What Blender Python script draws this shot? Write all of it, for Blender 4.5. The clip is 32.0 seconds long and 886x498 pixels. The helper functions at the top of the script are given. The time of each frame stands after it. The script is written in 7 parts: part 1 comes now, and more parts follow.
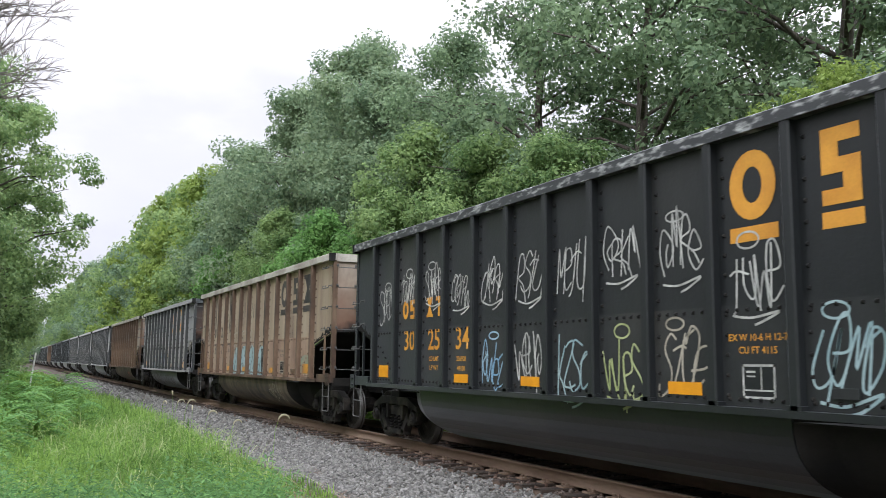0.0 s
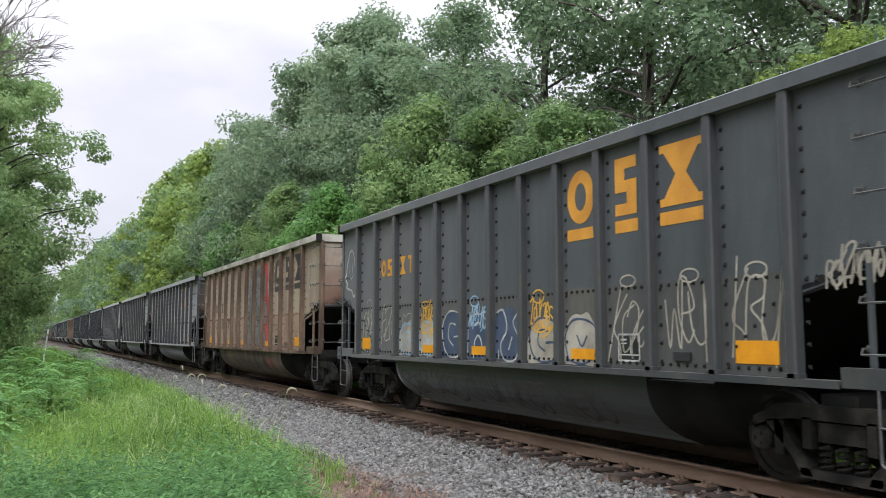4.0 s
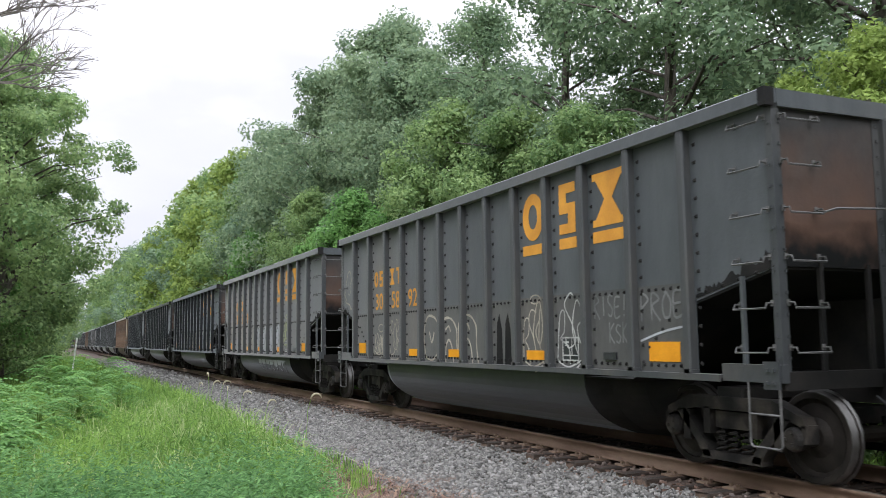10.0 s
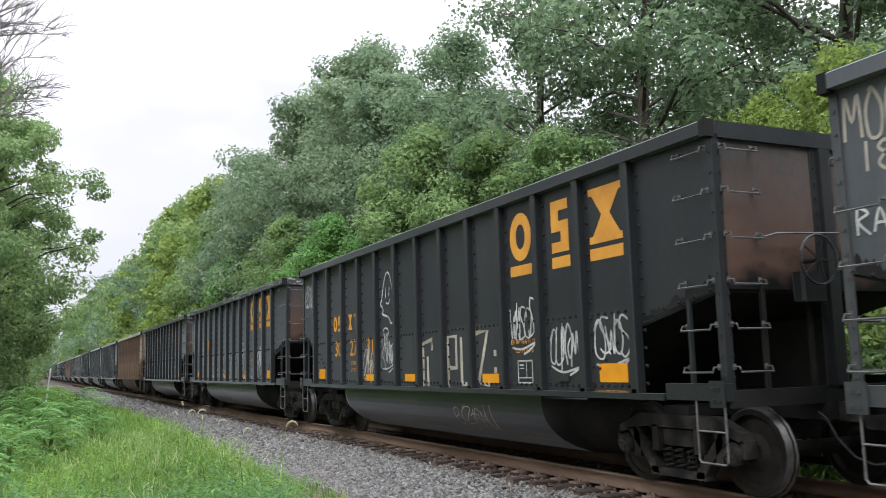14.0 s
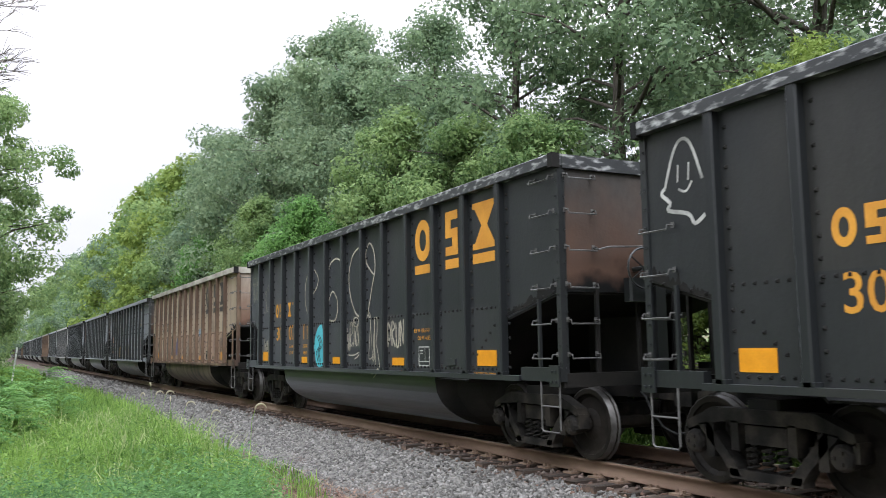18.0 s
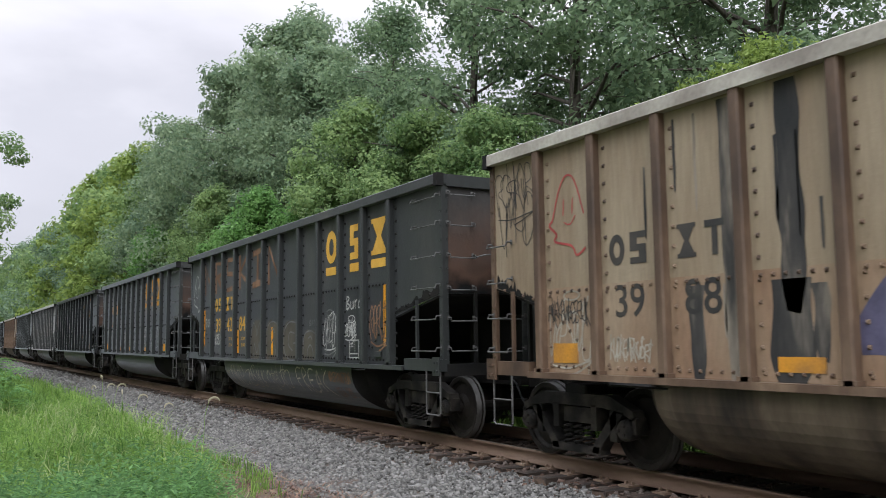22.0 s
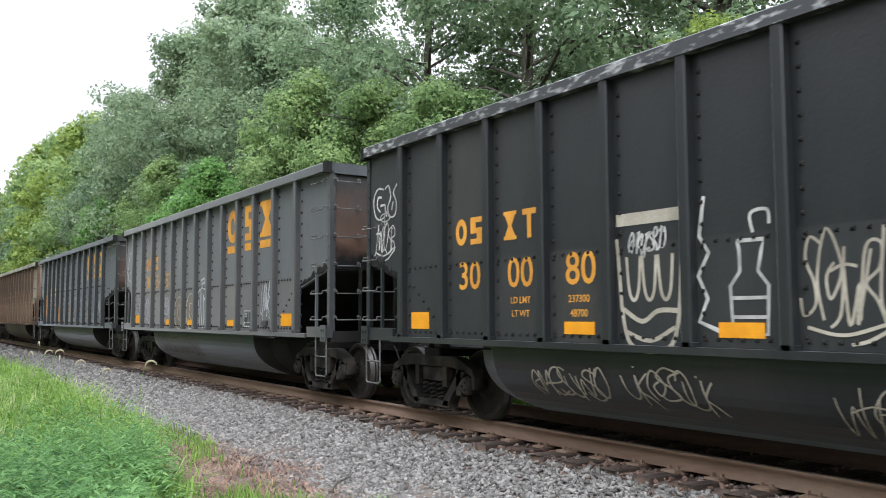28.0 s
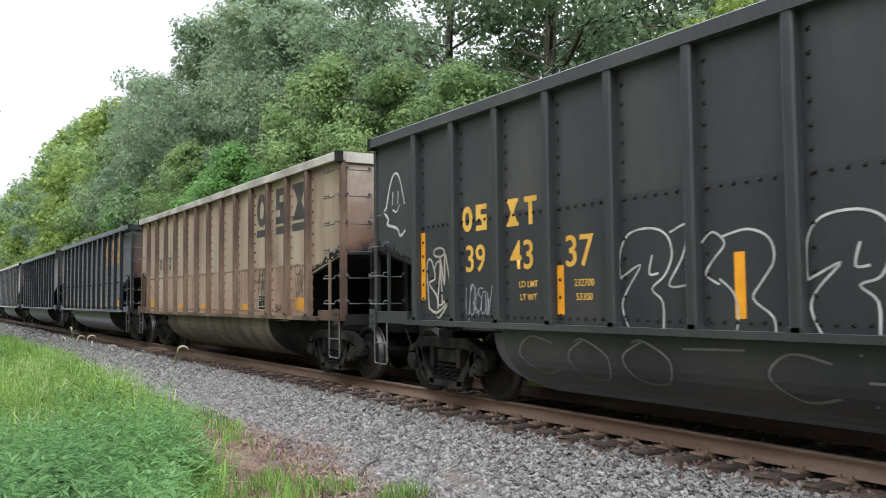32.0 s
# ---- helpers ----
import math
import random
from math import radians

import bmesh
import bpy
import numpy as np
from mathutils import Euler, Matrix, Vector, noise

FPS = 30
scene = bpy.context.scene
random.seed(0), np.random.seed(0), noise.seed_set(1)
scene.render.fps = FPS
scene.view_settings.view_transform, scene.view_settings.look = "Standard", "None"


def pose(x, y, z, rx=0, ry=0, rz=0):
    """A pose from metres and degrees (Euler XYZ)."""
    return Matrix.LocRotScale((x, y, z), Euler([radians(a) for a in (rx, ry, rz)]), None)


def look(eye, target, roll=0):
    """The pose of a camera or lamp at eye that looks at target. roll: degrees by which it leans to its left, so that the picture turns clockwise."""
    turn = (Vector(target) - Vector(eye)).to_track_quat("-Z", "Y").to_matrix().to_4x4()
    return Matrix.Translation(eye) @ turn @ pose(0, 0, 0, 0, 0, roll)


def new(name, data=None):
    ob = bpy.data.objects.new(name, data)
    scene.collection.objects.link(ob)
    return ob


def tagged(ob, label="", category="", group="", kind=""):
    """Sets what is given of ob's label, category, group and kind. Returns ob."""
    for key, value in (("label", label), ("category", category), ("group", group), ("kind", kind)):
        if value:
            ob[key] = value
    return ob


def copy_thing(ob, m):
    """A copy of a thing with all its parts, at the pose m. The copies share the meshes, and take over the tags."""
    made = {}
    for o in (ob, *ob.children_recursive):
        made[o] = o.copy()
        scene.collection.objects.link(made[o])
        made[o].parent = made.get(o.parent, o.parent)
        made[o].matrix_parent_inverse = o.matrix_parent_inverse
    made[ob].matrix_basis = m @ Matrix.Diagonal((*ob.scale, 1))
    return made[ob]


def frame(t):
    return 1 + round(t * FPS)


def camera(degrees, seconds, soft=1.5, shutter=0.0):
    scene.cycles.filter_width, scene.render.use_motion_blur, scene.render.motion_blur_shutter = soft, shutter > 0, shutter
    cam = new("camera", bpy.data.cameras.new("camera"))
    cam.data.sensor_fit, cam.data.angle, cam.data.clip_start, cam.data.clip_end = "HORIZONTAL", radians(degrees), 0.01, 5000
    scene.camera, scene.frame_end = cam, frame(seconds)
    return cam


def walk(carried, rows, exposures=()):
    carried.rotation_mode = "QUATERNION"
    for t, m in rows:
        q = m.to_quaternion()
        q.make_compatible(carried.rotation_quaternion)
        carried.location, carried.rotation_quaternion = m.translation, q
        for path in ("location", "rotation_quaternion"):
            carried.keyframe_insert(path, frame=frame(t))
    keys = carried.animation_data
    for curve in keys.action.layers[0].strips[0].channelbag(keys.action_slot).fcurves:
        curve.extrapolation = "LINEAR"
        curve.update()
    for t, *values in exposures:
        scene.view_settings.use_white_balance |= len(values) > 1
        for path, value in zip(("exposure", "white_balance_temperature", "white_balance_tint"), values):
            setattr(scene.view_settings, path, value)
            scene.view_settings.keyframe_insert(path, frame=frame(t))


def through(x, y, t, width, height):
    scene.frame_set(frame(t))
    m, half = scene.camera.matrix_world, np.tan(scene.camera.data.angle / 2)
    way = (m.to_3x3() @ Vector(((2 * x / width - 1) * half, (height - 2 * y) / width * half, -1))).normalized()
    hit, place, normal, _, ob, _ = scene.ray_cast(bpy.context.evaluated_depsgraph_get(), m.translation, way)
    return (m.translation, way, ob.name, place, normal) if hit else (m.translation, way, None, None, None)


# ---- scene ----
# ---- camera ----
cam = camera(54.0, 32.0, soft=0.6, shutter=0.1)
PATH = [
    (0.0, pose(0.406, 0.000, 1.455, 97.506, -0.633, -26.376)),
    (0.5, pose(0.430, -0.027, 1.461, 97.171, -0.614, -26.259)),
    (1.0, pose(0.437, -0.033, 1.474, 96.769, -0.334, -26.354)),
    (1.5, pose(0.432, -0.034, 1.465, 96.505, -0.258, -25.997)),
    (2.0, pose(0.422, -0.038, 1.464, 96.194, -0.181, -25.920)),
    (2.5, pose(0.419, -0.050, 1.471, 96.009, 0.125, -25.862)),
    (3.0, pose(0.435, -0.046, 1.456, 95.894, 0.082, -25.823)),
    (3.5, pose(0.430, -0.045, 1.465, 95.763, 0.039, -25.850)),
    (5.5, pose(0.438, -0.042, 1.454, 95.439, 0.093, -25.087)),
    (6.0, pose(0.464, -0.020, 1.423, 95.453, 0.069, -25.078)),
    (6.5, pose(0.447, -0.034, 1.455, 95.356, 0.218, -25.121)),
    (7.0, pose(0.440, -0.043, 1.462, 95.373, 0.311, -25.093)),
    (7.5, pose(0.435, -0.046, 1.464, 95.346, 0.332, -25.200)),
    (8.0, pose(0.439, -0.043, 1.467, 95.473, 0.482, -24.928)),
    (8.5, pose(0.428, -0.056, 1.476, 95.700, 0.527, -24.746)),
    (9.0, pose(0.435, -0.070, 1.472, 95.990, 0.624, -24.387)),
    (9.5, pose(0.436, -0.064, 1.470, 96.009, 0.635, -24.226)),
    (10.0, pose(0.447, -0.049, 1.460, 95.958, 0.652, -24.112)),
    (10.5, pose(0.458, -0.037, 1.459, 96.212, 0.775, -23.969)),
    (11.0, pose(0.460, -0.033, 1.467, 96.461, 0.767, -23.838)),
    (11.5, pose(0.476, -0.029, 1.476, 96.662, 1.011, -23.988)),
    (12.0, pose(0.470, -0.028, 1.473, 96.906, 1.242, -24.210)),
    (12.5, pose(0.469, -0.022, 1.468, 97.007, 1.321, -24.610)),
    (13.0, pose(0.484, -0.005, 1.468, 97.197, 1.403, -24.794)),
    (13.5, pose(0.493, -0.007, 1.466, 97.300, 1.474, -25.065)),
    (14.0, pose(0.490, -0.022, 1.458, 97.528, 1.584, -25.438)),
    (14.5, pose(0.496, -0.020, 1.463, 97.583, 1.616, -25.880)),
    (16.5, pose(0.483, -0.024, 1.464, 97.197, 0.867, -26.175)),
    (17.0, pose(0.499, -0.012, 1.465, 96.987, 0.751, -26.558)),
    (17.5, pose(0.505, 0.003, 1.459, 96.733, 0.722, -26.860)),
    (18.0, pose(0.513, -0.003, 1.462, 96.437, 0.882, -27.284)),
    (18.5, pose(0.511, -0.007, 1.452, 96.169, 1.005, -27.770)),
    (19.0, pose(0.513, 0.007, 1.448, 96.120, 1.003, -27.951)),
    (19.5, pose(0.512, -0.010, 1.460, 96.086, 0.749, -28.612)),
    (20.0, pose(0.518, -0.010, 1.464, 95.880, 0.524, -29.013)),
    (20.5, pose(0.528, -0.009, 1.472, 95.908, 0.401, -29.635)),
    (21.0, pose(0.529, -0.023, 1.490, 95.932, 0.530, -29.766)),
    (21.5, pose(0.521, -0.039, 1.498, 96.025, 0.621, -30.182)),
    (22.0, pose(0.500, -0.072, 1.486, 95.852, 0.685, -30.122)),
    (22.5, pose(0.499, -0.090, 1.489, 95.072, 0.971, -28.931)),
    (23.0, pose(0.541, -0.105, 1.491, 95.068, 1.082, -29.229)),
    (23.5, pose(0.573, -0.114, 1.443, 95.199, 1.274, -29.726)),
    (24.0, pose(0.605, -0.133, 1.397, 95.332, -0.275, -31.742)),
    (24.5, pose(0.638, -0.130, 1.372, 95.649, -0.665, -33.205)),
    (26.5, pose(0.646, -0.146, 1.355, 95.495, -0.900, -35.320)),
    (27.0, pose(0.637, -0.147, 1.352, 95.270, -0.407, -34.369)),
    (27.5, pose(0.623, -0.156, 1.356, 94.892, 0.086, -33.363)),
    (28.0, pose(0.624, -0.155, 1.364, 94.374, 0.239, -33.055)),
    (28.5, pose(0.613, -0.159, 1.346, 94.084, 0.250, -32.897)),
    (29.0, pose(0.612, -0.148, 1.348, 93.776, -0.034, -33.037)),
    (29.5, pose(0.620, -0.141, 1.351, 93.495, -0.592, -33.132)),
    (30.0, pose(0.622, -0.118, 1.356, 93.206, -1.965, -33.840)),
    (30.5, pose(0.614, -0.101, 1.374, 93.326, -1.451, -34.382)),
    (31.0, pose(0.599, -0.120, 1.384, 93.324, -0.326, -34.297)),
    (31.5, pose(0.580, -0.129, 1.392, 93.241, -0.046, -33.073)),
    (32.0, pose(0.560, -0.137, 1.391, 93.179, 0.582, -31.636)),
]
# seconds and stops: the clip darkens before pale cars and brightens before dark ones
LIGHTING = [(0, 0.52), (1, 0.5), (2, 0.45), (3, 0.42), (6, 0.4), (7, 0.22), (8, 0.29), (9, 0.38), (10, 0.55), (11, 0.44), (12, 0.47), (13, 0.46), (14, 0.55), (17, 0.6),
            (18, 0.64), (19, 0.62), (20, 0.55), (21, 0.45), (22, 0.24), (23, 0.67), (24, 0.74), (27, 0.84), (28, 0.85), (29, 0.82), (30, 0.93), (31, 0.98), (32, 0.7)]
walk(cam, PATH, [(t, stops, 6300, 15) for t, stops in LIGHTING])

# ---- world and light ----
world = bpy.data.worlds.new("overcast_sky")
scene.world = world
world.use_nodes = True
wn, wl = world.node_tree.nodes, world.node_tree.links
wn.clear()
w_out = wn.new("ShaderNodeOutputWorld")
w_bg = wn.new("ShaderNodeBackground")
w_sky = wn.new("ShaderNodeTexSky")
w_sky.sky_type = 'NISHITA'
w_sky.sun_disc = False
w_sky.sun_elevation = radians(45)
w_sky.sun_rotation = radians(200)
w_gain = wn.new("ShaderNodeVectorMath")
w_gain.operation = 'SCALE'
w_gain.inputs["Scale"].default_value = 0.09
w_tc = wn.new("ShaderNodeTexCoord")
w_map = wn.new("ShaderNodeMapping")
w_map.inputs["Scale"].default_value = (1.6, 1.6, 4.0)
w_noise = wn.new("ShaderNodeTexNoise")
w_noise.inputs["Scale"].default_value = 2.2
w_noise.inputs["Detail"].default_value = 5
w_sep = wn.new("ShaderNodeSeparateXYZ")
w_add = wn.new("ShaderNodeMath")
w_add.operation = 'MULTIPLY_ADD'
w_add.inputs[1].default_value = 0.45
w_ramp = wn.new("ShaderNodeValToRGB")
we = w_ramp.color_ramp.elements
we[0].position, we[0].color = 0.28, (0.59, 0.60, 0.64, 1)
we[1].position, we[1].color = 1.0, (2.55, 2.8, 3.0, 1)
for p, c in ((0.46, (0.68, 0.69, 0.73, 1)), (0.56, (0.84, 0.845, 0.88, 1)), (0.70, (1.05, 1.05, 1.08, 1)), (0.82, (1.5, 1.53, 1.56, 1))):
    q = we.new(p)
    q.color = c
w_mix = wn.new("ShaderNodeMixRGB")
w_mix.inputs["Fac"].default_value = 0.94
wl.new(w_sky.outputs["Color"], w_gain.inputs[0])
wl.new(w_tc.outputs["Generated"], w_map.inputs["Vector"])
wl.new(w_tc.outputs["Generated"], w_sep.inputs["Vector"])
wl.new(w_map.outputs["Vector"], w_noise.inputs["Vector"])
wl.new(w_noise.outputs["Fac"], w_add.inputs[0])
wl.new(w_sep.outputs["Z"], w_add.inputs[2])
wl.new(w_add.outputs["Value"], w_ramp.inputs["Fac"])
wl.new(w_gain.outputs["Vector"], w_mix.inputs["Color1"])
wl.new(w_ramp.outputs["Color"], w_mix.inputs["Color2"])
wl.new(w_mix.outputs["Color"], w_bg.inputs["Color"])
w_bg.inputs["Strength"].default_value = 1.0
wl.new(w_bg.outputs["Background"], w_out.inputs["Surface"])

sun = new("sun", bpy.data.lights.new("sun", 'SUN'))
sun.data.energy, sun.data.angle, sun.data.color = 2.1, radians(40), (0.94, 0.99, 1.0)
sun.matrix_world = look((-20, -45, 50), (0, 0, 0))


# ---- materials ----
def material(name, colours, scale=3.0, rough=0.6, metal=0.0, bump=0.0, bump_scale=40.0, stretch=(1, 1, 1), fine=0.25,
             island=0.0, detail=6.0, pos=(0.35, 0.65)):
    """Colours blended by a coarse noise, a second finer one over it, and a fine relief."""
    m = bpy.data.materials.new(name)
    m.use_nodes = True
    n, l = m.node_tree.nodes, m.node_tree.links
    b = n["Principled BSDF"]
    b.inputs["Roughness"].default_value, b.inputs["Metallic"].default_value = rough, metal
    tc, mp = n.new("ShaderNodeTexCoord"), n.new("ShaderNodeMapping")
    mp.inputs["Scale"].default_value = stretch
    l.new(tc.outputs["Object"], mp.inputs["Vector"])
    a = n.new("ShaderNodeTexNoise")
    a.inputs["Scale"].default_value, a.inputs["Detail"].default_value = scale, detail
    l.new(mp.outputs["Vector"], a.inputs["Vector"])
    r = n.new("ShaderNodeValToRGB")
    e = r.color_ramp.elements
    while len(e) < len(colours):
        e.new(0.5)
    for i, c in enumerate(colours):
        e[i].position = pos[0] + (pos[1] - pos[0]) * i / max(1, len(colours) - 1)
        e[i].color = (*c, 1)
    l.new(a.outputs["Fac"], r.inputs["Fac"])
    f = n.new("ShaderNodeTexNoise")
    f.inputs["Scale"].default_value, f.inputs["Detail"].default_value = scale * 14, 4
    l.new(mp.outputs["Vector"], f.inputs["Vector"])
    v = n.new("ShaderNodeMapRange")
    v.inputs["To Min"].default_value, v.inputs["To Max"].default_value = 1 - fine, 1 + fine
    l.new(f.outputs["Fac"], v.inputs["Value"])
    h = n.new("ShaderNodeHueSaturation")
    l.new(r.outputs["Color"], h.inputs["Color"])
    l.new(v.outputs["Result"], h.inputs["Value"])
    last = h
    if island:
        g = n.new("ShaderNodeNewGeometry")
        v2 = n.new("ShaderNodeMapRange")
        v2.inputs["To Min"].default_value, v2.inputs["To Max"].default_value = 1 - island, 1 + island
        l.new(g.outputs["Random Per Island"], v2.inputs["Value"])
        last = n.new("ShaderNodeHueSaturation")
        l.new(h.outputs["Color"], last.inputs["Color"])
        l.new(v2.outputs["Result"], last.inputs["Value"])
    l.new(last.outputs["Color"], b.inputs["Base Color"])
    if bump:
        k = n.new("ShaderNodeTexNoise")
        k.inputs["Scale"].default_value, k.inputs["Detail"].default_value = bump_scale, 5
        l.new(tc.outputs["Object"], k.inputs["Vector"])
        u = n.new("ShaderNodeBump")
        u.inputs["Strength"].default_value, u.inputs["Distance"].default_value = bump, 0.02
        l.new(k.outputs["Fac"], u.inputs["Height"])
        l.new(u.outputs["Normal"], b.inputs["Normal"])
    return m


def leaf_material(name, dark, light, through=0.5, rough=0.55):
    """Leaves: colour by leaf, some light passing through."""
    m = bpy.data.materials.new(name)
    m.use_nodes = True
    n, l = m.node_tree.nodes, m.node_tree.links
    b, out = n["Principled BSDF"], n["Material Output"]
    b.inputs["Roughness"].default_value = rough
    b.inputs["Specular IOR Level"].default_value = 0.12
    g = n.new("ShaderNodeNewGeometry")
    tc = n.new("ShaderNodeTexCoord")
    ns = n.new("ShaderNodeTexNoise")
    ns.inputs["Scale"].default_value, ns.inputs["Detail"].default_value = 0.55, 3
    l.new(tc.outputs["Object"], ns.inputs["Vector"])
    ad = n.new("ShaderNodeMath")
    ad.operation = 'MULTIPLY_ADD'
    l.new(g.outputs["Random Per Island"], ad.inputs[0])
    ad.inputs[1].default_value = 0.55
    sc = n.new("ShaderNodeMapRange")
    sc.inputs["From Min"].default_value, sc.inputs["From Max"].default_value = 0.35, 0.65
    sc.inputs["To Min"].default_value, sc.inputs["To Max"].default_value = 0.0, 0.45
    l.new(ns.outputs["Fac"], sc.inputs["Value"])
    l.new(sc.outputs["Result"], ad.inputs[2])
    r = n.new("ShaderNodeValToRGB")
    r.color_ramp.elements[0].color, r.color_ramp.elements[1].color = (*dark, 1), (*light, 1)
    l.new(ad.outputs["Value"], r.inputs["Fac"])
    l.new(r.outputs["Color"], b.inputs["Base Color"])
    t = n.new("ShaderNodeBsdfTranslucent")
    l.new(r.outputs["Color"], t.inputs["Color"])
    mx = n.new("ShaderNodeMixShader")
    mx.inputs["Fac"].default_value = through
    l.new(b.outputs["BSDF"], mx.inputs[1])
    l.new(t.outputs["BSDF"], mx.inputs[2])
    l.new(mx.outputs["Shader"], out.inputs["Surface"])
    return m


M_BLACK = material("black_car_paint", [(0.009245, 0.01054, 0.0115), (0.01505, 0.01634, 0.0172), (0.02795, 0.02687, 0.02473)], 0.55, 0.36, 0, 0.10, 25,
                   (1, 1, 0.35), 0.3, pos=(0.3, 0.75))
M_GREY = material("faded_grey_car_paint", [(0.0385, 0.04385, 0.04813), (0.05454, 0.05989, 0.0631), (0.07487, 0.0738, 0.06845)], 0.6, 0.45, 0, 0.10, 25,
                  (1, 1, 0.3), 0.3, pos=(0.3, 0.72))
M_TAN = material("pale_tan_car_paint", [(0.11, 0.06424, 0.0352), (0.2156, 0.1549, 0.09504), (0.2816, 0.22, 0.1452)], 1.3, 0.6, 0, 0.15, 25,
                 (1, 1, 0.16), 0.25, pos=(0.28, 0.6))
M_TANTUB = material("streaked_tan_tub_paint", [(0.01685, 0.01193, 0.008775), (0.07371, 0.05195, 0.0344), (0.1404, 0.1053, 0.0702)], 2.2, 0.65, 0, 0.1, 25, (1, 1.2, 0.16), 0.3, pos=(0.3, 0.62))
M_TANLOW = material("rust_stained_tan_plate", [(0.1232, 0.05632, 0.02992), (0.2306, 0.139, 0.08272), (0.286, 0.2094, 0.1364)], 1.1, 0.65, 0, 0.15, 25,
                    (1, 1, 0.35), 0.3, pos=(0.3, 0.66))
M_GREYLOW = material("dusty_grey_plate", [(0.042, 0.0425, 0.04), (0.062, 0.06, 0.054), (0.09, 0.079, 0.064)], 0.9, 0.6, 0, 0.12, 25,
                     (1, 1, 0.4), 0.3, pos=(0.3, 0.72))
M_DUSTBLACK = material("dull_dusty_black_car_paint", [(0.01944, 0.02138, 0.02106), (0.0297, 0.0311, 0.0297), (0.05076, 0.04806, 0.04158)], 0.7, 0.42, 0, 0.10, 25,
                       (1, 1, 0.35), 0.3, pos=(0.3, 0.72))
M_BLACKLOW = material("dusty_black_plate", [(0.014, 0.01512, 0.0159), (0.02184, 0.02262, 0.02296), (0.03808, 0.03528, 0.03136)], 0.9, 0.45, 0, 0.10, 25,
                      (1, 1, 0.4), 0.3, pos=(0.3, 0.75))
M_GRAB = material("worn_grab_iron_steel", [(0.06, 0.058, 0.055), (0.13, 0.125, 0.12)], 6.0, 0.55, 0.3, fine=0.2)
M_SOOT = material("black_soot_streaks", [(0.012, 0.012, 0.012), (0.04, 0.036, 0.032), (0.24, 0.2, 0.155)], 2.6, 0.8, 0, 0.1, 30, (1, 1, 0.2), 0.35, pos=(0.36, 0.62))
M_TANTOP = material("pale_grey_top_rail", [(0.22, 0.19, 0.16), (0.42, 0.39, 0.33)], 1.5, 0.65, 0, 0.1, 30, fine=0.3)
M_CHIP = material("chipped_black_top_rail", [(0.025, 0.026, 0.028), (0.03, 0.031, 0.033), (0.42, 0.42, 0.41)], 6.0, 0.5, 0, 0.1, 30,
                  (1, 1, 3), 0.35, pos=(0.3, 0.74))


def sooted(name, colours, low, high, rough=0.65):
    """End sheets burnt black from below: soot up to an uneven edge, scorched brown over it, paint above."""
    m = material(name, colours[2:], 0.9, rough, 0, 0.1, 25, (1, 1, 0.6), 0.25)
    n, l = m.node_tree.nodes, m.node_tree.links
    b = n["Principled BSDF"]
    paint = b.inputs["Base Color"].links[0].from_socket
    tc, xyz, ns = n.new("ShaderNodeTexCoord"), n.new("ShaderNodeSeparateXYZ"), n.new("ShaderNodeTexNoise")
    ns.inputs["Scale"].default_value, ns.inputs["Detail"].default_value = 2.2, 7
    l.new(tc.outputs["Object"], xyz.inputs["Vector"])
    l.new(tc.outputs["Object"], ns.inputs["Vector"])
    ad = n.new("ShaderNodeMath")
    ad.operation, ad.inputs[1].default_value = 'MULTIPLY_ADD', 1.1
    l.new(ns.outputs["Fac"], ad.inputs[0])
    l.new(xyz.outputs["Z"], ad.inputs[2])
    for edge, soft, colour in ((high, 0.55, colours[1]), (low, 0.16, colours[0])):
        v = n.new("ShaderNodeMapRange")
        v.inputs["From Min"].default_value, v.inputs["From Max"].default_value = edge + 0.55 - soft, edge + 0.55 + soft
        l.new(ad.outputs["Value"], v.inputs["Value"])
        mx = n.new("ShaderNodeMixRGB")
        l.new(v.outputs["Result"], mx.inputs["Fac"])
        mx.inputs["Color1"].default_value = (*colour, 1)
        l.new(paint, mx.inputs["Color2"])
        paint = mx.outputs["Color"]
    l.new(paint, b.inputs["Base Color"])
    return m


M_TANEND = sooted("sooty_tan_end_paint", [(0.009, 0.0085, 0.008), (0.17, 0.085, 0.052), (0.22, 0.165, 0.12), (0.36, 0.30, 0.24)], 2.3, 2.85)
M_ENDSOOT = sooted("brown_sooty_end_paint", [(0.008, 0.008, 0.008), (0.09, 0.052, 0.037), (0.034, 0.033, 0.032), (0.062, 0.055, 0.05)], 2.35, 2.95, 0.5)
M_RUSTRIB = material("rust_streaked_rib", [(0.034, 0.019, 0.012), (0.09, 0.052, 0.031), (0.195, 0.128, 0.08)], 1.3, 0.65, 0, 0.15, 30,
                     (1, 1, 0.4), 0.3)
M_GREYRIB = material("brown_dusted_grey_steel", [(0.023, 0.026, 0.028), (0.034, 0.036, 0.037), (0.052, 0.048, 0.042)], 1.2, 0.5, 0, 0.12, 25, (1, 1, 0.4), 0.3)
M_RUBBER = material("black_rubber", [(0.015, 0.015, 0.015), (0.03, 0.03, 0.03)], 8.0, 0.8)
# near black: soot, plus shade put into rivets and the open ends
M_PIT = material("soot_and_shade_black", [(0.008, 0.008, 0.008), (0.018, 0.016, 0.014)], 2.0, 0.75, 0, 0.1, 30)
M_TRUCK = material("dusty_cast_steel", [(0.0105, 0.0098, 0.0092), (0.021, 0.019, 0.0172), (0.048, 0.041, 0.034)], 4.0, 0.7, 0.1, 0.2, 40)
M_WHEEL = material("brown_wheel_steel", [(0.0125, 0.0105, 0.009), (0.030, 0.025, 0.021)], 4.0, 0.6, 0.2, 0.1, 40)
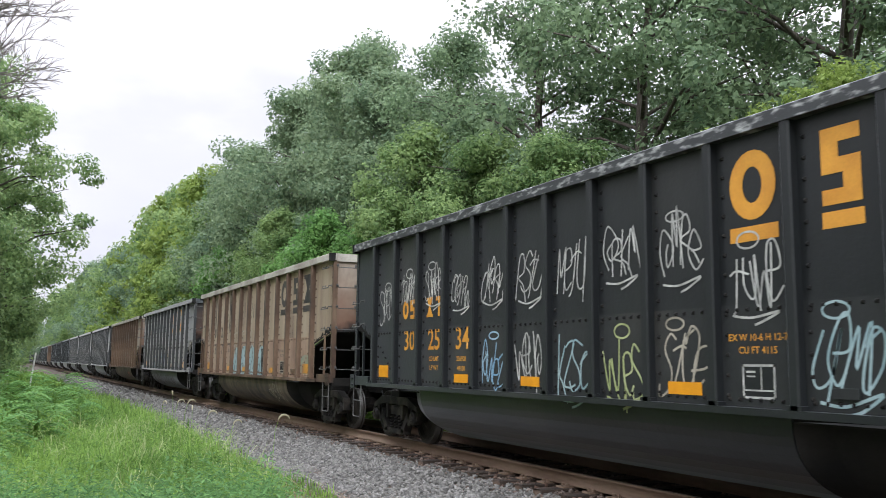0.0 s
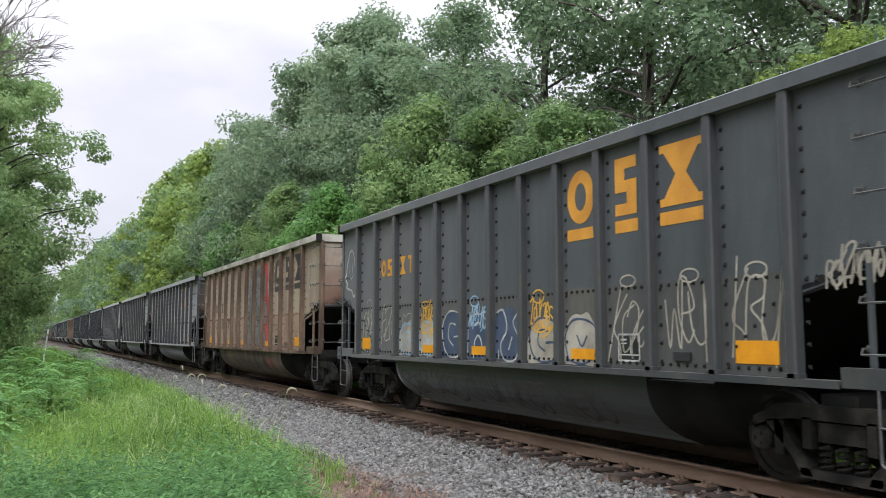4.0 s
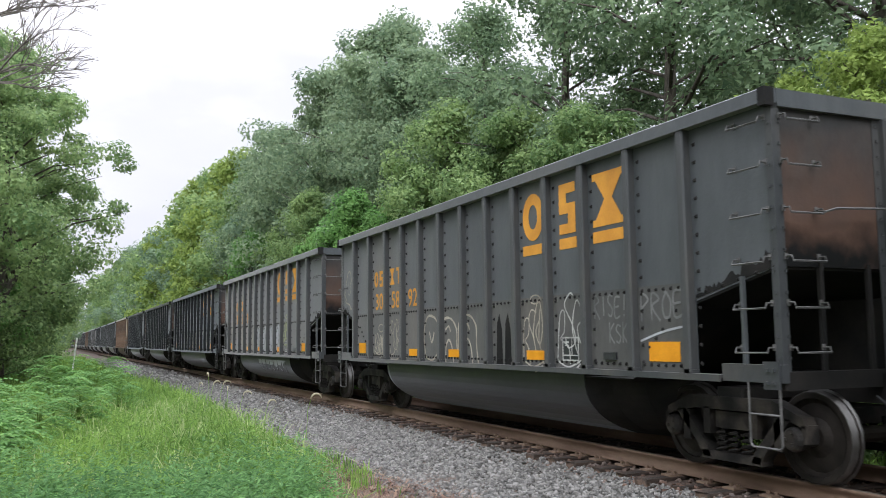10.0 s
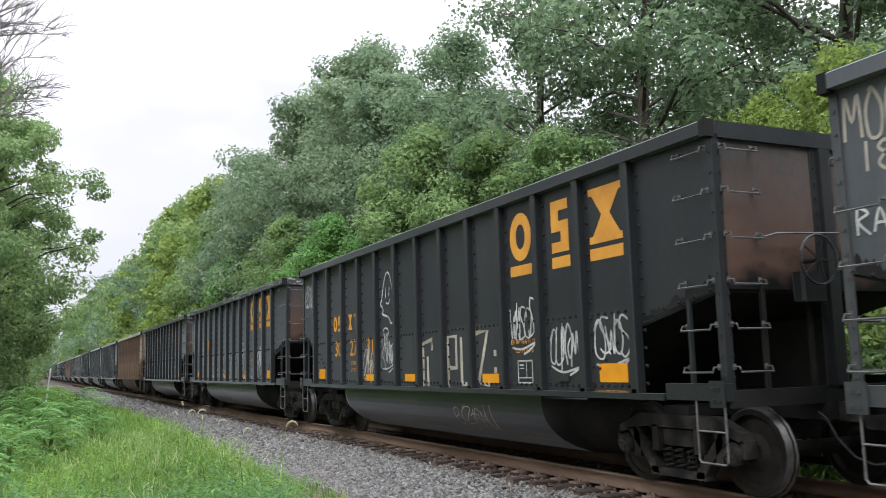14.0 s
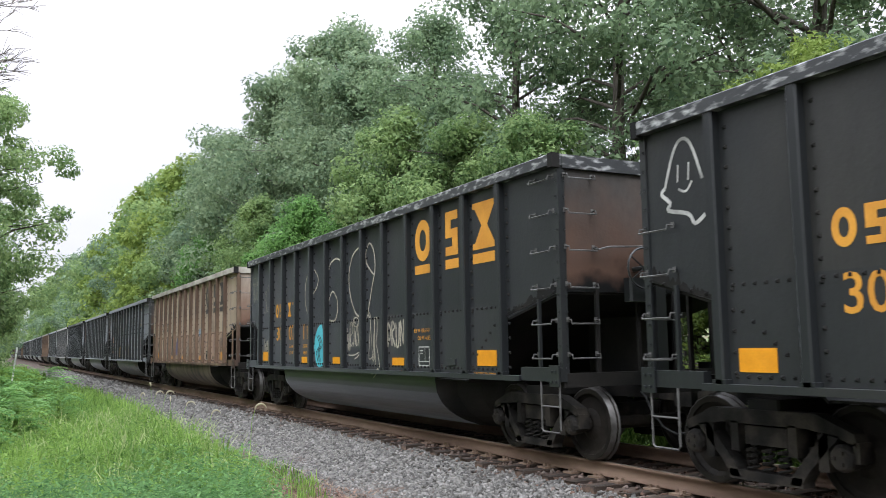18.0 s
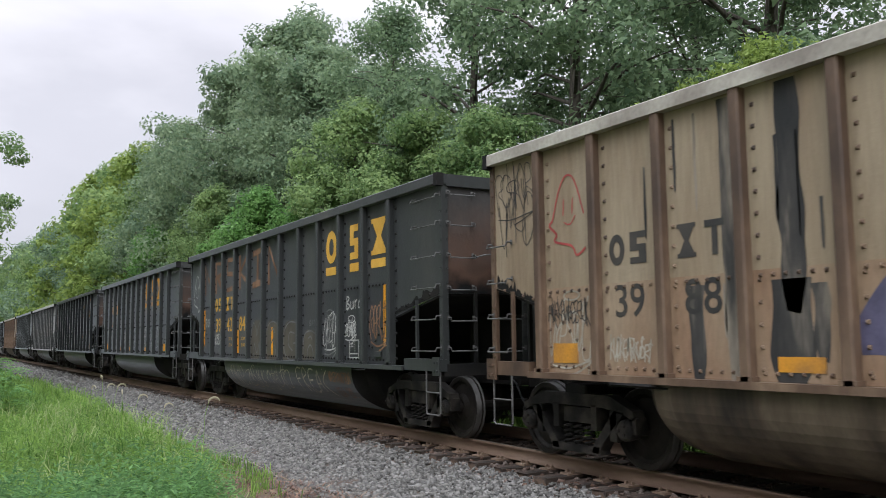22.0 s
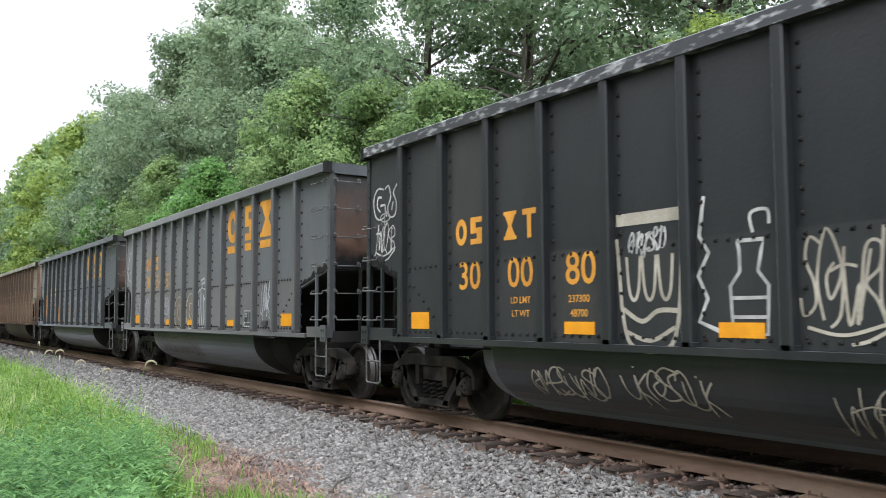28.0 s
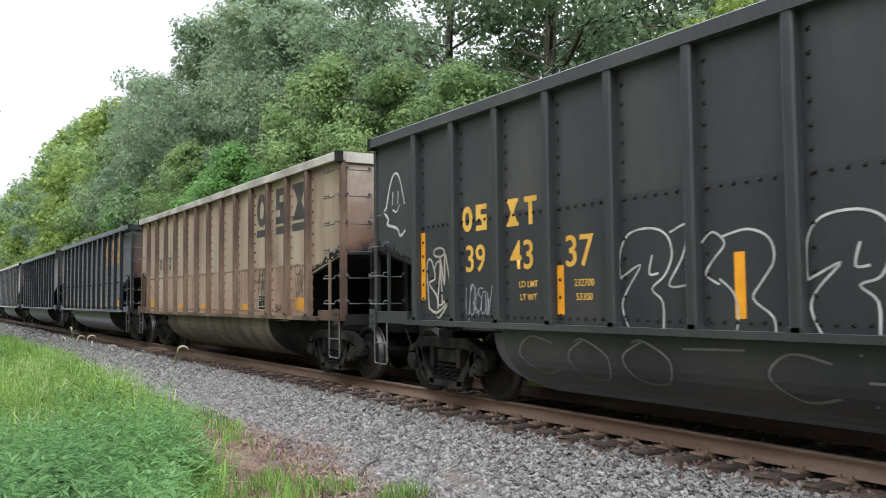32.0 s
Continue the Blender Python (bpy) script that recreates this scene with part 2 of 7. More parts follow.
M_TREAD = material("polished_wheel_tread", [(0.05, 0.045, 0.042), (0.11, 0.105, 0.10)], 6.0, 0.5, 0.7)
M_RAIL = material("rusty_rail_steel", [(0.12, 0.072, 0.047), (0.175, 0.11, 0.075), (0.22, 0.15, 0.105)], 2.0, 0.75, 0.1, 0.25, 60, (1, 0.2, 1))
M_RAILTOP = material("worn_rail_head", [(0.20, 0.155, 0.12), (0.3, 0.25, 0.21)], 2.0, 0.38, 0.7, 0, 1, (1, 0.15, 1))
M_TIE = material("weathered_tie_wood", [(0.02, 0.014, 0.010), (0.052, 0.034, 0.024), (0.10, 0.062, 0.042)], 3.0, 0.85, 0, 0.5, 50, (0.4, 4, 4), 0.4)
M_STONE = material("crushed_stone", [(0.09926, 0.09182, 0.08313), (0.1327, 0.1241, 0.1141), (0.1799, 0.1687, 0.1563)], 9.0, 0.9, 0, 0.2, 60, island=0.55)
M_RUSTSTONE = material("rust_stained_stone", [(0.0805, 0.0437, 0.0299), (0.1207, 0.0759, 0.05635), (0.161, 0.1288, 0.1127)], 2.5, 0.9, 0, 0.2, 60, island=0.45)
M_ORANGE = material("orange_lettering", [(0.50, 0.21, 0.02), (0.63, 0.285, 0.03)], 3.0, 0.55, fine=0.15)
M_YELLOW = material("yellow_lettering", [(0.52, 0.275, 0.03), (0.64, 0.36, 0.055)], 3.0, 0.55, fine=0.15)
M_REFLECT = material("amber_reflective_sheet", [(0.60, 0.235, 0.006), (0.72, 0.30, 0.01)], 4.0, 0.4, fine=0.15)
M_INK = material("black_lettering", [(0.022, 0.02, 0.019), (0.05, 0.043, 0.036)], 3.0, 0.6, fine=0.2)
M_WHITE = material("white_spray_paint", [(0.26, 0.255, 0.24), (0.50, 0.49, 0.46)], 5.0, 0.6, fine=0.3)
M_CREAM = material("faded_cream_spray_paint", [(0.24, 0.21, 0.165), (0.40, 0.36, 0.29)], 3.0, 0.65, fine=0.25)
M_BLUE = material("pale_blue_spray_paint", [(0.12, 0.27, 0.42), (0.3, 0.42, 0.5)], 3.0, 0.6, fine=0.2)
M_TURQ = material("turquoise_spray_paint", [(0.05, 0.36, 0.43), (0.09, 0.45, 0.5)], 3.0, 0.55, fine=0.15)
M_RED = material("red_spray_paint", [(0.28, 0.035, 0.035), (0.4, 0.07, 0.06)], 3.0, 0.55, fine=0.15)
M_PURPLE = material("purple_spray_paint", [(0.05, 0.045, 0.082), (0.095, 0.085, 0.145)], 3.0, 0.55, fine=0.2)
M_TEAL = material("worn_teal_spray_paint", [(0.10, 0.17, 0.14), (0.2, 0.21, 0.15), (0.26, 0.2, 0.14)], 2.0, 0.6, fine=0.3)
M_NAVY = material("dark_blue_spray_paint", [(0.035, 0.05, 0.085), (0.06, 0.08, 0.13)], 3.0, 0.5, fine=0.2)
M_SILVER = material("silver_grey_spray_paint", [(0.26, 0.26, 0.27), (0.42, 0.43, 0.45)], 2.0, 0.5, fine=0.2)
M_GREYFILL = material("grey_spray_fill", [(0.11, 0.105, 0.098), (0.18, 0.17, 0.16)], 2.0, 0.55, fine=0.2)
M_COPPER = material("copper_brown_spray_paint", [(0.12, 0.058, 0.03), (0.25, 0.135, 0.078)], 2.2, 0.6, fine=0.25)
M_SMOKE = material("smoky_grey_spray_fill", [(0.055, 0.046, 0.035), (0.10, 0.085, 0.064)], 2.0, 0.6, fine=0.25)
M_PALEBLUE = material("washed_blue_spray_paint", [(0.2, 0.31, 0.33), (0.33, 0.42, 0.43)], 2.0, 0.55, fine=0.2)
M_OLIVE = material("green_yellow_spray_paint", [(0.25, 0.29, 0.1), (0.4, 0.43, 0.22)], 3.0, 0.6, fine=0.2)
M_FADED = material("faded_pale_spray_paint", [(0.085, 0.085, 0.085), (0.17, 0.168, 0.162)], 4.0, 0.6, fine=0.3)
M_KHAKI = material("khaki_brown_spray_fill", [(0.115, 0.093, 0.066), (0.19, 0.155, 0.112)], 2.0, 0.6, fine=0.25)
M_FADEDAMBER = material("faded_rusty_reflector", [(0.24, 0.12, 0.05), (0.42, 0.19, 0.03), (0.55, 0.24, 0.02)], 3.0, 0.5, fine=0.3)
for matt in (M_PIT, M_TRUCK, M_WHEEL, M_RUBBER, M_ENDSOOT):
    matt.node_tree.nodes["Principled BSDF"].inputs["Specular IOR Level"].default_value = 0.16
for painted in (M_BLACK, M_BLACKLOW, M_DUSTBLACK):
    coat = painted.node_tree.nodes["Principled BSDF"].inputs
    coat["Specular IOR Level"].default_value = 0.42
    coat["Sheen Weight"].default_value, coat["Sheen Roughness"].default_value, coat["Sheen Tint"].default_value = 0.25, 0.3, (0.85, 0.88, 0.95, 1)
for dusty in (M_GREY, M_GREYLOW, M_GREYRIB):
    coat = dusty.node_tree.nodes["Principled BSDF"].inputs
    coat["Sheen Weight"].default_value, coat["Sheen Roughness"].default_value, coat["Sheen Tint"].default_value = 0.36, 0.35, (0.92, 0.88, 0.84, 1)
for faded in (M_TAN, M_TANLOW):
    coat = faded.node_tree.nodes["Principled BSDF"].inputs
    coat["Sheen Weight"].default_value, coat["Sheen Roughness"].default_value, coat["Sheen Tint"].default_value = 0.14, 0.4, (0.95, 0.88, 0.8, 1)
M_BARK = material("grey_brown_bark", [(0.045, 0.036, 0.028), (0.10, 0.085, 0.068)], 5.0, 0.9, 0, 0.6, 25, (3, 3, 0.5), 0.35)
M_DEADWOOD = material("bare_grey_wood", [(0.10, 0.085, 0.075), (0.17, 0.15, 0.13)], 5.0, 0.9, 0, 0.4, 25, (3, 3, 0.5), 0.3)
M_GROUND = material("grassy_ground", [(0.05, 0.075, 0.022), (0.09, 0.12, 0.035), (0.13, 0.105, 0.06)], 0.35, 0.95, 0, 0.5, 12, fine=0.45)
M_DIRT = material("gravelly_dirt", [(0.06, 0.036, 0.026), (0.09, 0.064, 0.049), (0.12, 0.098, 0.084)], 1.2, 0.95, 0, 0.6, 25, fine=0.5)
M_DRY = material("dry_brown_litter", [(0.095, 0.045, 0.030), (0.165, 0.09, 0.06), (0.26, 0.175, 0.12)], 3.0, 0.9, island=0.45)
L_DEEP = leaf_material("deep_green_leaves", (0.07, 0.125, 0.082), (0.29, 0.385, 0.235))
L_TALL = leaf_material("dark_forest_leaves", (0.060, 0.106, 0.060), (0.275, 0.37, 0.20))
L_MID = leaf_material("green_leaves", (0.075, 0.145, 0.055), (0.30, 0.40, 0.155))
L_BRIGHT = leaf_material("bright_green_leaves", (0.06, 0.155, 0.045), (0.225, 0.39, 0.115))
L_LIME = leaf_material("yellow_green_leaves", (0.105, 0.165, 0.036), (0.305, 0.385, 0.10))
L_OLIVE = leaf_material("olive_green_leaves", (0.09, 0.15, 0.088), (0.3, 0.376, 0.215))
L_LEFT = leaf_material("light_green_leaves", (0.095, 0.175, 0.07), (0.36, 0.465, 0.195))
L_GRASS = leaf_material("fresh_grass", (0.043, 0.108, 0.021), (0.27, 0.41, 0.094))
L_WEED = leaf_material("bluish_weed_leaves", (0.028, 0.085, 0.03), (0.21, 0.375, 0.13))
L_STALK = leaf_material("pale_grass_stalks", (0.16, 0.22, 0.07), (0.42, 0.47, 0.22))
L_SEED = leaf_material("pale_seed_heads", (0.30, 0.26, 0.17), (0.5, 0.46, 0.34))
M_CARPAINT = material("white_vehicle_paint", [(0.6, 0.62, 0.62), (0.7, 0.71, 0.71)], 2.0, 0.3, fine=0.05)
M_GLASS = material("dark_vehicle_glass", [(0.02, 0.025, 0.03), (0.03, 0.035, 0.04)], 2.0, 0.1, fine=0.05)
M_POST = material("white_marker_post", [(0.6, 0.6, 0.58), (0.72, 0.72, 0.7)], 3.0, 0.6)


# ---- geometry helpers ----
class Geo:
    """Collects vertices and faces of one part."""

    def __init__(self):
        self.v, self.f = [], []

    def add(self, verts, faces):
        k = len(self.v)
        self.v += [tuple(p) for p in verts]
        self.f += [tuple(i + k for i in q) for q in faces]
        return self

    def box(self, x0, x1, y0, y1, z0, z1):
        c = [(x, y, z) for x in (x0, x1) for y in (y0, y1) for z in (z0, z1)]
        return self.add(c, [(0, 1, 3, 2), (4, 6, 7, 5), (0, 4, 5, 1), (2, 3, 7, 6), (0, 2, 6, 4), (1, 5, 7, 3)])

    def bevelled(self, x0, x1, y0, y1, z0, z1, b=0.01):
        """A box with its eight long edges cut off along z and y."""
        pts = [(x0 + b, y0), (x1 - b, y0), (x1, y0 + b), (x1, y1 - b), (x1 - b, y1), (x0 + b, y1), (x0, y1 - b), (x0, y0 + b)]
        return self.prism([(p[0], p[1]) for p in pts], 'z', z0, z1)

    def prism(self, poly, axis, a, b):
        """A polygon drawn in the plane across the axis, pushed from a to b."""
        n = len(poly)

        def place(p, h):
            if axis == 'x':
                return (h, p[0], p[1])
            if axis == 'y':
                return (p[0], h, p[1])
            return (p[0], p[1], h)
        vs = [place(p, a) for p in poly] + [place(p, b) for p in poly]
        fs = [tuple(range(n))[::-1], tuple(range(n, 2 * n))]
        fs += [(i, (i + 1) % n, n + (i + 1) % n, n + i) for i in range(n)]
        return self.add(vs, fs)

    def tube(self, pts, r, seg=6, caps=True):
        """A round bar along the points; r may be one radius or one for each point."""
        pts = [Vector(p) for p in pts]
        rs = r if isinstance(r, (list, tuple)) else [r] * len(pts)
        vs, fs = [], []
        ref = None
        for i, p in enumerate(pts):
            d = (pts[min(i + 1, len(pts) - 1)] - pts[max(i - 1, 0)]).normalized()
            if ref is None:
                ref = d.orthogonal().normalized()
            ref = (ref - d * ref.dot(d))
            ref = ref.normalized() if ref.length > 1e-6 else d.orthogonal().normalized()
            o = d.cross(ref)
            for k in range(seg):
                a = 2 * math.pi * k / seg
                vs.append(p + (ref * math.cos(a) + o * math.sin(a)) * rs[i])
        for i in range(len(pts) - 1):
            for k in range(seg):
                q = (k + 1) % seg
                fs.append((i * seg + k, i * seg + q, (i + 1) * seg + q, (i + 1) * seg + k))
        if caps:
            fs.append(tuple(range(seg))[::-1])
            fs.append(tuple(range((len(pts) - 1) * seg, len(pts) * seg)))
        return self.add(vs, fs)

    def lathe_x(self, prof, y, z, seg=24, caps=True):
        """Profile of (x, r) turned about an axis along x through (y, z)."""
        vs, fs = [], []
        for x, r in prof:
            for k in range(seg):
                a = 2 * math.pi * k / seg
                vs.append((x, y + r * math.cos(a), z + r * math.sin(a)))
        for i in range(len(prof) - 1):
            for k in range(seg):
                q = (k + 1) % seg
                fs.append((i * seg + k, i * seg + q, (i + 1) * seg + q, (i + 1) * seg + k))
        if caps:
            fs.append(tuple(range(seg))[::-1])
            fs.append(tuple(range((len(prof) - 1) * seg, len(prof) * seg)))
        return self.add(vs, fs)

    def mesh(self, name, mat, smooth=False):
        m = bpy.data.meshes.new(name)
        m.from_pydata(self.v, [], self.f)
        m.materials.append(mat)
        if smooth:
            m.polygons.foreach_set("use_smooth", [True] * len(m.polygons))
        m.update()
        return m


def array_mesh(name, verts, faces, mat, smooth=False):
    """A mesh from numpy arrays; all faces have the same number of corners."""
    m = bpy.data.meshes.new(name)
    verts, faces = np.asarray(verts, np.float32), np.asarray(faces, np.int32)
    k = faces.shape[1]
    m.vertices.add(len(verts))
    m.vertices.foreach_set("co", verts.ravel())
    m.loops.add(faces.size)
    m.loops.foreach_set("vertex_index", faces.ravel())
    m.polygons.add(len(faces))
    m.polygons.foreach_set("loop_start", np.arange(0, faces.size, k, dtype=np.int32))
    m.polygons.foreach_set("loop_total", np.full(len(faces), k, np.int32))
    m.materials.append(mat)
    if smooth:
        m.polygons.foreach_set("use_smooth", np.ones(len(faces), bool))
    m.update(calc_edges=True)
    return m


def part(name, data, parent, label="", at=None):
    """Links a mesh as one part under a thing or under a part."""
    ob = new(name, data)
    ob.parent = parent
    if at is not None:
        ob.matrix_basis = at
    if label:
        tagged(ob, label)
    return ob


# ---- railway ----
TRACK = 8.187          # the track's middle
FAR, NEAR = 7.36, -7.13   # ends of the body
# ribs from the far end to the near one, as ways from the first
COMMON_RIBS = [6.26 - 1.0 * k for k in range(12, -1, -1)]
GREY_RIBS = [6.26 - w for w in (11.24, 10.25, 9.27, 8.36, 7.45, 6.54, 5.63, 4.72, 3.81, 2.905, 2.0, 1.0, 0.0)]
STRIPE_RIBS = [6.26 - w for w in (11.2, 10.22, 9.23, 8.23, 7.22, 6.13, 5.05, 3.99, 2.97, 1.98, 0.99, 0.0)]   # the cars with upright stripes
RIBS = COMMON_RIBS
# coupled length from the first rib of the car ahead
PITCH = {"grey": 15.22, "dark": 15.22, "stripe": 15.14, "chip": 16.0}
COMMON_PITCH = 15.88


def size_for(kind):
    """Sets the ends and the ribs for one kind of car."""
    global NEAR, FAR, RIBS
    NEAR, FAR, RIBS = {"stripe": (-6.56, 7.62, STRIPE_RIBS), "grey": (-6.27, 7.36, GREY_RIBS), "dark": (-6.27, 7.36, GREY_RIBS)}.get(kind, (-7.13, 7.36, COMMON_RIBS))


PANEL, RIBX = 1.50, 1.60
TOP, SILL = 3.835, 1.02
TUB = 1.01           # the tub's upper edge


def tub_x(z):
    """Half width of the tub at a height below the sill."""
    u = min(1.0, max(0.0, (TUB - z) / 0.88))
    return 1.47 * (1 - u ** 2.6) ** 0.55 + 0.02


def tub_mesh(mat):
    g = Geo()
    prof = []
    for i in range(11):
        z = TUB - 0.88 * i / 10
        prof.append((-tub_x(z), z))
    prof = prof + [(-x, z) for x, z in prof[::-1]]
    near = RIBS[0] + (1.62 if len(RIBS) < 13 else 2.13)
    ys = [near, RIBS[-1] - 2.0, RIBS[-1] - 1.7, RIBS[-1] - 1.45]
    scl = [1.0, 1.0, 0.95, 0.82]
    vs = [(x * s, y, TUB - (TUB - z) * s) for y, s in zip(ys, scl) for x, z in prof]
    n = len(prof)
    fs = [(i * n + k, i * n + k + 1, (i + 1) * n + k + 1, (i + 1) * n + k) for i in range(len(ys) - 1) for k in range(n - 1)]
    fs.append(tuple(range(3 * n, 4 * n)))
    fs.append(tuple(range(n))[::-1])
    return g.add(vs, fs).mesh("tub", mat, False)


def tub_end_mesh(mat):
    g = Geo()
    prof = []
    for i in range(11):
        z = TUB - 0.88 * i / 10
        prof.append((-tub_x(z), z))
    prof = prof + [(-x, z) for x, z in prof[::-1]]
    near = RIBS[0] + (1.61 if len(RIBS) < 13 else 2.12)
    ys = [near, near - 0.25, near - 0.75, near - 1.2] if len(RIBS) == 13 else [near, near - 0.1, near - 0.25, near - 0.4]
    sx = [0.995, 0.84, 0.74, 0.5]
    sz = [0.995, 1.0, 0.97, 0.7]
    vs = [(x * a, y, TUB - (TUB - z) * b) for y, a, b in zip(ys, sx, sz) for x, z in prof]
    n = len(prof)
    fs = [(i * n + k, (i + 1) * n + k, (i + 1) * n + k + 1, i * n + k + 1) for i in range(3) for k in range(n - 1)]
    fs.append(tuple(range(3 * n, 4 * n))[::-1])
    return g.add(vs, fs).mesh("tub_end", mat, False)


def ribs_of(kind):
    return {"stripe": STRIPE_RIBS, "grey": GREY_RIBS, "dark": GREY_RIBS}.get(kind, COMMON_RIBS)


def side_wall_mesh(s, mat, kind):
    """One side of the body: the panels, cut off slantwise under both ends."""
    g = Geo()
    y0, y1 = NEAR + 0.03, FAR - 0.03
    a, b = ribs_of(kind)[0], ribs_of(kind)[-1]
    poly = [(y0, 2.13), (a - 0.06, 1.86), (a - 0.06, SILL + 0.05), (b + 0.06, SILL + 0.05), (b + 0.06, 1.86), (y1, 2.13), (y1, 3.72), (y0, 3.72)]
    x = -PANEL if s < 0 else PANEL
    g.prism(poly, 'x', x, x + 0.02 * (1 if s < 0 else -1))
    return g.mesh("side_wall", mat)


def seam_mesh(s, y0, y1, z, mat):
    """The lower plate of one panel, lapped over the upper one."""
    g = Geo()
    x = s * PANEL
    g.box(min(x, x + s * 0.002), max(x, x + s * 0.002), y0 + 0.062, y1 - 0.062, SILL + 0.062, z + 0.045)
    return g.mesh("lower_plate", mat)


def rivet_mesh(s, mat, seam, kind):
    """Rivet heads along the seam, beside the ribs and along the foot."""
    g = Geo()
    rows = ribs_of(kind)
    n = len(rows)
    x = -PANEL if s < 0 else PANEL

    def head(y, z, r=0.021):
        d = -0.032 if s < 0 else 0.032
        g.add([(x, y - r, z - r), (x, y + r, z - r), (x, y + r, z + r), (x, y - r, z + r), (x + d, y, z)],
              [(0, 1, 4), (1, 2, 4), (2, 3, 4), (3, 0, 4)])
    for k, y in enumerate(rows):
        for j in range(13):
            head(y - 0.135, 1.18 + j * 0.195)
        if k < n - 1:
            for j in range(6):
                w = rows[k + 1] - y
                head(y + w * (0.2 + j * 0.13), seam)
                head(y + w * (0.2 + j * 0.13), SILL + 0.13)
    for k in (0, n - 2):
        for j in range(5):
            y = rows[0] + 0.25 + j * 0.12 if k == 0 else rows[-1] - 0.25 - j * 0.12
            head(y, 1.75 - j * 0.1)
    for j in range(5):
        head(rows[0] - 0.25 - j * 0.24, 1.94 + j * 0.045)
        head(RIBS[-1] + 0.2 + j * 0.2, 1.94 + j * 0.045)
    return g.mesh("rivet_row", mat)


def rib_mesh(s, mat):
    g = Geo()
    x0, x1 = (-RIBX, -PANEL + 0.004) if s < 0 else (PANEL - 0.004, RIBX)
    o, i = (x0, x1) if s < 0 else (x1, x0)
    b = 0.018 if s < 0 else -0.018
    g.prism([(o, -0.042), (o + b, -0.06), (i, -0.06), (i, 0.06), (o + b, 0.06), (o, 0.042)], 'z', SILL + 0.06, 3.71)
    # foot flange
    g.box(min(o, i), max(o, i) - 0.0, -0.085, 0.085, SILL + 0.06, SILL + 0.10)
    return g.mesh("rib", mat)


def top_chord_mesh(s, mat):
    g = Geo()
    w = RIBX
    x0, x1 = (-w - 0.012, -w + 0.14) if s < 0 else (w - 0.14, w + 0.012)
    g.prism([(x0, 3.69), (x1, 3.69), (x1, TOP - 0.012), (x1 - 0.012, TOP), (x0 + 0.012, TOP), (x0, TOP - 0.012)], 'y', NEAR, FAR)
    return g.mesh("top_chord", mat)


def end_chord_mesh(y, mat):
    g = Geo()
    d = 0.11 if y > 0 else -0.11
    g.box(-RIBX + 0.145, RIBX - 0.145, min(y, y - d), max(y, y - d), 3.66, TOP - 0.003)
    return g.mesh("end_chord", mat)


def corner_cap_mesh(s, y, mat):
    g = Geo()
    x = s * (RIBX + 0.016)
    d = 0.09 if y > 0 else -0.09
    g.box(min(x, x - s * 0.12), max(x, x - s * 0.12), min(y + d * 0.06, y - d), max(y + d * 0.06, y - d), 3.66, TOP + 0.006)
    return g.mesh("corner_cap", mat)


def sill_mesh(s, mat):
    g = Geo()
    o = s * (RIBX + 0.008)
    i = s * (PANEL - 0.05)
    poly = [(o, SILL - 0.01), (o, SILL + 0.058), (i, SILL + 0.058), (i, SILL + 0.03), (o - s * 0.03, SILL + 0.025), (o - s * 0.03, SILL - 0.01)]
    g.prism(poly, 'y', RIBS[0] - 0.5, RIBS[-1] + 0.22)
    return g.mesh("side_sill", mat)


def end_sill_mesh(s, end, mat):
    """The low beam under the open end, with its corner gusset plate and bolts."""
    g = Geo()
    ya, yb = (RIBS[-1] + 0.225, FAR) if end > 0 else (NEAR, RIBS[0] - 0.505)
    o = s * (RIBX - 0.03)
    x0, x1 = min(o, o - s * 0.1), max(o, o - s * 0.1)
    g.box(x0, x1, ya, yb, SILL - 0.0, SILL + 0.17)
    yc = FAR - 0.2 if end > 0 else NEAR
    ox = s * (RIBX + 0.0)
    g.box(min(ox, ox - s * 0.02), max(ox, ox - s * 0.02), yc, yc + 0.2, SILL - 0.06, SILL + 0.2)
    for dy in (0.06, 0.14):
        for dz in (0.0, 0.12):
            g.box(min(ox, ox + s * 0.02), max(ox, ox + s * 0.02), yc + dy - 0.015, yc + dy + 0.015, SILL + dz - 0.015, SILL + dz + 0.015)
    return g.mesh("end_sill_beam", mat)


def post_mesh(s, end, mat):
    g = Geo()
    y = FAR - 0.02 if end > 0 else NEAR + 0.02
    x = s * (PANEL + 0.02)
    d = -0.09 if end > 0 else 0.09
    g.box(min(x, x - s * 0.02), max(x, x - s * 0.02), min(y, y + d), max(y, y + d), SILL + 0.1, 3.69)
    g.box(min(x - s * 0.02, x - s * 0.1), max(x - s * 0.02, x - s * 0.1), min(y, y + (0.02 if d > 0 else -0.02)), max(y, y + (0.02 if d > 0 else -0.02)), SILL + 0.1, 3.69)
    for j in range(12):
        z = 1.25 + j * 0.205
        xr = x + s * 0.0
        g.box(min(xr, xr + s * 0.014), max(xr, xr + s * 0.014), y + d * 0.55 - 0.012, y + d * 0.55 + 0.012, z - 0.012, z + 0.012)
        ye = y + (0.0 if end < 0 else 0.0)
        g.box(x - s * 0.07, x - s * 0.07 + 0.024, min(ye, ye - math.copysign(0.014, d)), max(ye, ye - math.copysign(0.014, d)), z - 0.012, z + 0.012)
    return g.mesh("corner_post", mat)


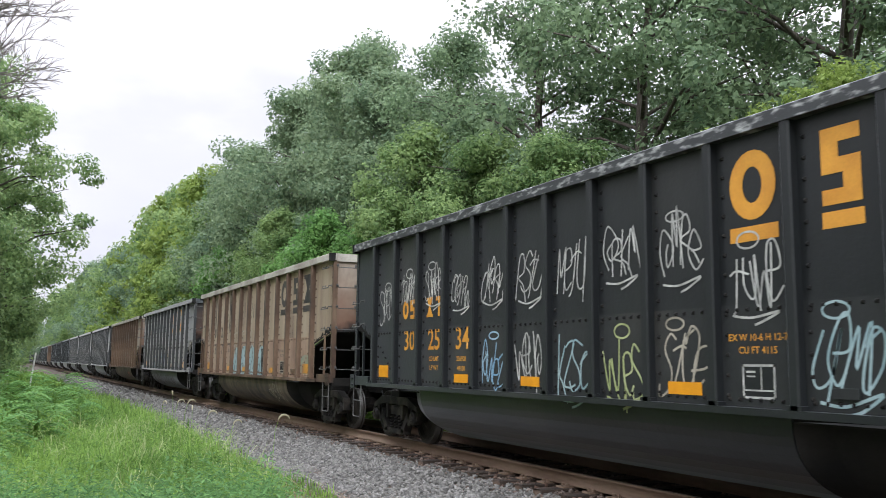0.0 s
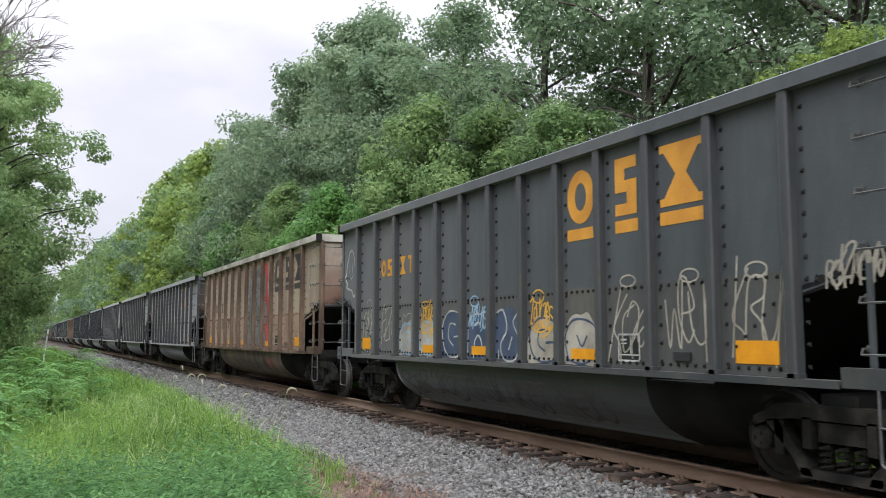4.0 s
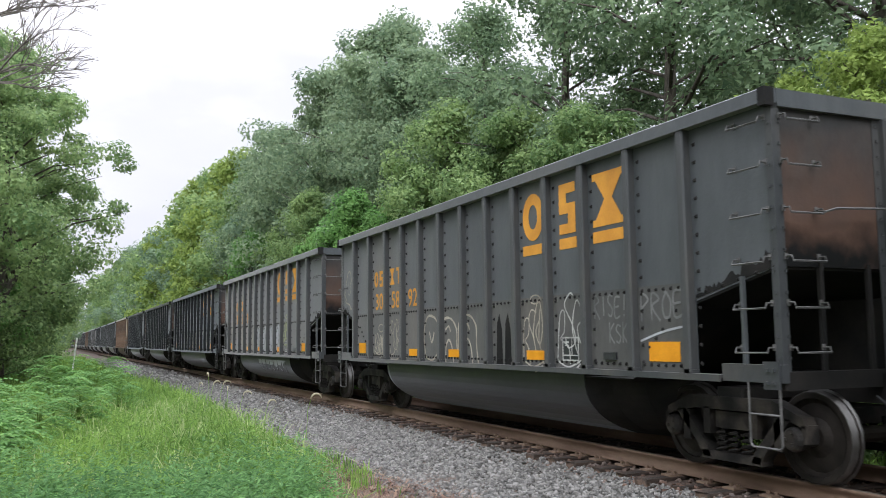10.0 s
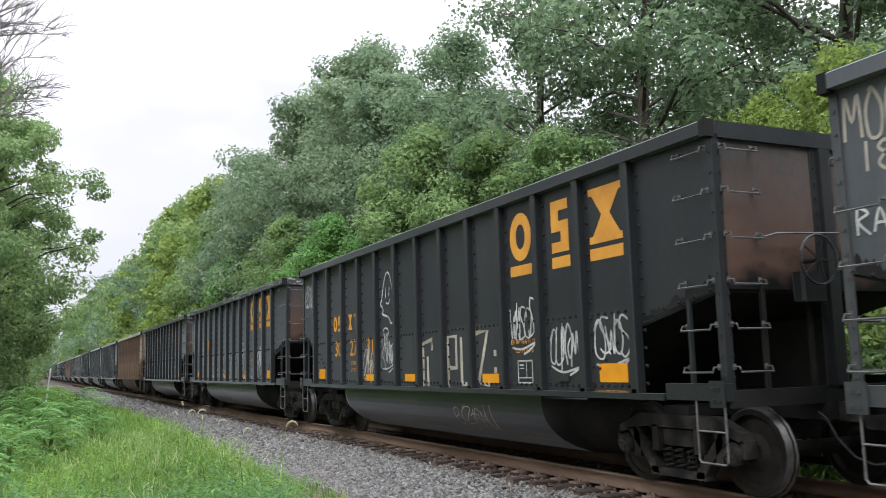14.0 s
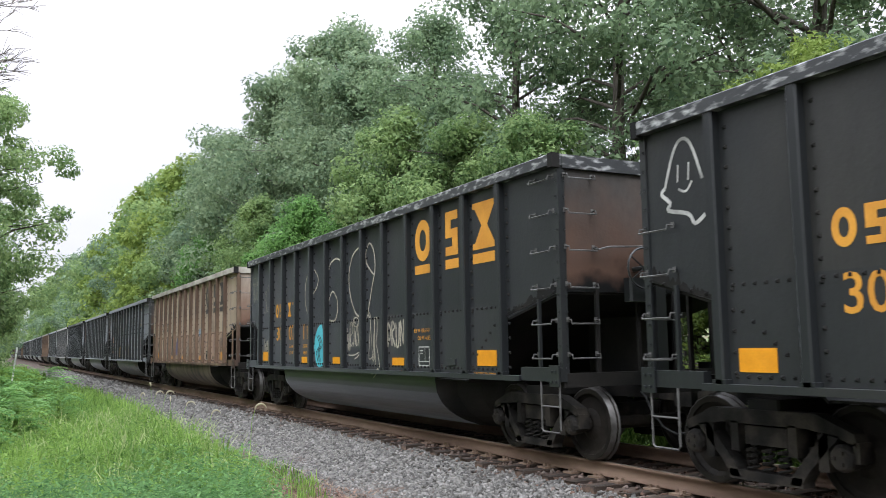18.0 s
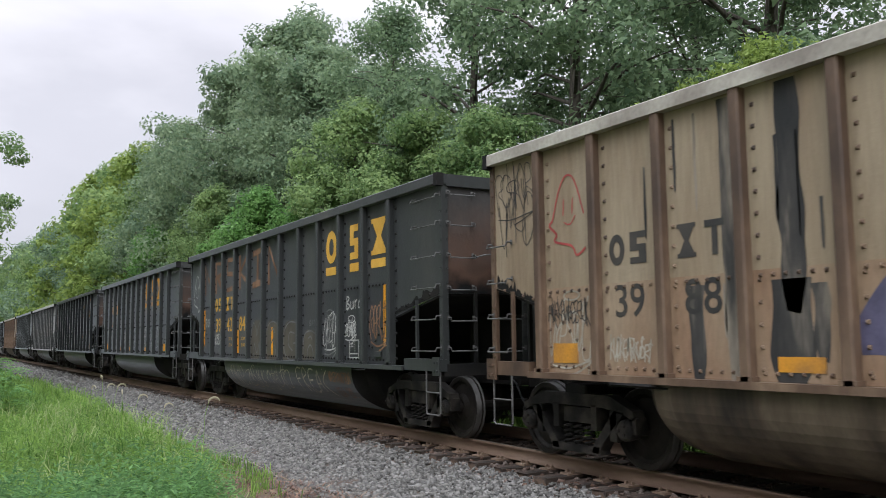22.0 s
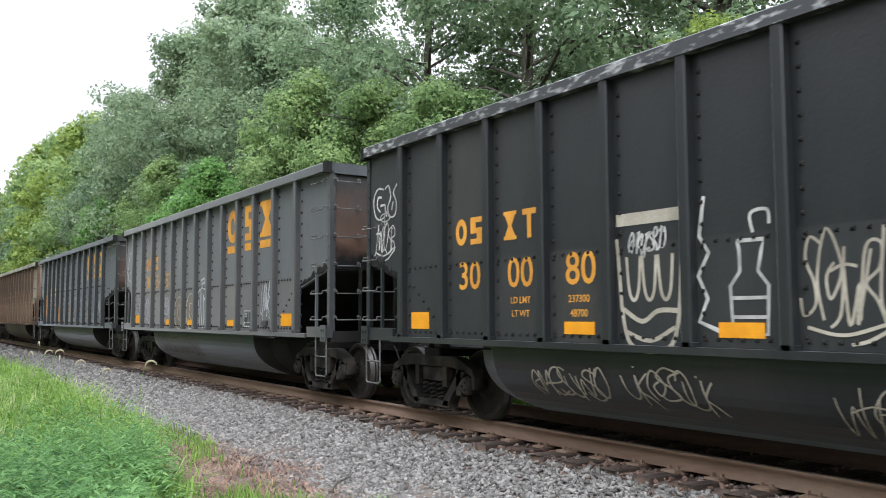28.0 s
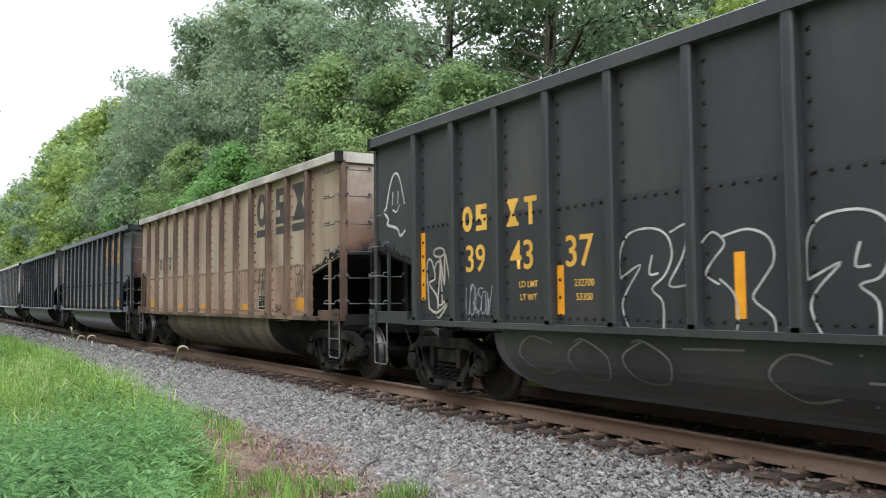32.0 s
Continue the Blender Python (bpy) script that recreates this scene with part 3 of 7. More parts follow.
def grab_mesh(mat, length, drop=0.05, out=0.09):
    """A bent grab iron: along -y, standing off along -x."""
    g = Geo()
    g.tube([(0, 0, drop), (-out * 0.8, 0, drop), (-out, 0, 0.0), (-out, -length, 0.0), (-out * 0.8, -length, drop), (0, -length, drop)], 0.011, 5)
    g.box(-0.006, 0.004, -0.02, 0.02, drop - 0.03, drop + 0.03)
    g.box(-0.006, 0.004, -length - 0.02, -length + 0.02, drop - 0.03, drop + 0.03)
    return g.mesh("grab_iron", mat)


def step_mesh(mat):
    """The stirrup step that hangs under a corner."""
    g = Geo()
    g.tube([(0, 0, 0), (0, 0, -0.58), (0, 0.03, -0.61), (0, 0.37, -0.61), (0, 0.40, -0.58), (0, 0.40, 0)], 0.013, 5)
    g.tube([(0, 0.0, -0.3), (0, 0.4, -0.3)], 0.012, 5)
    return g.mesh("stirrup_step", mat)


def end_wall_mesh(end, mat):
    g = Geo()
    y = FAR - 0.05 if end > 0 else NEAR + 0.05
    d = -0.02 if end > 0 else 0.02
    g.box(-PANEL + 0.022, PANEL - 0.022, min(y, y + d), max(y, y + d), 2.12, 3.70)
    return g.mesh("end_wall", mat)


def fill(g, poly, lift, x=PANEL):
    g.add([(-x - lift, y, z) for y, z in poly], [tuple(range(len(poly)))])


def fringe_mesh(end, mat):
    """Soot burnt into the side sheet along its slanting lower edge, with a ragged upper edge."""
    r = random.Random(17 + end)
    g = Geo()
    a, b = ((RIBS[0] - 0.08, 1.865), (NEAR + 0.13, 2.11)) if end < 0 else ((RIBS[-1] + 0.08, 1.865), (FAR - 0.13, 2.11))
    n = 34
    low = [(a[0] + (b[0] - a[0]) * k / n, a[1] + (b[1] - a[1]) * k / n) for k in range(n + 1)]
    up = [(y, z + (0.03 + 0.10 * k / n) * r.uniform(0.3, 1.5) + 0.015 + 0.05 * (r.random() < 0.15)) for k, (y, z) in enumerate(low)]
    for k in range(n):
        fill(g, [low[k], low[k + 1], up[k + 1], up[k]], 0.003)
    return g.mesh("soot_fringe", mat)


def slope_mesh(end, mat):
    g = Geo()
    if end > 0:
        pts = [(FAR - 0.075, 2.12), (RIBS[-1] - 0.1, 1.80), (RIBS[-1] - 1.1, 0.97)]
    else:
        pts = [(NEAR + 0.075, 2.12), (RIBS[0] + 0.1, 1.80), (RIBS[0] + 1.1, 0.97)]
    poly = pts + [(p[0], p[1] - 0.03) for p in pts[::-1]]
    g.prism(poly, 'x', -PANEL + 0.022, PANEL - 0.022)
    return g.mesh("slope_sheet", mat)


def upright_mesh(end, x, mat):
    g = Geo()
    y = FAR - 0.06 if end > 0 else NEAR + 0.06
    g.box(x - 0.025, x + 0.025, y - 0.02, y + 0.02, SILL + 0.1, 2.16)
    return g.mesh("end_upright", mat)


def centre_sill_mesh(mat):
    g = Geo()
    g.box(-0.22, 0.22, NEAR - 0.02, FAR + 0.02, 0.78, 1.08)
    return g.mesh("centre_sill", mat)


def end_beam_mesh(end, mat):
    y = NEAR + 0.08 if end < 0 else FAR - 0.08
    return Geo().bevelled(-1.5, 1.5, y - 0.06, y + 0.06, 0.95, 1.12).mesh("end_beam", mat)


def end_post_mesh(end, mat):
    """The broad post in the middle of an end, with rivets on its flange."""
    g = Geo()
    y = NEAR + 0.05 if end < 0 else FAR - 0.05
    s = -1 if end < 0 else 1
    a, b = sorted((y, y + s * 0.07))
    g.box(-0.05, 0.11, a, b, 1.13, 3.65)
    a, b = sorted((y, y + s * 0.012))
    g.box(-0.14, -0.05, a, b, 1.13, 3.65)
    for j in range(15):
        z = 1.35 + 0.16 * j
        a, b = sorted((y + s * 0.012, y + s * 0.03))
        g.box(-0.107, -0.083, a, b, z - 0.012, z + 0.012)
    return g.mesh("end_post", mat)


def end_rail_mesh(mat):
    """The long bent handrail across the near end."""
    g = Geo()
    y = NEAR - 0.09
    g.tube([(-1.0, NEAR + 0.05, 2.66), (-1.0, y, 2.64), (-0.85, y, 2.68), (0.95, y, 2.76), (1.05, y, 2.74), (1.05, NEAR + 0.05, 2.74)], 0.012, 5)
    return g.mesh("end_handrail", mat)


def blocker_mesh(end, mat):
    """Upright plate added over the truck, lengthwise under the slope sheet, blocking the view."""
    a, b = (NEAR + 0.15, RIBS[0] + 0.1) if end < 0 else (RIBS[-1] - 0.1, FAR - 0.15)
    return Geo().box(-0.02, 0.02, a, b, 1.083, 1.83).mesh("view_blocker", mat)


def truck_places():
    return (RIBS[-1] - 0.04, RIBS[0] - 0.07)


def floor_mesh(mat):
    g = Geo()
    g.box(-PANEL + 0.022, PANEL - 0.022, RIBS[0] + 1.12, RIBS[-1] - 1.12, 0.955, 0.975)
    return g.mesh("body_floor", mat)


def coupler_mesh(end, mat):
    g = Geo()
    a = FAR if end > 0 else NEAR
    s = 1 if end > 0 else -1
    tip = a + s * 0.70
    g.box(-0.08, 0.08, min(a, tip - s * 0.28), max(a, tip - s * 0.28), 0.76, 0.96)
    g.prism([(-0.17, tip - s * 0.30), (0.16, tip - s * 0.30), (0.19, tip - s * 0.05), (0.04, tip - s * 0.08), (-0.02, tip - s * 0.0), (-0.17, tip)], 'z', 0.70, 1.0)
    return g.mesh("coupler", mat)


def hose_mesh(end, mat):
    g = Geo()
    a, s = (FAR, 1) if end > 0 else (NEAR, -1)
    g.tube([(-0.35, a, 0.86), (-0.36, a + s * 0.1, 0.8), (-0.35, a + s * 0.2, 0.62), (-0.33, a + s * 0.38, 0.44), (-0.3, a + s * 0.56, 0.38), (-0.28, a + s * 0.74, 0.4)], 0.015, 6)
    return g.mesh("air_hose", mat)


def brake_wheel_mesh(mat):
    g = Geo()
    y, z, x = NEAR - 0.16, 2.42, -0.35
    ring = [(x + 0.26 * math.cos(a), y, z + 0.26 * math.sin(a)) for a in [2 * math.pi * i / 18 for i in range(19)]]
    g.tube(ring, 0.014, 5, False)
    for k in range(5):
        a = 2 * math.pi * k / 5
        g.tube([(x, y, z), (x + 0.26 * math.cos(a), y, z + 0.26 * math.sin(a))], 0.009, 4)
    g.tube([(x, y, z), (x, NEAR + 0.05, z)], 0.03, 8)
    return g.mesh("brake_wheel", mat)


def brake_gear_mesh(mat):
    return Geo().bevelled(-0.53, -0.17, NEAR - 0.10, NEAR + 0.06, 2.0, 2.3, 0.03).mesh("brake_gear_box", mat)


def frame_mesh(s, mat):
    """Cast side frame of a truck, seen from its own middle: top member, slanting members, pedestals and spring seat."""
    g = Geo()
    o, i = s * 1.12, s * 0.96
    a, b = min(o, i), max(o, i)
    z = 0.457
    # top member, arched towards the pedestals
    g.prism([(-1.04, z + 0.10), (-1.0, z + 0.21), (-0.62, z + 0.36), (0.62, z + 0.36), (1.0, z + 0.21), (1.04, z + 0.10), (0.86, z + 0.16), (0.52, z + 0.22),
             (-0.52, z + 0.22), (-0.86, z + 0.16)], 'x', a, b)
    # tension members down to the spring seat
    g.prism([(-0.86, z + 0.18), (-0.70, z + 0.20), (-0.34, z - 0.20), (-0.30, z - 0.30), (-0.42, z - 0.30), (-0.52, z - 0.16)], 'x', a, b)
    g.prism([(0.86, z + 0.18), (0.52, z - 0.16), (0.42, z - 0.30), (0.30, z - 0.30), (0.34, z - 0.20), (0.70, z + 0.20)], 'x', a, b)
    g.box(a, b, -0.44, 0.44, z - 0.32, z - 0.23)
    # columns beside the bolster
    g.box(a, b, -0.40, -0.30, z - 0.05, z + 0.24)
    g.box(a, b, 0.30, 0.40, z - 0.05, z + 0.24)
    # pedestal jaws
    for c in (-0.889, 0.889):
        e = math.copysign(1, c)
        g.box(a, b, min(c + e * 0.10, c + e * 0.16), max(c + e * 0.10, c + e * 0.16), z - 0.04, z + 0.14)
        g.box(a, b, min(c - e * 0.15, c - e * 0.26), max(c - e * 0.15, c - e * 0.26), z - 0.14, z + 0.19)
    return g.mesh("side_frame", mat)


def spring_mesh(mat):
    g = Geo()
    n = 4
    pts = [(0.055 * math.cos(2 * math.pi * i / 7), 0.055 * math.sin(2 * math.pi * i / 7), 0.24 * i / (7 * n)) for i in range(7 * n + 1)]
    g.tube(pts, 0.017, 4)
    return g.mesh("coil_spring", mat)


def wheel_mesh(s, mat):
    g = Geo()
    prof = [(0.86, 0.09), (0.86, 0.12), (0.815, 0.20), (0.80, 0.34), (0.825, 0.385), (0.85, 0.39), (0.855, 0.44), (0.85, 0.452)]
    back = [(0.72, 0.465), (0.71, 0.40), (0.75, 0.36), (0.76, 0.2), (0.70, 0.12), (0.70, 0.09)]
    g.lathe_x([(s * x, r) for x, r in prof + back], 0, 0, 20)
    return g.mesh("wheel", mat, False)


def tread_mesh(s, mat):
    g = Geo()
    g.lathe_x([(s * 0.853, 0.449), (s * 0.85, 0.4565), (s * 0.745, 0.461), (s * 0.738, 0.48), (s * 0.722, 0.483), (s * 0.715, 0.466)], 0, 0, 20, False)
    return g.mesh("wheel_tread", mat, True)


def axle_mesh(mat):
    g = Geo()
    g.lathe_x([(-1.10, 0.075), (-0.86, 0.085), (-0.55, 0.085), (0.55, 0.085), (0.86, 0.085), (1.10, 0.075)], 0, 0, 10)
    return g.mesh("axle", mat)


def cap_mesh(s, mat):
    """Roller bearing with its end cap and three bolts."""
    g = Geo()
    g.lathe_x([(s * 0.98, 0.11), (s * 1.12, 0.125), (s * 1.15, 0.115), (s * 1.17, 0.095), (s * 1.175, 0.06)], 0, 0, 14)
    for k in range(3):
        a = 2 * math.pi * k / 3
        y, z = 0.055 * math.cos(a), 0.055 * math.sin(a)
        x0, x1 = sorted((s * 1.172, s * 1.195))
        g.box(x0, x1, y - 0.016, y + 0.016, z - 0.016, z + 0.016)
    return g.mesh("bearing_cap", mat)


def bolster_mesh(mat):
    g = Geo()
    z = 0.457
    g.bevelled(-1.08, 1.08, -0.29, 0.29, z + 0.02, z + 0.20, 0.04)
    g.box(-0.3, 0.3, -0.25, 0.25, z + 0.2, z + 0.36)
    return g.mesh("bolster", mat)


def brake_beam_mesh(mat):
    g = Geo()
    z = 0.40
    for s in (-1, 1):
        g.tube([(-0.9, s * 0.36, z), (0.9, s * 0.36, z)], 0.035, 6)
        for x in (-0.79, 0.79):
            ya, yb = sorted((s * 0.36, s * 0.43))
            g.box(x - 0.05, x + 0.05, ya, yb, z - 0.14, z + 0.16)
    return g.mesh("brake_beam", mat)


TRUCK = dict(frame={s: frame_mesh(s, M_TRUCK) for s in (-1, 1)}, spring=spring_mesh(M_TRUCK), wheel={s: wheel_mesh(s, M_WHEEL) for s in (-1, 1)},
             tread={s: tread_mesh(s, M_TREAD) for s in (-1, 1)}, axle=axle_mesh(M_WHEEL), cap={s: cap_mesh(s, M_TRUCK) for s in (-1, 1)},
             bolster=bolster_mesh(M_TRUCK), beam=brake_beam_mesh(M_TRUCK))


def add_truck(car, y, near):
    """A truck under the car: frames, springs, bolster and two wheelsets that turn."""
    tk = part("truck", TRUCK["bolster"], car, "dusty cast steel truck", pose(0, y, 0))
    for s in (-1, 1):
        part("side_frame", TRUCK["frame"][s], tk)
        if near or s < 0:
            for dy in (-0.19, 0.0, 0.19):
                part("coil_spring", TRUCK["spring"], tk, "", pose(s * 1.05, dy, 0.457 - 0.235))
        for dy in (-0.889, 0.889):
            if near or s < 0:
                part("bearing_cap", TRUCK["cap"][s], tk, "", pose(0, dy, 0.457))
    if near:
        part("brake_beam", TRUCK["beam"], tk)
    for dy in (-0.889, 0.889):
        part("wheelset", TRUCK["wheel"][-1], tk, "", pose(0, dy, 0.457))
    return tk


def join_geo(meshes, name):
    """One mesh out of several, keeping their materials."""
    bm = bmesh.new()
    mats = []
    for me in meshes:
        k = len(bm.faces)
        bm.from_mesh(me)
        bm.faces.ensure_lookup_table()
        if me.materials[0] not in mats:
            mats.append(me.materials[0])
        for f in bm.faces[k:]:
            f.material_index = mats.index(me.materials[0])
    out = bpy.data.meshes.new(name)
    bm.to_mesh(out)
    bm.free()
    for m in mats:
        out.materials.append(m)
    return out


WHEELSET = join_geo([TRUCK["wheel"][-1], TRUCK["wheel"][1], TRUCK["tread"][-1], TRUCK["tread"][1], TRUCK["axle"]], "wheelset")
TRUCK["wheel"] = {-1: WHEELSET}


def car_meshes(kind):
    size_for(kind)
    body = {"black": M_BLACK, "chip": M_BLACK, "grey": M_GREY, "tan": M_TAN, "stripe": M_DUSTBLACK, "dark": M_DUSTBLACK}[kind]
    rib = {"tan": M_RUSTRIB, "grey": M_GREYRIB}.get(kind, body)
    chord = {"tan": M_TANTOP, "chip": M_CHIP}.get(kind, body)
    seam = 2.36 if kind == "stripe" else 2.0
    k = dict(body=body, chord=chord)
    k["wall"] = {s: side_wall_mesh(s, body, kind) for s in (-1, 1)}
    # rivet heads near black, their own shade put into the colour; rusty on tan
    k["rivets"] = {s: rivet_mesh(s, M_PIT if kind != "tan" else M_RUSTRIB, seam, kind) for s in (-1, 1)}
    rows = ribs_of(kind)
    k["rows"] = rows
    k["seam"] = [seam_mesh(-1, rows[j], rows[j + 1], seam, {"tan": M_TANLOW, "grey": M_GREYLOW}.get(kind, M_BLACKLOW)) for j in range(len(rows) - 1)]
    k["rib"] = {s: rib_mesh(s, rib) for s in (-1, 1)}
    k["chord_side"] = {s: top_chord_mesh(s, chord) for s in (-1, 1)}
    k["chord_end"] = {e: end_chord_mesh(FAR if e > 0 else NEAR, chord) for e in (-1, 1)}
    k["cap"] = {(s, e): corner_cap_mesh(s, FAR if e > 0 else NEAR, M_PIT) for s in (-1, 1) for e in (-1, 1)}
    k["sill"] = {s: sill_mesh(s, rib) for s in (-1, 1)}
    k["beam"] = {(s, e): end_sill_mesh(s, e, rib) for s in (-1, 1) for e in (-1, 1)}
    k["post"] = {(s, e): post_mesh(s, e, rib) for s in (-1, 1) for e in (-1, 1)}
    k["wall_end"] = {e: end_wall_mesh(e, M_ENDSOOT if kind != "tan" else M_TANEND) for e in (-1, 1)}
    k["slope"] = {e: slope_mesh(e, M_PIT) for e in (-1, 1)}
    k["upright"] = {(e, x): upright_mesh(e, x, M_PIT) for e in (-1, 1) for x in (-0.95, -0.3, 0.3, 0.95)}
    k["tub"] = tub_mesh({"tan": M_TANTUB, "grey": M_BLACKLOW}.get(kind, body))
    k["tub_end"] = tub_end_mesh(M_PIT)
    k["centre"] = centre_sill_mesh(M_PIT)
    # added black plates that darken the open ends where only shade lies
    k["blocker"] = {e: blocker_mesh(e, M_PIT) for e in (-1, 1)}
    k["end_post"] = {e: end_post_mesh(e, rib) for e in (-1, 1)}
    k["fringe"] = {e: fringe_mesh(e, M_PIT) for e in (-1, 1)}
    k["end_rail"] = end_rail_mesh(M_GRAB)
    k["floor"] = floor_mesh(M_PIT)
    k["coupler"] = {e: coupler_mesh(e, M_TRUCK) for e in (-1, 1)}
    k["hose"] = {e: hose_mesh(e, M_RUBBER) for e in (-1, 1)}
    k["brake"] = brake_wheel_mesh(rib)
    k["gear"] = brake_gear_mesh(rib)
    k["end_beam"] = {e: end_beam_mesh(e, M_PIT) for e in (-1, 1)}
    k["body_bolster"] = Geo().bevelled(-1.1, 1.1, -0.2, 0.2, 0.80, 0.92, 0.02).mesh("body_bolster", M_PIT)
    k["grab"] = grab_mesh(M_GRAB, 0.42)
    k["grab_end"] = grab_mesh(M_GRAB, 0.46)
    k["grab_long"] = grab_mesh(M_GRAB, 0.72)
    k["step"] = step_mesh(M_GRAB)
    return k


LABELS = {
    "black": "black steel coal gondola car with graffiti on its ribbed side",
    "chip": "black coal gondola car with a chipped pale top rail",
    "dark": "dull black coal gondola car with white outlines sprayed on it",
    "grey": "faded dark grey coal gondola car with dusty ribbed sides",
    "tan": "rusty tan coal gondola car with a pale top rail",
    "stripe": "black coal gondola car with upright amber reflector stripes",
}


def build_car(kind, near):
    k = car_meshes(kind)
    car = new("coal_gondola")
    tagged(car, LABELS[kind], "train car", "cars of the coal train")
    for s in (-1, 1):
        part("side_wall", k["wall"][s], car)
        tagged(part("rivet_row", k["rivets"][s], car), kind="stuff")
        for y in k["rows"]:
            part("rib", k["rib"][s], car, "", pose(0, y, 0))
        part("top_chord", k["chord_side"][s], car)
        part("side_sill", k["sill"][s], car)
        for e in (-1, 1):
            part("corner_cap", k["cap"][s, e], car)
            part("end_sill_beam", k["beam"][s, e], car)
            part("corner_post", k["post"][s, e], car)
    if near:
        for me in k["seam"]:
            part("lower_plate", me, car)
    for e in (-1, 1):
        part("end_chord", k["chord_end"][e], car)
        part("end_wall", k["wall_end"][e], car)
        part("slope_sheet", k["slope"][e], car, "near-black slope sheet")
        part("coupler", k["coupler"][e], car)
        part("air_hose", k["hose"][e], car)
        for x in (-0.95, -0.3, 0.3, 0.95):
            part("end_upright", k["upright"][e, x], car)
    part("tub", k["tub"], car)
    part("tub_end", k["tub_end"], car, "black end of the tub")
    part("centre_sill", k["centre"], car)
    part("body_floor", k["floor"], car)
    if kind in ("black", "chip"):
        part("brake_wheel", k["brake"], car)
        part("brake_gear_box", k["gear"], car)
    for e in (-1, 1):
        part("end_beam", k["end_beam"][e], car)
        part("view_blocker", k["blocker"][e], car)
        part("end_post", k["end_post"][e], car)
    for y in truck_places():
        part("body_bolster", k["body_bolster"], car, "", pose(0, y, 0))
    if near:
        x = -PANEL - 0.02
        for z in (1.30, 1.72, 2.16, 2.62, 3.08, 3.52):
            if kind != "stripe":
                part("grab_iron", k["grab"], car, "", pose(x, NEAR + 0.54, z))
            part("grab_iron", k["grab"], car, "", pose(-PANEL + 0.06, NEAR + 0.0, z, 0, 0, 90))
            if z < 2.9:
                part("grab_iron", k["grab"], car, "", pose(x, FAR - 0.06, z))
        for z in (1.30, 1.72, 2.16, 3.08):
            part("grab_iron", k["grab_end"], car, "", pose(-PANEL + 0.52, FAR, z, 0, 0, -90))
        part("end_handrail", k["end_rail"], car)
        for e in (-1, 1):
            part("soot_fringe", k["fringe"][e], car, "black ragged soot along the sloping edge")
        if kind == "stripe":
            for z in (1.30, 1.75, 2.2, 2.65, 3.1, 3.5):
                part("grab_iron", k["grab_long"], car, "", pose(x, NEAR + 0.80, z))
        for ya in (NEAR + (0.5 if kind != "stripe" else 0.78), FAR - 0.5):
            g = Geo().box(x - 0.02, x + 0.02, ya - 0.02, ya + 0.02, SILL + 0.05, 2.05)
            part("ladder_rail", g.mesh("ladder_rail", k["body"] if kind != "tan" else M_RUSTRIB), car)
        part("stirrup_step", k["step"], car, "", pose(-1.56, NEAR + 0.04, SILL))
        part("stirrup_step", k["step"], car, "", pose(-1.56, FAR - 0.5, SILL))
    for y in truck_places():
        add_truck(car, y, near)
    return car


# ---- ground, ballast and track ----
def ground_z(x):
    """Height of the ground across the line."""
    return float(np.interp(x, [-400, -40, -12, -4, 2, 4.4, 5.7, 6.5, 7.0, 9.4, 9.9, 11.2, 14, 30, 80, 400],
                           [4, 1.2, -0.2, -0.55, -0.62, -0.64, -0.63, -0.42, -0.235, -0.235, -0.42, -0.75, -0.8, 0.5, 6, 20]))


def ground_mesh():
    xs = np.array([-400, -120, -40, -20, -12, -8, -6, -4, -3, -2, -1, 0, 1, 2, 2.6, 3.2, 3.8, 4.4, 5, 5.7, 6.1, 6.5, 7.0, 8.2, 9.4, 9.9, 10.5, 11.2, 14, 20, 30, 50, 80, 160, 400])
    ys = np.concatenate([[-300, -120, -60, -30], np.arange(-16, 60, 1.0), np.arange(60, 200, 6.0), [220, 260, 320, 400, 520, 700, 1000, 1600]])
    v = [(x, y, ground_z(x) + (0.035 * math.sin(1.9 * x + 0.8 * y) * math.sin(0.7 * y + x) if x < 6 or x > 10.4 else 0)) for y in ys for x in xs]
    n = len(xs)
    f = [(j * n + i, j * n + i + 1, (j + 1) * n + i + 1, (j + 1) * n + i) for j in range(len(ys) - 1) for i in range(n - 1)]
    m = array_mesh("ground", v, f, M_GROUND, True)
    m.materials.append(M_DIRT)
    idx = np.zeros(len(f), np.int32)
    for q in range(len(f)):
        x = xs[q % (n - 1)]
        if 3.7 < x < 10.6:
            idx[q] = 1
    m.polygons.foreach_set("material_index", idx)
    return m


tagged(new("ground", ground_mesh()), "grassy verge and gravelly dirt along a railway", kind="structure")


def rail_object(x):
    prof = [(-0.07, -0.172), (0.07, -0.172), (0.07, -0.16), (0.012, -0.14), (0.009, -0.05), (0.034, -0.035), (0.036, -0.006), (0.031, 0.0),
            (-0.031, 0.0), (-0.036, -0.006), (-0.034, -0.035), (-0.009, -0.05), (-0.012, -0.14), (-0.07, -0.16)]
    ys = [-150, -20, 0, 20, 60, 150, 700]
    n = len(prof)
    v = [(px, y, pz) for y in ys for px, pz in prof]
    f = [(j * n + k, j * n + (k + 1) % n, (j + 1) * n + (k + 1) % n, (j + 1) * n + k) for j in range(len(ys) - 1) for k in range(n)]
    m = array_mesh("rail", v, f, M_RAIL)
    m.materials.append(M_RAILTOP)
    m.polygons.foreach_set("material_index", [1 if (i % n) in (7,) else 0 for i in range(len(f))])
    ob = new("rail", m)
    ob.location = (x, 0, 0)
    return tagged(ob, "rust-brown steel rail with a worn head", "rail", "rails of the track", kind="structure")


for rx in (TRACK - 0.7525, TRACK + 0.7525):
    rail_object(rx)


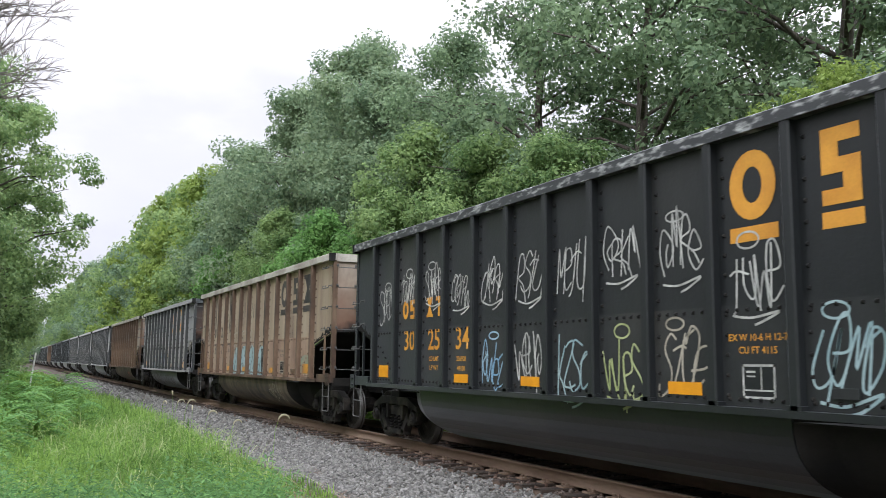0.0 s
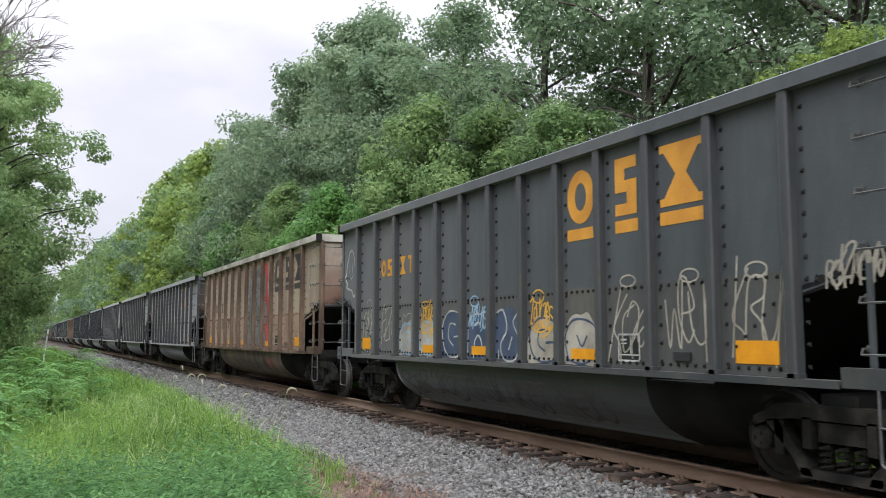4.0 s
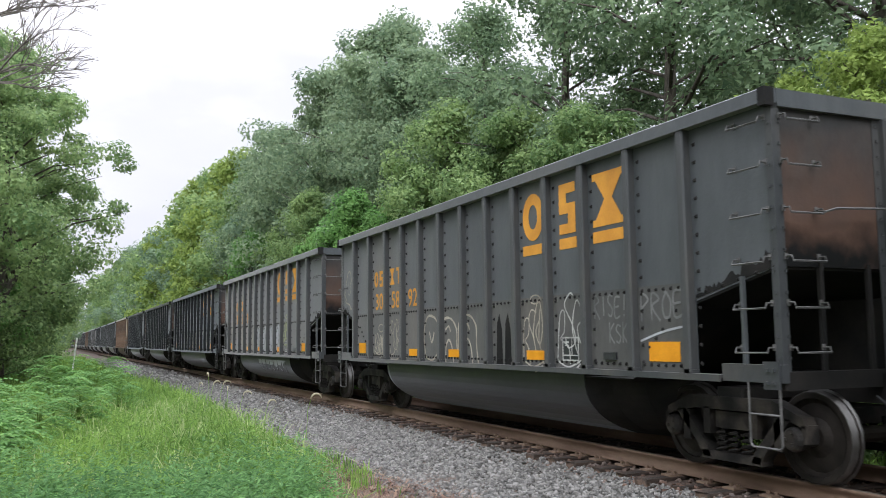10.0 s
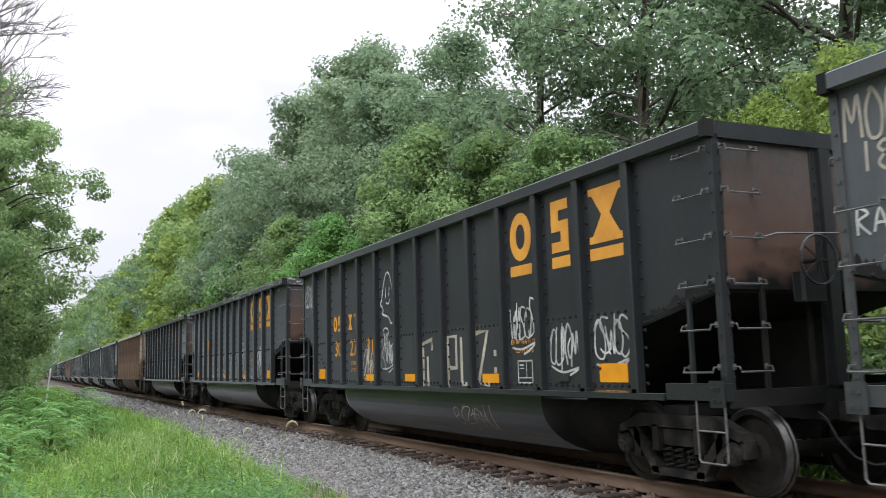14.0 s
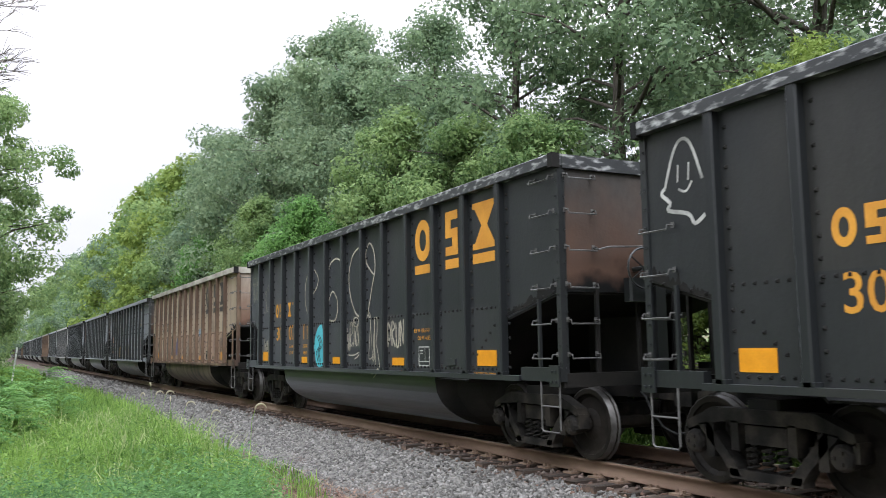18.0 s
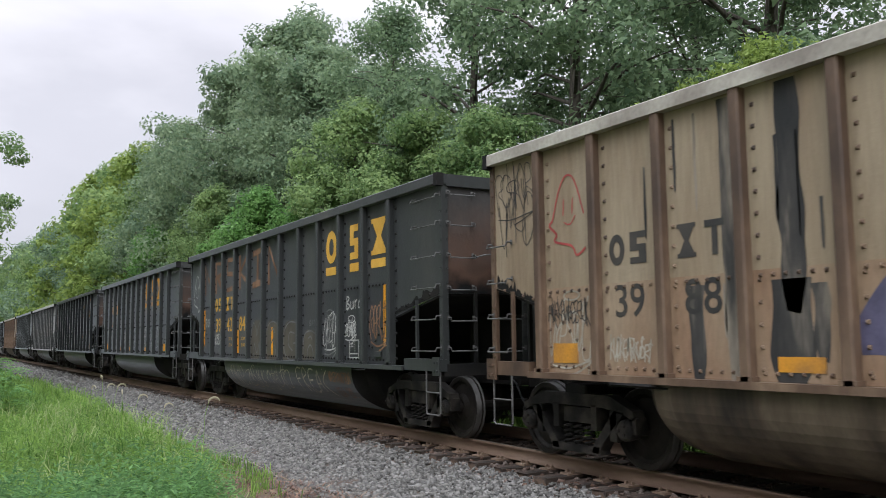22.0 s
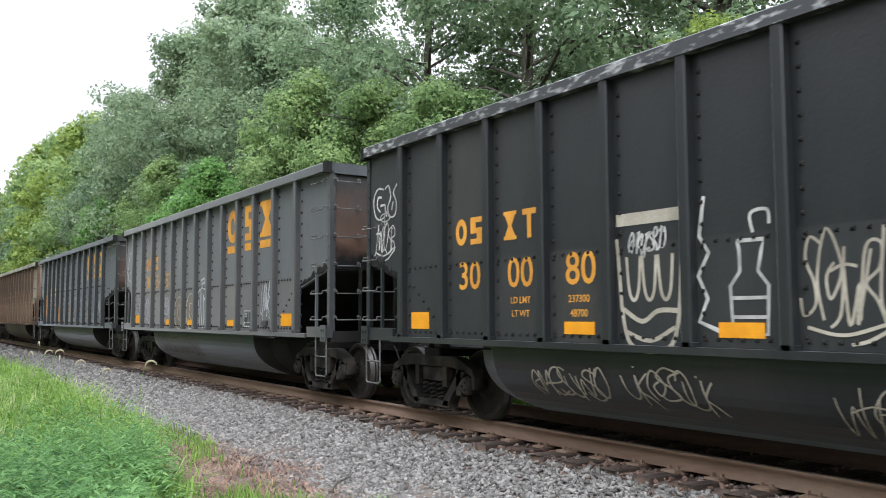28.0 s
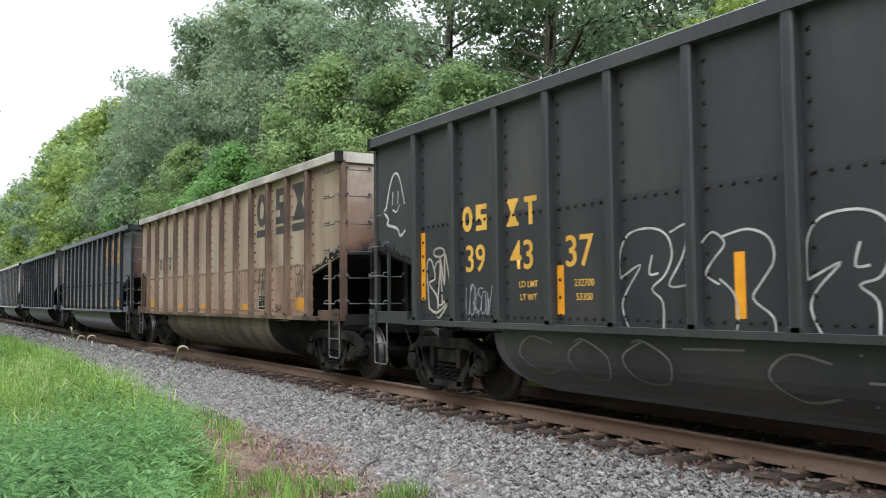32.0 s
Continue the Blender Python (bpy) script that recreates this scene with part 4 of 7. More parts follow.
def stones_mesh(name, n, xr, yr, size, mat, zfun, seed, keep=None):
    """Angular crushed stones: jittered eight-cornered lumps lying on the ground."""
    r = np.random.default_rng(seed)
    p = np.stack([r.uniform(*xr, n), r.uniform(*yr, n)], 1)
    if keep is not None:
        p = p[keep(p[:, 0], p[:, 1], r.random(n))]
    n = len(p)
    z = zfun(p[:, 0])
    base = np.array([(x, y, w) for x in (-1, 1) for y in (-1, 1) for w in (-1, 1)], float)
    s = r.uniform(*size, (n, 1, 1)) * r.uniform((0.9, 0.5, 0.34), (1.65, 0.95, 0.7), (n, 1, 3))
    v = base[None] * s * (1 + r.uniform(-0.32, 0.2, (n, 8, 3)))
    a, b = r.uniform(0, 6.28, n), r.uniform(-0.85, 0.85, n)
    ca, sa, cb, sb = np.cos(a), np.sin(a), np.cos(b), np.sin(b)
    x1 = v[..., 0] * cb[:, None] + v[..., 2] * sb[:, None]
    z1 = -v[..., 0] * sb[:, None] + v[..., 2] * cb[:, None]
    x2 = x1 * ca[:, None] - v[..., 1] * sa[:, None]
    y2 = x1 * sa[:, None] + v[..., 1] * ca[:, None]
    lift = r.uniform(-0.006, 0.022, n)
    w = np.stack([x2 + p[:, 0, None], y2 + p[:, 1, None], z1 + (z + lift)[:, None]], -1).reshape(-1, 3)
    q = np.array([(0, 1, 3, 2), (4, 6, 7, 5), (0, 4, 5, 1), (2, 3, 7, 6), (0, 2, 6, 4), (1, 5, 7, 3)])
    f = (q[None] + 8 * np.arange(n)[:, None, None]).reshape(-1, 4)
    return array_mesh(name, w, f, mat)


gz = np.vectorize(ground_z)


def edge_x(y):
    """Where the ballast ends and the litter and grass begin."""
    return np.interp(y, [3.4, 7.8, 9.3, 11.5, 14.2, 16.4, 21.7, 32, 47], [4.4, 4.78, 5.0, 5.12, 5.16, 5.05, 4.98, 4.93, 4.92]) + 0.1 * np.sin(1.9 * y) + 0.06 * np.sin(4.3 * y + 1)


def on_ballast(x, y, u):
    return x > edge_x(y) - 0.5 * u ** 2


for nm, ob_args in (("near", dict(n=46000, xr=(4.0, 6.95), yr=(2.5, 20), size=(0.015, 0.033), seed=3)),
                    ("middle", dict(n=12500, xr=(4.2, 6.95), yr=(20, 44), size=(0.028, 0.05), seed=4)),
                    ("far", dict(n=5200, xr=(4.2, 6.95), yr=(44, 110), size=(0.05, 0.09), seed=5))):
    ob = new("ballast", stones_mesh("ballast", mat=M_STONE, zfun=gz, keep=on_ballast, **ob_args))
    tagged(ob, "grey crushed stone ballast beside the rails", "ballast", kind="stuff")
ob = new("ballast", stones_mesh("ballast", 9000, (6.75, 9.6), (2.0, 34), (0.016, 0.034), M_RUSTSTONE, gz, 6))
tagged(ob, "rust-stained crushed stone between the sleepers", "ballast", kind="stuff")


def tie_mesh(seed):
    r = random.Random(seed)
    g = Geo()
    n = 7
    vs, L = [], 2.59
    for i in range(n):
        x = -L / 2 + L * i / (n - 1)
        j = 0.012 if 0 < i < n - 1 else 0.02
        for y, z in ((-0.11, -0.35), (0.11, -0.35), (0.113, -0.205), (0.10, -0.195), (-0.10, -0.195), (-0.113, -0.205)):
            vs.append((x + r.uniform(-j, j), y + r.uniform(-j, j) * 0.6, z + r.uniform(-j, j) * 0.5))
    fs = [(i * 6 + k, i * 6 + (k + 1) % 6, (i + 1) * 6 + (k + 1) % 6, (i + 1) * 6 + k) for i in range(n - 1) for k in range(6)]
    fs += [tuple(range(6))[::-1], tuple(range(6 * n - 6, 6 * n))]
    g.add(vs, fs)
    return g.mesh("sleeper", M_TIE)


def plate_mesh():
    """Tie plate with four spike heads, under one rail."""
    g = Geo()
    g.box(-0.19, 0.19, -0.09, 0.09, -0.195, -0.172)
    for x in (-0.105, 0.105):
        for y in (-0.06, 0.05):
            g.box(x - 0.018, x + 0.018, y - 0.012, y + 0.012, -0.172, -0.138)
    return g.mesh("tie_plate", M_RAIL)


TIES = [tie_mesh(i) for i in range(5)]
PLATE = plate_mesh()
track_bed = new("track_bed")
tagged(track_bed, "weathered wooden sleepers with rusty tie plates under the rails", "railway track", kind="structure")
for i in range(290):
    y = -6 + 0.52 * i
    tie = part("sleeper", TIES[i % 5], track_bed, "", pose(TRACK + random.uniform(-0.05, 0.03), y + random.uniform(-0.03, 0.03), random.uniform(-0.012, 0.006), 0, 0, random.uniform(-1.5, 1.5)))
    if i < 90:
        part("tie_plate", PLATE, tie, "", pose(-0.7525, 0, 0))


# ---- trees ----
def leaf_cards(centres, radius, per, size, r, droop=0.3, three=False):
    """Leaves as small folded four-cornered blades round the clump centres."""
    n = len(centres) * per
    out = r.normal(0, 1, (n, 3))
    out /= np.linalg.norm(out, axis=1)[:, None]
    far = np.repeat(radius, per) * r.uniform(0.3, 1.0, n) ** 0.5
    c = np.repeat(centres, per, 0) + out * far[:, None] * np.array([1, 1, 0.72]) + r.normal(0, 0.05, (n, 3)) * np.repeat(radius, per)[:, None]
    s = size * r.uniform(0.65, 1.35, n)
    nrm = r.normal(0, 0.42, (n, 3)) + out * 0.7 + np.array([0, 0, 0.4])
    nrm /= np.linalg.norm(nrm, axis=1)[:, None]
    d = r.normal(0, 1, (n, 3)) - np.array([0, 0, droop])
    d -= nrm * np.sum(d * nrm, 1)[:, None]
    d /= np.linalg.norm(d, axis=1)[:, None] + 1e-6
    w = np.cross(nrm, d)
    k = s[:, None]
    if three:
        v = np.stack([c - d * k * 0.5, c + d * k * 0.4 + w * k * 0.42, c + d * k * 0.4 - w * k * 0.42], 1).reshape(-1, 3)
        return v, np.arange(3 * n).reshape(-1, 3)
    v = np.stack([c - d * k * 0.55, c + w * k * 0.34 - d * k * 0.05 + nrm * k * 0.06, c + d * k * 0.55, c - w * k * 0.34 - d * k * 0.05 + nrm * k * 0.06], 1).reshape(-1, 3)
    return v, np.arange(4 * n).reshape(-1, 4)


def tree_meshes(seed, H, R, base, limbs, twigs, per, size, leaf, clump=0.5, top=0.35, bark=M_BARK, lean=0.0, gap=0.0, three=True):
    """Trunk, limbs and crown of one tree, growing from its own origin."""
    r = np.random.default_rng(seed)
    g = Geo()
    bend = r.normal(0, 0.03 * H, (6, 2)).cumsum(0) * 0.35
    pts = [(lean * H * (i / 6) ** 1.5 + (bend[i - 1, 0] if i else 0), bend[i - 1, 1] if i else 0, H * 0.93 * i / 6) for i in range(7)]
    r0 = 0.016 * H + 0.05
    g.tube(pts, [r0 * (1.25 if i == 0 else 1 - 0.15 * i) for i in range(7)], 8)
    lg, cs, rad = g, [], []
    P = np.array(pts)
    for i in range(limbs):
        u = (i + r.random()) / limbs
        h = base + (H * 0.95 - base) * u
        prof = R * (math.sin(math.pi * min(1, (0.12 + 0.88 * u) ** (0.75))) ** 0.6 * (1 - top) + top * (1 - u)) * r.uniform(0.6, 1.12)
        a = i * 2.399 + r.normal(0, 0.4)
        o = np.array([np.interp(h, P[:, 2], P[:, 0]), np.interp(h, P[:, 2], P[:, 1]), h])
        out = np.array([math.cos(a), math.sin(a), r.uniform(0.15, 0.6)])
        e = o + out * prof
        mid = o + out * prof * 0.5 + np.array([0, 0, 0.08 * prof])
        lg.tube([o, mid, o + (e - o) * 0.88], [0.007 * H * (1.1 - u), 0.004 * H * (1.1 - u), 0.01], 4, False)
        for j in range(twigs):
            t = r.uniform(0.45, 1.0)
            q = o + (e - o) * t + r.normal(0, 1, 3) * prof * np.array([0.17, 0.17, 0.12])
            if r.random() < gap:
                continue
            cs.append(q)
            rad.append(clump * r.uniform(0.6, 1.3))
            if j % 2 == 0:
                lg.tube([o + (e - o) * t * 0.8, q], [0.016, 0.005], 3, False)
    cs.append(np.array([P[-1, 0], P[-1, 1], H * 0.97]))
    rad.append(clump)
    v, f = leaf_cards(np.array(cs), np.array(rad), per, size, r, 0.3, three)
    return lg.mesh("trunk", bark, True), array_mesh("crown", v, f, leaf)


def plant_tree(kind, m, label):
    t = new("tree")
    tagged(t, label, "tree", "trees along the line")
    for nm, me in zip(("trunk", "crown"), kind):
        part(nm, me, t)
    t.matrix_basis = m
    return t


TREE = {
    "tall": tree_meshes(11, 17, 4.8, 2.5, 54, 4, 150, 0.165, L_TALL, 0.90, 0.3, gap=0.21),
    "tall_b": tree_meshes(12, 19, 5.2, 3.0, 54, 4, 150, 0.165, L_TALL, 0.95, 0.3, gap=0.21),
    "round": tree_meshes(13, 17, 4.9, 2.5, 56, 4, 220, 0.17, L_OLIVE, 0.95, 0.0),
    "green": tree_meshes(14, 10, 3.4, 0.8, 40, 4, 240, 0.125, L_MID, 0.66, 0.3),
    "bright": tree_meshes(15, 8, 2.6, 0.6, 32, 4, 200, 0.12, L_BRIGHT, 0.56, 0.3),
    "lime": tree_meshes(16, 8, 3.0, 1.0, 40, 5, 105, 0.09, L_LIME, 0.40, 0.3),
    "far_a": tree_meshes(17, 20, 6.5, 1.5, 44, 3, 115, 0.38, L_MID, 1.4, 0.2),
    "far_b": tree_meshes(18, 22, 6.5, 1.5, 44, 3, 115, 0.38, L_DEEP, 1.4, 0.2),
    "far_c": tree_meshes(19, 18, 5.5, 1.0, 40, 3, 115, 0.36, L_LIME, 1.25, 0.25),
    "left": tree_meshes(20, 15, 4.8, 2.2, 52, 4, 230, 0.15, L_LEFT, 0.85, 0.2),
    "shrub": tree_meshes(21, 3.2, 1.8, 0.2, 18, 4, 80, 0.12, L_MID, 0.42, 0.3),
}
TREE_LABEL = {
    "tall": "tall dark green forest tree with a loose crown", "tall_b": "tall dark green forest tree with gaps in its crown",
    "round": "tall olive green tree with a rounded crown", "green": "leafy green young tree at the wood's edge",
    "bright": "bright green young tree at the wood's edge", "lime": "yellow-green young tree with feathery leaves",
    "far_a": "green broadleaf tree of the distant wood", "far_b": "dark green broadleaf tree of the distant wood",
    "far_c": "yellowish green broadleaf tree of the distant wood", "left": "green broadleaf tree leaning over the verge",
    "shrub": "leafy green shrub at the wood's edge",
}
BASE_H = dict(tall=17, tall_b=19, round=17, green=10, bright=8, lime=8, far_a=20, far_b=22, far_c=18, left=15, shrub=3.2)
# kind, x, y, height, turn
FOREST = [
    ("tall", 14.8, 17.7, 16.4, 0), ("tall_b", 17.2, 12.9, 17.8, 70), ("tall", 17.8, 7.6, 16.9, 140), ("tall_b", 15.4, 22.9, 16.4, 200),
    ("tall_b", 14.8, 27.6, 15.0, 100), ("tall", 20.1, 18.4, 16.8, 250), ("tall_b", 19, 1.5, 17, 310), ("round", 16.5, 45, 20.8, 0),
    ("round", 15.6, 52, 20.2, 60), ("round", 15.2, 59, 17.8, 120), ("round", 16.8, 39.1, 16.6, 240), ("round", 16.4, 33.1, 14.6, 60),
    ("round", 19.3, 50.1, 18.7, 170), ("green", 12.4, 26.6, 10.4, 0), ("green", 12.4, 21.6, 9.1, 90), ("green", 12.2, 17.2, 8, 180),
    ("bright", 11.8, 33.6, 8.5, 0), ("bright", 11.8, 37.6, 7.8, 100), ("bright", 12, 29.9, 7.8, 210), ("green", 12.6, 42, 9.9, 270),
    ("green", 13.1, 48, 10.4, 30), ("lime", 12.8, 10.1, 7.7, 0), ("lime", 13.4, 11.9, 7.5, 130), ("green", 12.4, 12.9, 6.8, 60),
    ("bright", 12.3, 54, 9.5, 40), ("far_b", 14.4, 57, 12.8, 0), ("far_a", 14.5, 66, 16.7, 180), ("far_c", 14, 73, 14.7, 40),
    ("far_c", 15.6, 79, 19.7, 80), ("far_a", 15.7, 89, 21, 210), ("far_c", 14.2, 83, 15.1, 300), ("far_b", 14.6, 100, 18, 10),
    ("far_c", 16.2, 109, 22.2, 70), ("far_b", 17.4, 122, 20.7, 120), ("far_a", 18.2, 137, 22.5, 190), ("far_b", 18.9, 154, 23.7, 250),
    ("far_a", 18.1, 170, 22.0, 330), ("far_b", 18.9, 188, 24.3, 20), ("far_a", 18.6, 208, 24.6, 100), ("far_b", 19, 234, 26.4, 160),
    ("far_a", 18.9, 262, 26.4, 220), ("far_b", 19.3, 290, 27.2, 300), ("far_a", 19.8, 325, 28.1, 40), ("far_b", 19.8, 365, 28.9, 110),
    ("far_a", 19.9, 405, 28.9, 0), ("far_b", 19.9, 450, 28.9, 200), ("far_a", 24.6, 60.2, 15.7, 15), ("far_b", 25.7, 85.1, 18.6, 95),
    ("far_a", 26.8, 115, 22.7, 175), ("left", -1.8, 44, 16.7, 0), ("left", -1.6, 58, 15.2, 100), ("left", -3.8, 36.1, 15.4, 200),
    ("far_a", -3, 74, 14.8, 50), ("far_b", -2.8, 95, 16.7, 130), ("far_a", -2.8, 118, 17.6, 210), ("far_b", -1.8, 145, 18.5, 290),
    ("far_a", -1.2, 175, 19.4, 20), ("far_b", -0.2, 210, 20.3, 90), ("far_a", 0.3, 250, 21.1, 160), ("far_b", 0.9, 300, 23, 230),
    ("far_a", 1.5, 355, 24.8, 300), ("far_b", 2.1, 420, 26.6, 10), ("far_a", 9.2, 560, 33.8, 0), ("far_b", 1.3, 540, 28.4, 90),
    ("far_b", 24.1, 545, 29.5, 180), ("bright", -2.7, 50, 8.5, 30), ("bright", -3.6, 40, 8, 110), ("green", -4.9, 33, 9, 220),
    # far_a and far_b from here: unseen trees added for enclosure and reflections
    ("left", -6.8, 42.1, 16, 60), ("far_a", -9.9, 26.2, 14.3, 150), ("far_b", -10.7, 14.3, 13.6, 240),
    ("far_a", -10, 2, 14, 330), ("far_a", -11.1, 60.2, 18.1, 0), ("far_b", -10, -14, 15, 90), ("far_a", 14, -14, 16, 20), ("far_b", 16, -4, 17, 80),
]
made_trees = {}
for kind, x, y, h, turn in FOREST:
    k = h / BASE_H[kind]
    m = pose(x, y, ground_z(x) - 0.1, 0, 0, turn)
    if kind not in made_trees:
        made_trees[kind] = plant_tree(TREE[kind], m, TREE_LABEL[kind])
        made_trees[kind].scale = (k, k, k)
        made_trees[kind].name = "tree"
    else:
        t = copy_thing(made_trees[kind], m)
        t.scale = (k, k, k)


# ---- verge plants ----
def blades_mesh(name, p, h, w, lean, mat, seed, bend=0.35):
    """Grass blades in two bent segments, rooted at the points p."""
    r = np.random.default_rng(seed)
    n = len(p)
    a = r.uniform(0, 6.283, n)
    d = np.stack([np.cos(a), np.sin(a), np.zeros(n)], 1)
    s = np.stack([-np.sin(a), np.cos(a), np.zeros(n)], 1)
    hh = (h * r.uniform(0.6, 1.25, n))[:, None]
    ww = (w * r.uniform(0.7, 1.3, n))[:, None]
    ln = (lean * r.uniform(0.2, 1.4, n))[:, None]
    up = np.array([0, 0, 1.0])
    m = p + up * hh * 0.6 + d * hh * ln * 0.4
    e = p + up * hh * (0.95 - bend * ln) + d * hh * ln * 1.1
    v = np.stack([p - s * ww, p + s * ww, m + s * ww * 0.8, m - s * ww * 0.8, e], 1).reshape(-1, 3)
    k = 5 * np.arange(n)[:, None]
    f = np.concatenate([np.array([[0, 1, 2]]) + k, np.array([[0, 2, 3]]) + k, np.array([[3, 2, 4]]) + k], 0)
    return array_mesh(name, v, f, mat)


def field_points(n, xr, yr, seed, keep):
    r = np.random.default_rng(seed)
    x, y = r.uniform(*xr, n), r.uniform(*yr, n)
    k = keep(x, y, r.random(n))
    x, y = x[k], y[k]
    return np.stack([x, y, gz(x) - 0.02], 1)


def tall_edge(y):
    """The right-hand edge of the tall growth."""
    return np.interp(y, [0, 4.6, 6, 7.9, 10.1, 13.4, 19.3, 26, 43], [1.8, 2.15, 2.45, 2.9, 3.4, 3.85, 4.4, 4.65, 4.7]) + 0.14 * np.sin(1.7 * y) + 0.1 * np.sin(4.1 * y)


def clear_of_eye(x, y):
    return (x - 0.5) ** 2 + y ** 2 > 1.8 ** 2


# tall grass, yellower and finer further along
grass_kind = dict(label="fresh green verge grass", category="grass", kind="stuff")
p = field_points(28000, (-4, 4.8), (2.2, 16), 31, lambda x, y, u: (x < tall_edge(y) - 0.5 * u ** 3) & clear_of_eye(x, y))
tagged(new("tall_grass", blades_mesh("tall_grass", p, 0.80 * (0.85 + 0.3 * np.sin(1.7 * p[:, 0] + 2.1 * p[:, 1]) ** 2), 0.011, 0.7, L_GRASS, 32, 0.5)), **grass_kind)
p = field_points(26000, (-6, 5.2), (14, 44), 33, lambda x, y, u: x < tall_edge(y) - 0.6 * u ** 3)
tagged(new("tall_grass", blades_mesh("tall_grass", p, 0.80, 0.018, 0.65, L_GRASS, 34, 0.5)), **grass_kind)
p = field_points(12000, (-8, 4.9), (40, 130), 35, lambda x, y, u: x < 4.7 - 0.6 * u)
tagged(new("tall_grass", blades_mesh("tall_grass", p, 0.6, 0.05, 0.5, L_GRASS, 36)), **grass_kind)
# taller stalks with drooping pale tips, in loose clumps
sr = np.random.default_rng(61)
knot = field_points(330, (-2.5, 4.6), (3.2, 24), 62, lambda x, y, u: (x < tall_edge(y) + 0.1) & clear_of_eye(x, y))
p = np.repeat(knot, 9, 0) + np.concatenate([sr.normal(0, 0.12, (len(knot) * 9, 2)), np.zeros((len(knot) * 9, 1))], 1)
tagged(new("grass_stalks", blades_mesh("grass_stalks", p, 1.0, 0.008, 1.0, L_STALK, 63, 0.6)), label="taller pale grass stalks with drooping tips", category="grass", kind="stuff")
# broad-leaved docks low in the grass
p = field_points(170, (-2.0, 4.2), (3.0, 14), 64, lambda x, y, u: (x < tall_edge(y)) & clear_of_eye(x, y))
p = np.repeat(p, 7, 0)
tagged(new("broad_weeds", blades_mesh("broad_weeds", p, 0.6, 0.035, 0.9, L_WEED, 65, 0.5)), label="broad-leaved green weeds among the grass", category="weeds", kind="stuff")
# grass beyond the track
p = field_points(20000, (10.6, 14.5), (-4, 60), 37, lambda x, y, u: u < 1)
tagged(new("tall_grass", blades_mesh("tall_grass", p, 0.5, 0.03, 0.5, L_GRASS, 38)), **grass_kind)
# sparse tufts in the litter by the ballast
cr = np.random.default_rng(39)
tuft = np.array([(3.5, 9.5), (3.6, 10.0), (4.75, 12.8), (3.8, 8.7), (4.05, 9.1), (4.12, 8.4), (4.4, 8.2), (4.66, 7.4), (4.9, 7.6), (3.8, 8.1), (3.6, 7.6), (4.3, 6.6), (3.9, 6.9), (4.5, 12.0)])
c = np.repeat(tuft, 85, 0) + cr.normal(0, 0.11, (len(tuft) * 85, 2))
tagged(new("grass_tufts", blades_mesh("grass_tufts", np.stack([c[:, 0], c[:, 1], gz(c[:, 0])], 1), 0.23, 0.006, 0.6, L_GRASS, 40)), label="sparse grass tufts in the litter beside the ballast", category="grass", kind="stuff")
# dry litter: straws and brown leaves lying flat
def bare(x, y):
    """The trodden patch where the litter lies open."""
    return ((x - 4.5) / 0.98) ** 2 + ((y - 9.3) / 3.8) ** 2


p = field_points(26000, (2.0, 5.7), (3.0, 26), 141, lambda x, y, u: (x > tall_edge(y) - 0.4) & (x < edge_x(y) - 0.25 * u) & (u < np.clip(0.85 * (bare(x, y) - 0.75), 0.025, 1) * np.clip((edge_x(y) - x) / 0.5, 0.12, 1)))
tagged(new("short_grass", blades_mesh("short_grass", p, 0.26, 0.009, 0.6, L_GRASS, 142)), **grass_kind)
lp = field_points(15000, (2.6, 5.9), (3.5, 19), 41, lambda x, y, u: (x > tall_edge(y) - 0.4) & (x < edge_x(y) + 0.35 * u) & ((bare(x, y) < 1.3) | (u < 0.35)))
lp[:, 2] += 0.03
tagged(new("dry_litter", blades_mesh("dry_litter", lp, 0.10, 0.006, 4.0, M_DRY, 42, 0.22)), label="dry brown straw and leaf litter on the dirt", category="litter", kind="stuff")


def weed_mesh(name, pts, h, leaf, per, mat, seed):
    """Bushy weeds: upright stems set with narrow leaves all the way up."""
    r = np.random.default_rng(seed)
    n = len(pts)
    hh = h * r.uniform(0.75, 1.12, n) * (1 + 0.2 * np.sin(2.3 * pts[:, 0] + 1.1 * pts[:, 1]) * np.sin(1.9 * pts[:, 1] - 0.7 * pts[:, 0]))
    t = r.uniform(0.12, 1.0, (n, per))
    tilt = r.normal(0, 0.12, (n, 2))
    a = r.uniform(0, 6.283, (n, per))
    spread = 0.16 * (1.15 - t)
    base = np.stack([pts[:, None, 0] + tilt[:, None, 0] * t * hh[:, None] + np.cos(a) * spread * 0.5, pts[:, None, 1] + tilt[:, None, 1] * t * hh[:, None] + np.sin(a) * spread * 0.5,
                     pts[:, None, 2] + t * hh[:, None]], -1)
    d = np.stack([np.cos(a), np.sin(a), r.uniform(0.05, 0.9, (n, per))], -1)
    s = np.stack([-np.sin(a), np.cos(a), np.zeros((n, per))], -1)
    L = (leaf * r.uniform(0.6, 1.3, (n, per)) * (1.2 - 0.6 * t))[..., None]
    v = np.stack([base, base + d * L * 0.45 + s * L * 0.16, base + d * L + np.array([0, 0, -0.25]) * L, base + d * L * 0.45 - s * L * 0.16], 2).reshape(-1, 3)
    return array_mesh(name, v, np.arange(len(v)).reshape(-1, 4), mat)


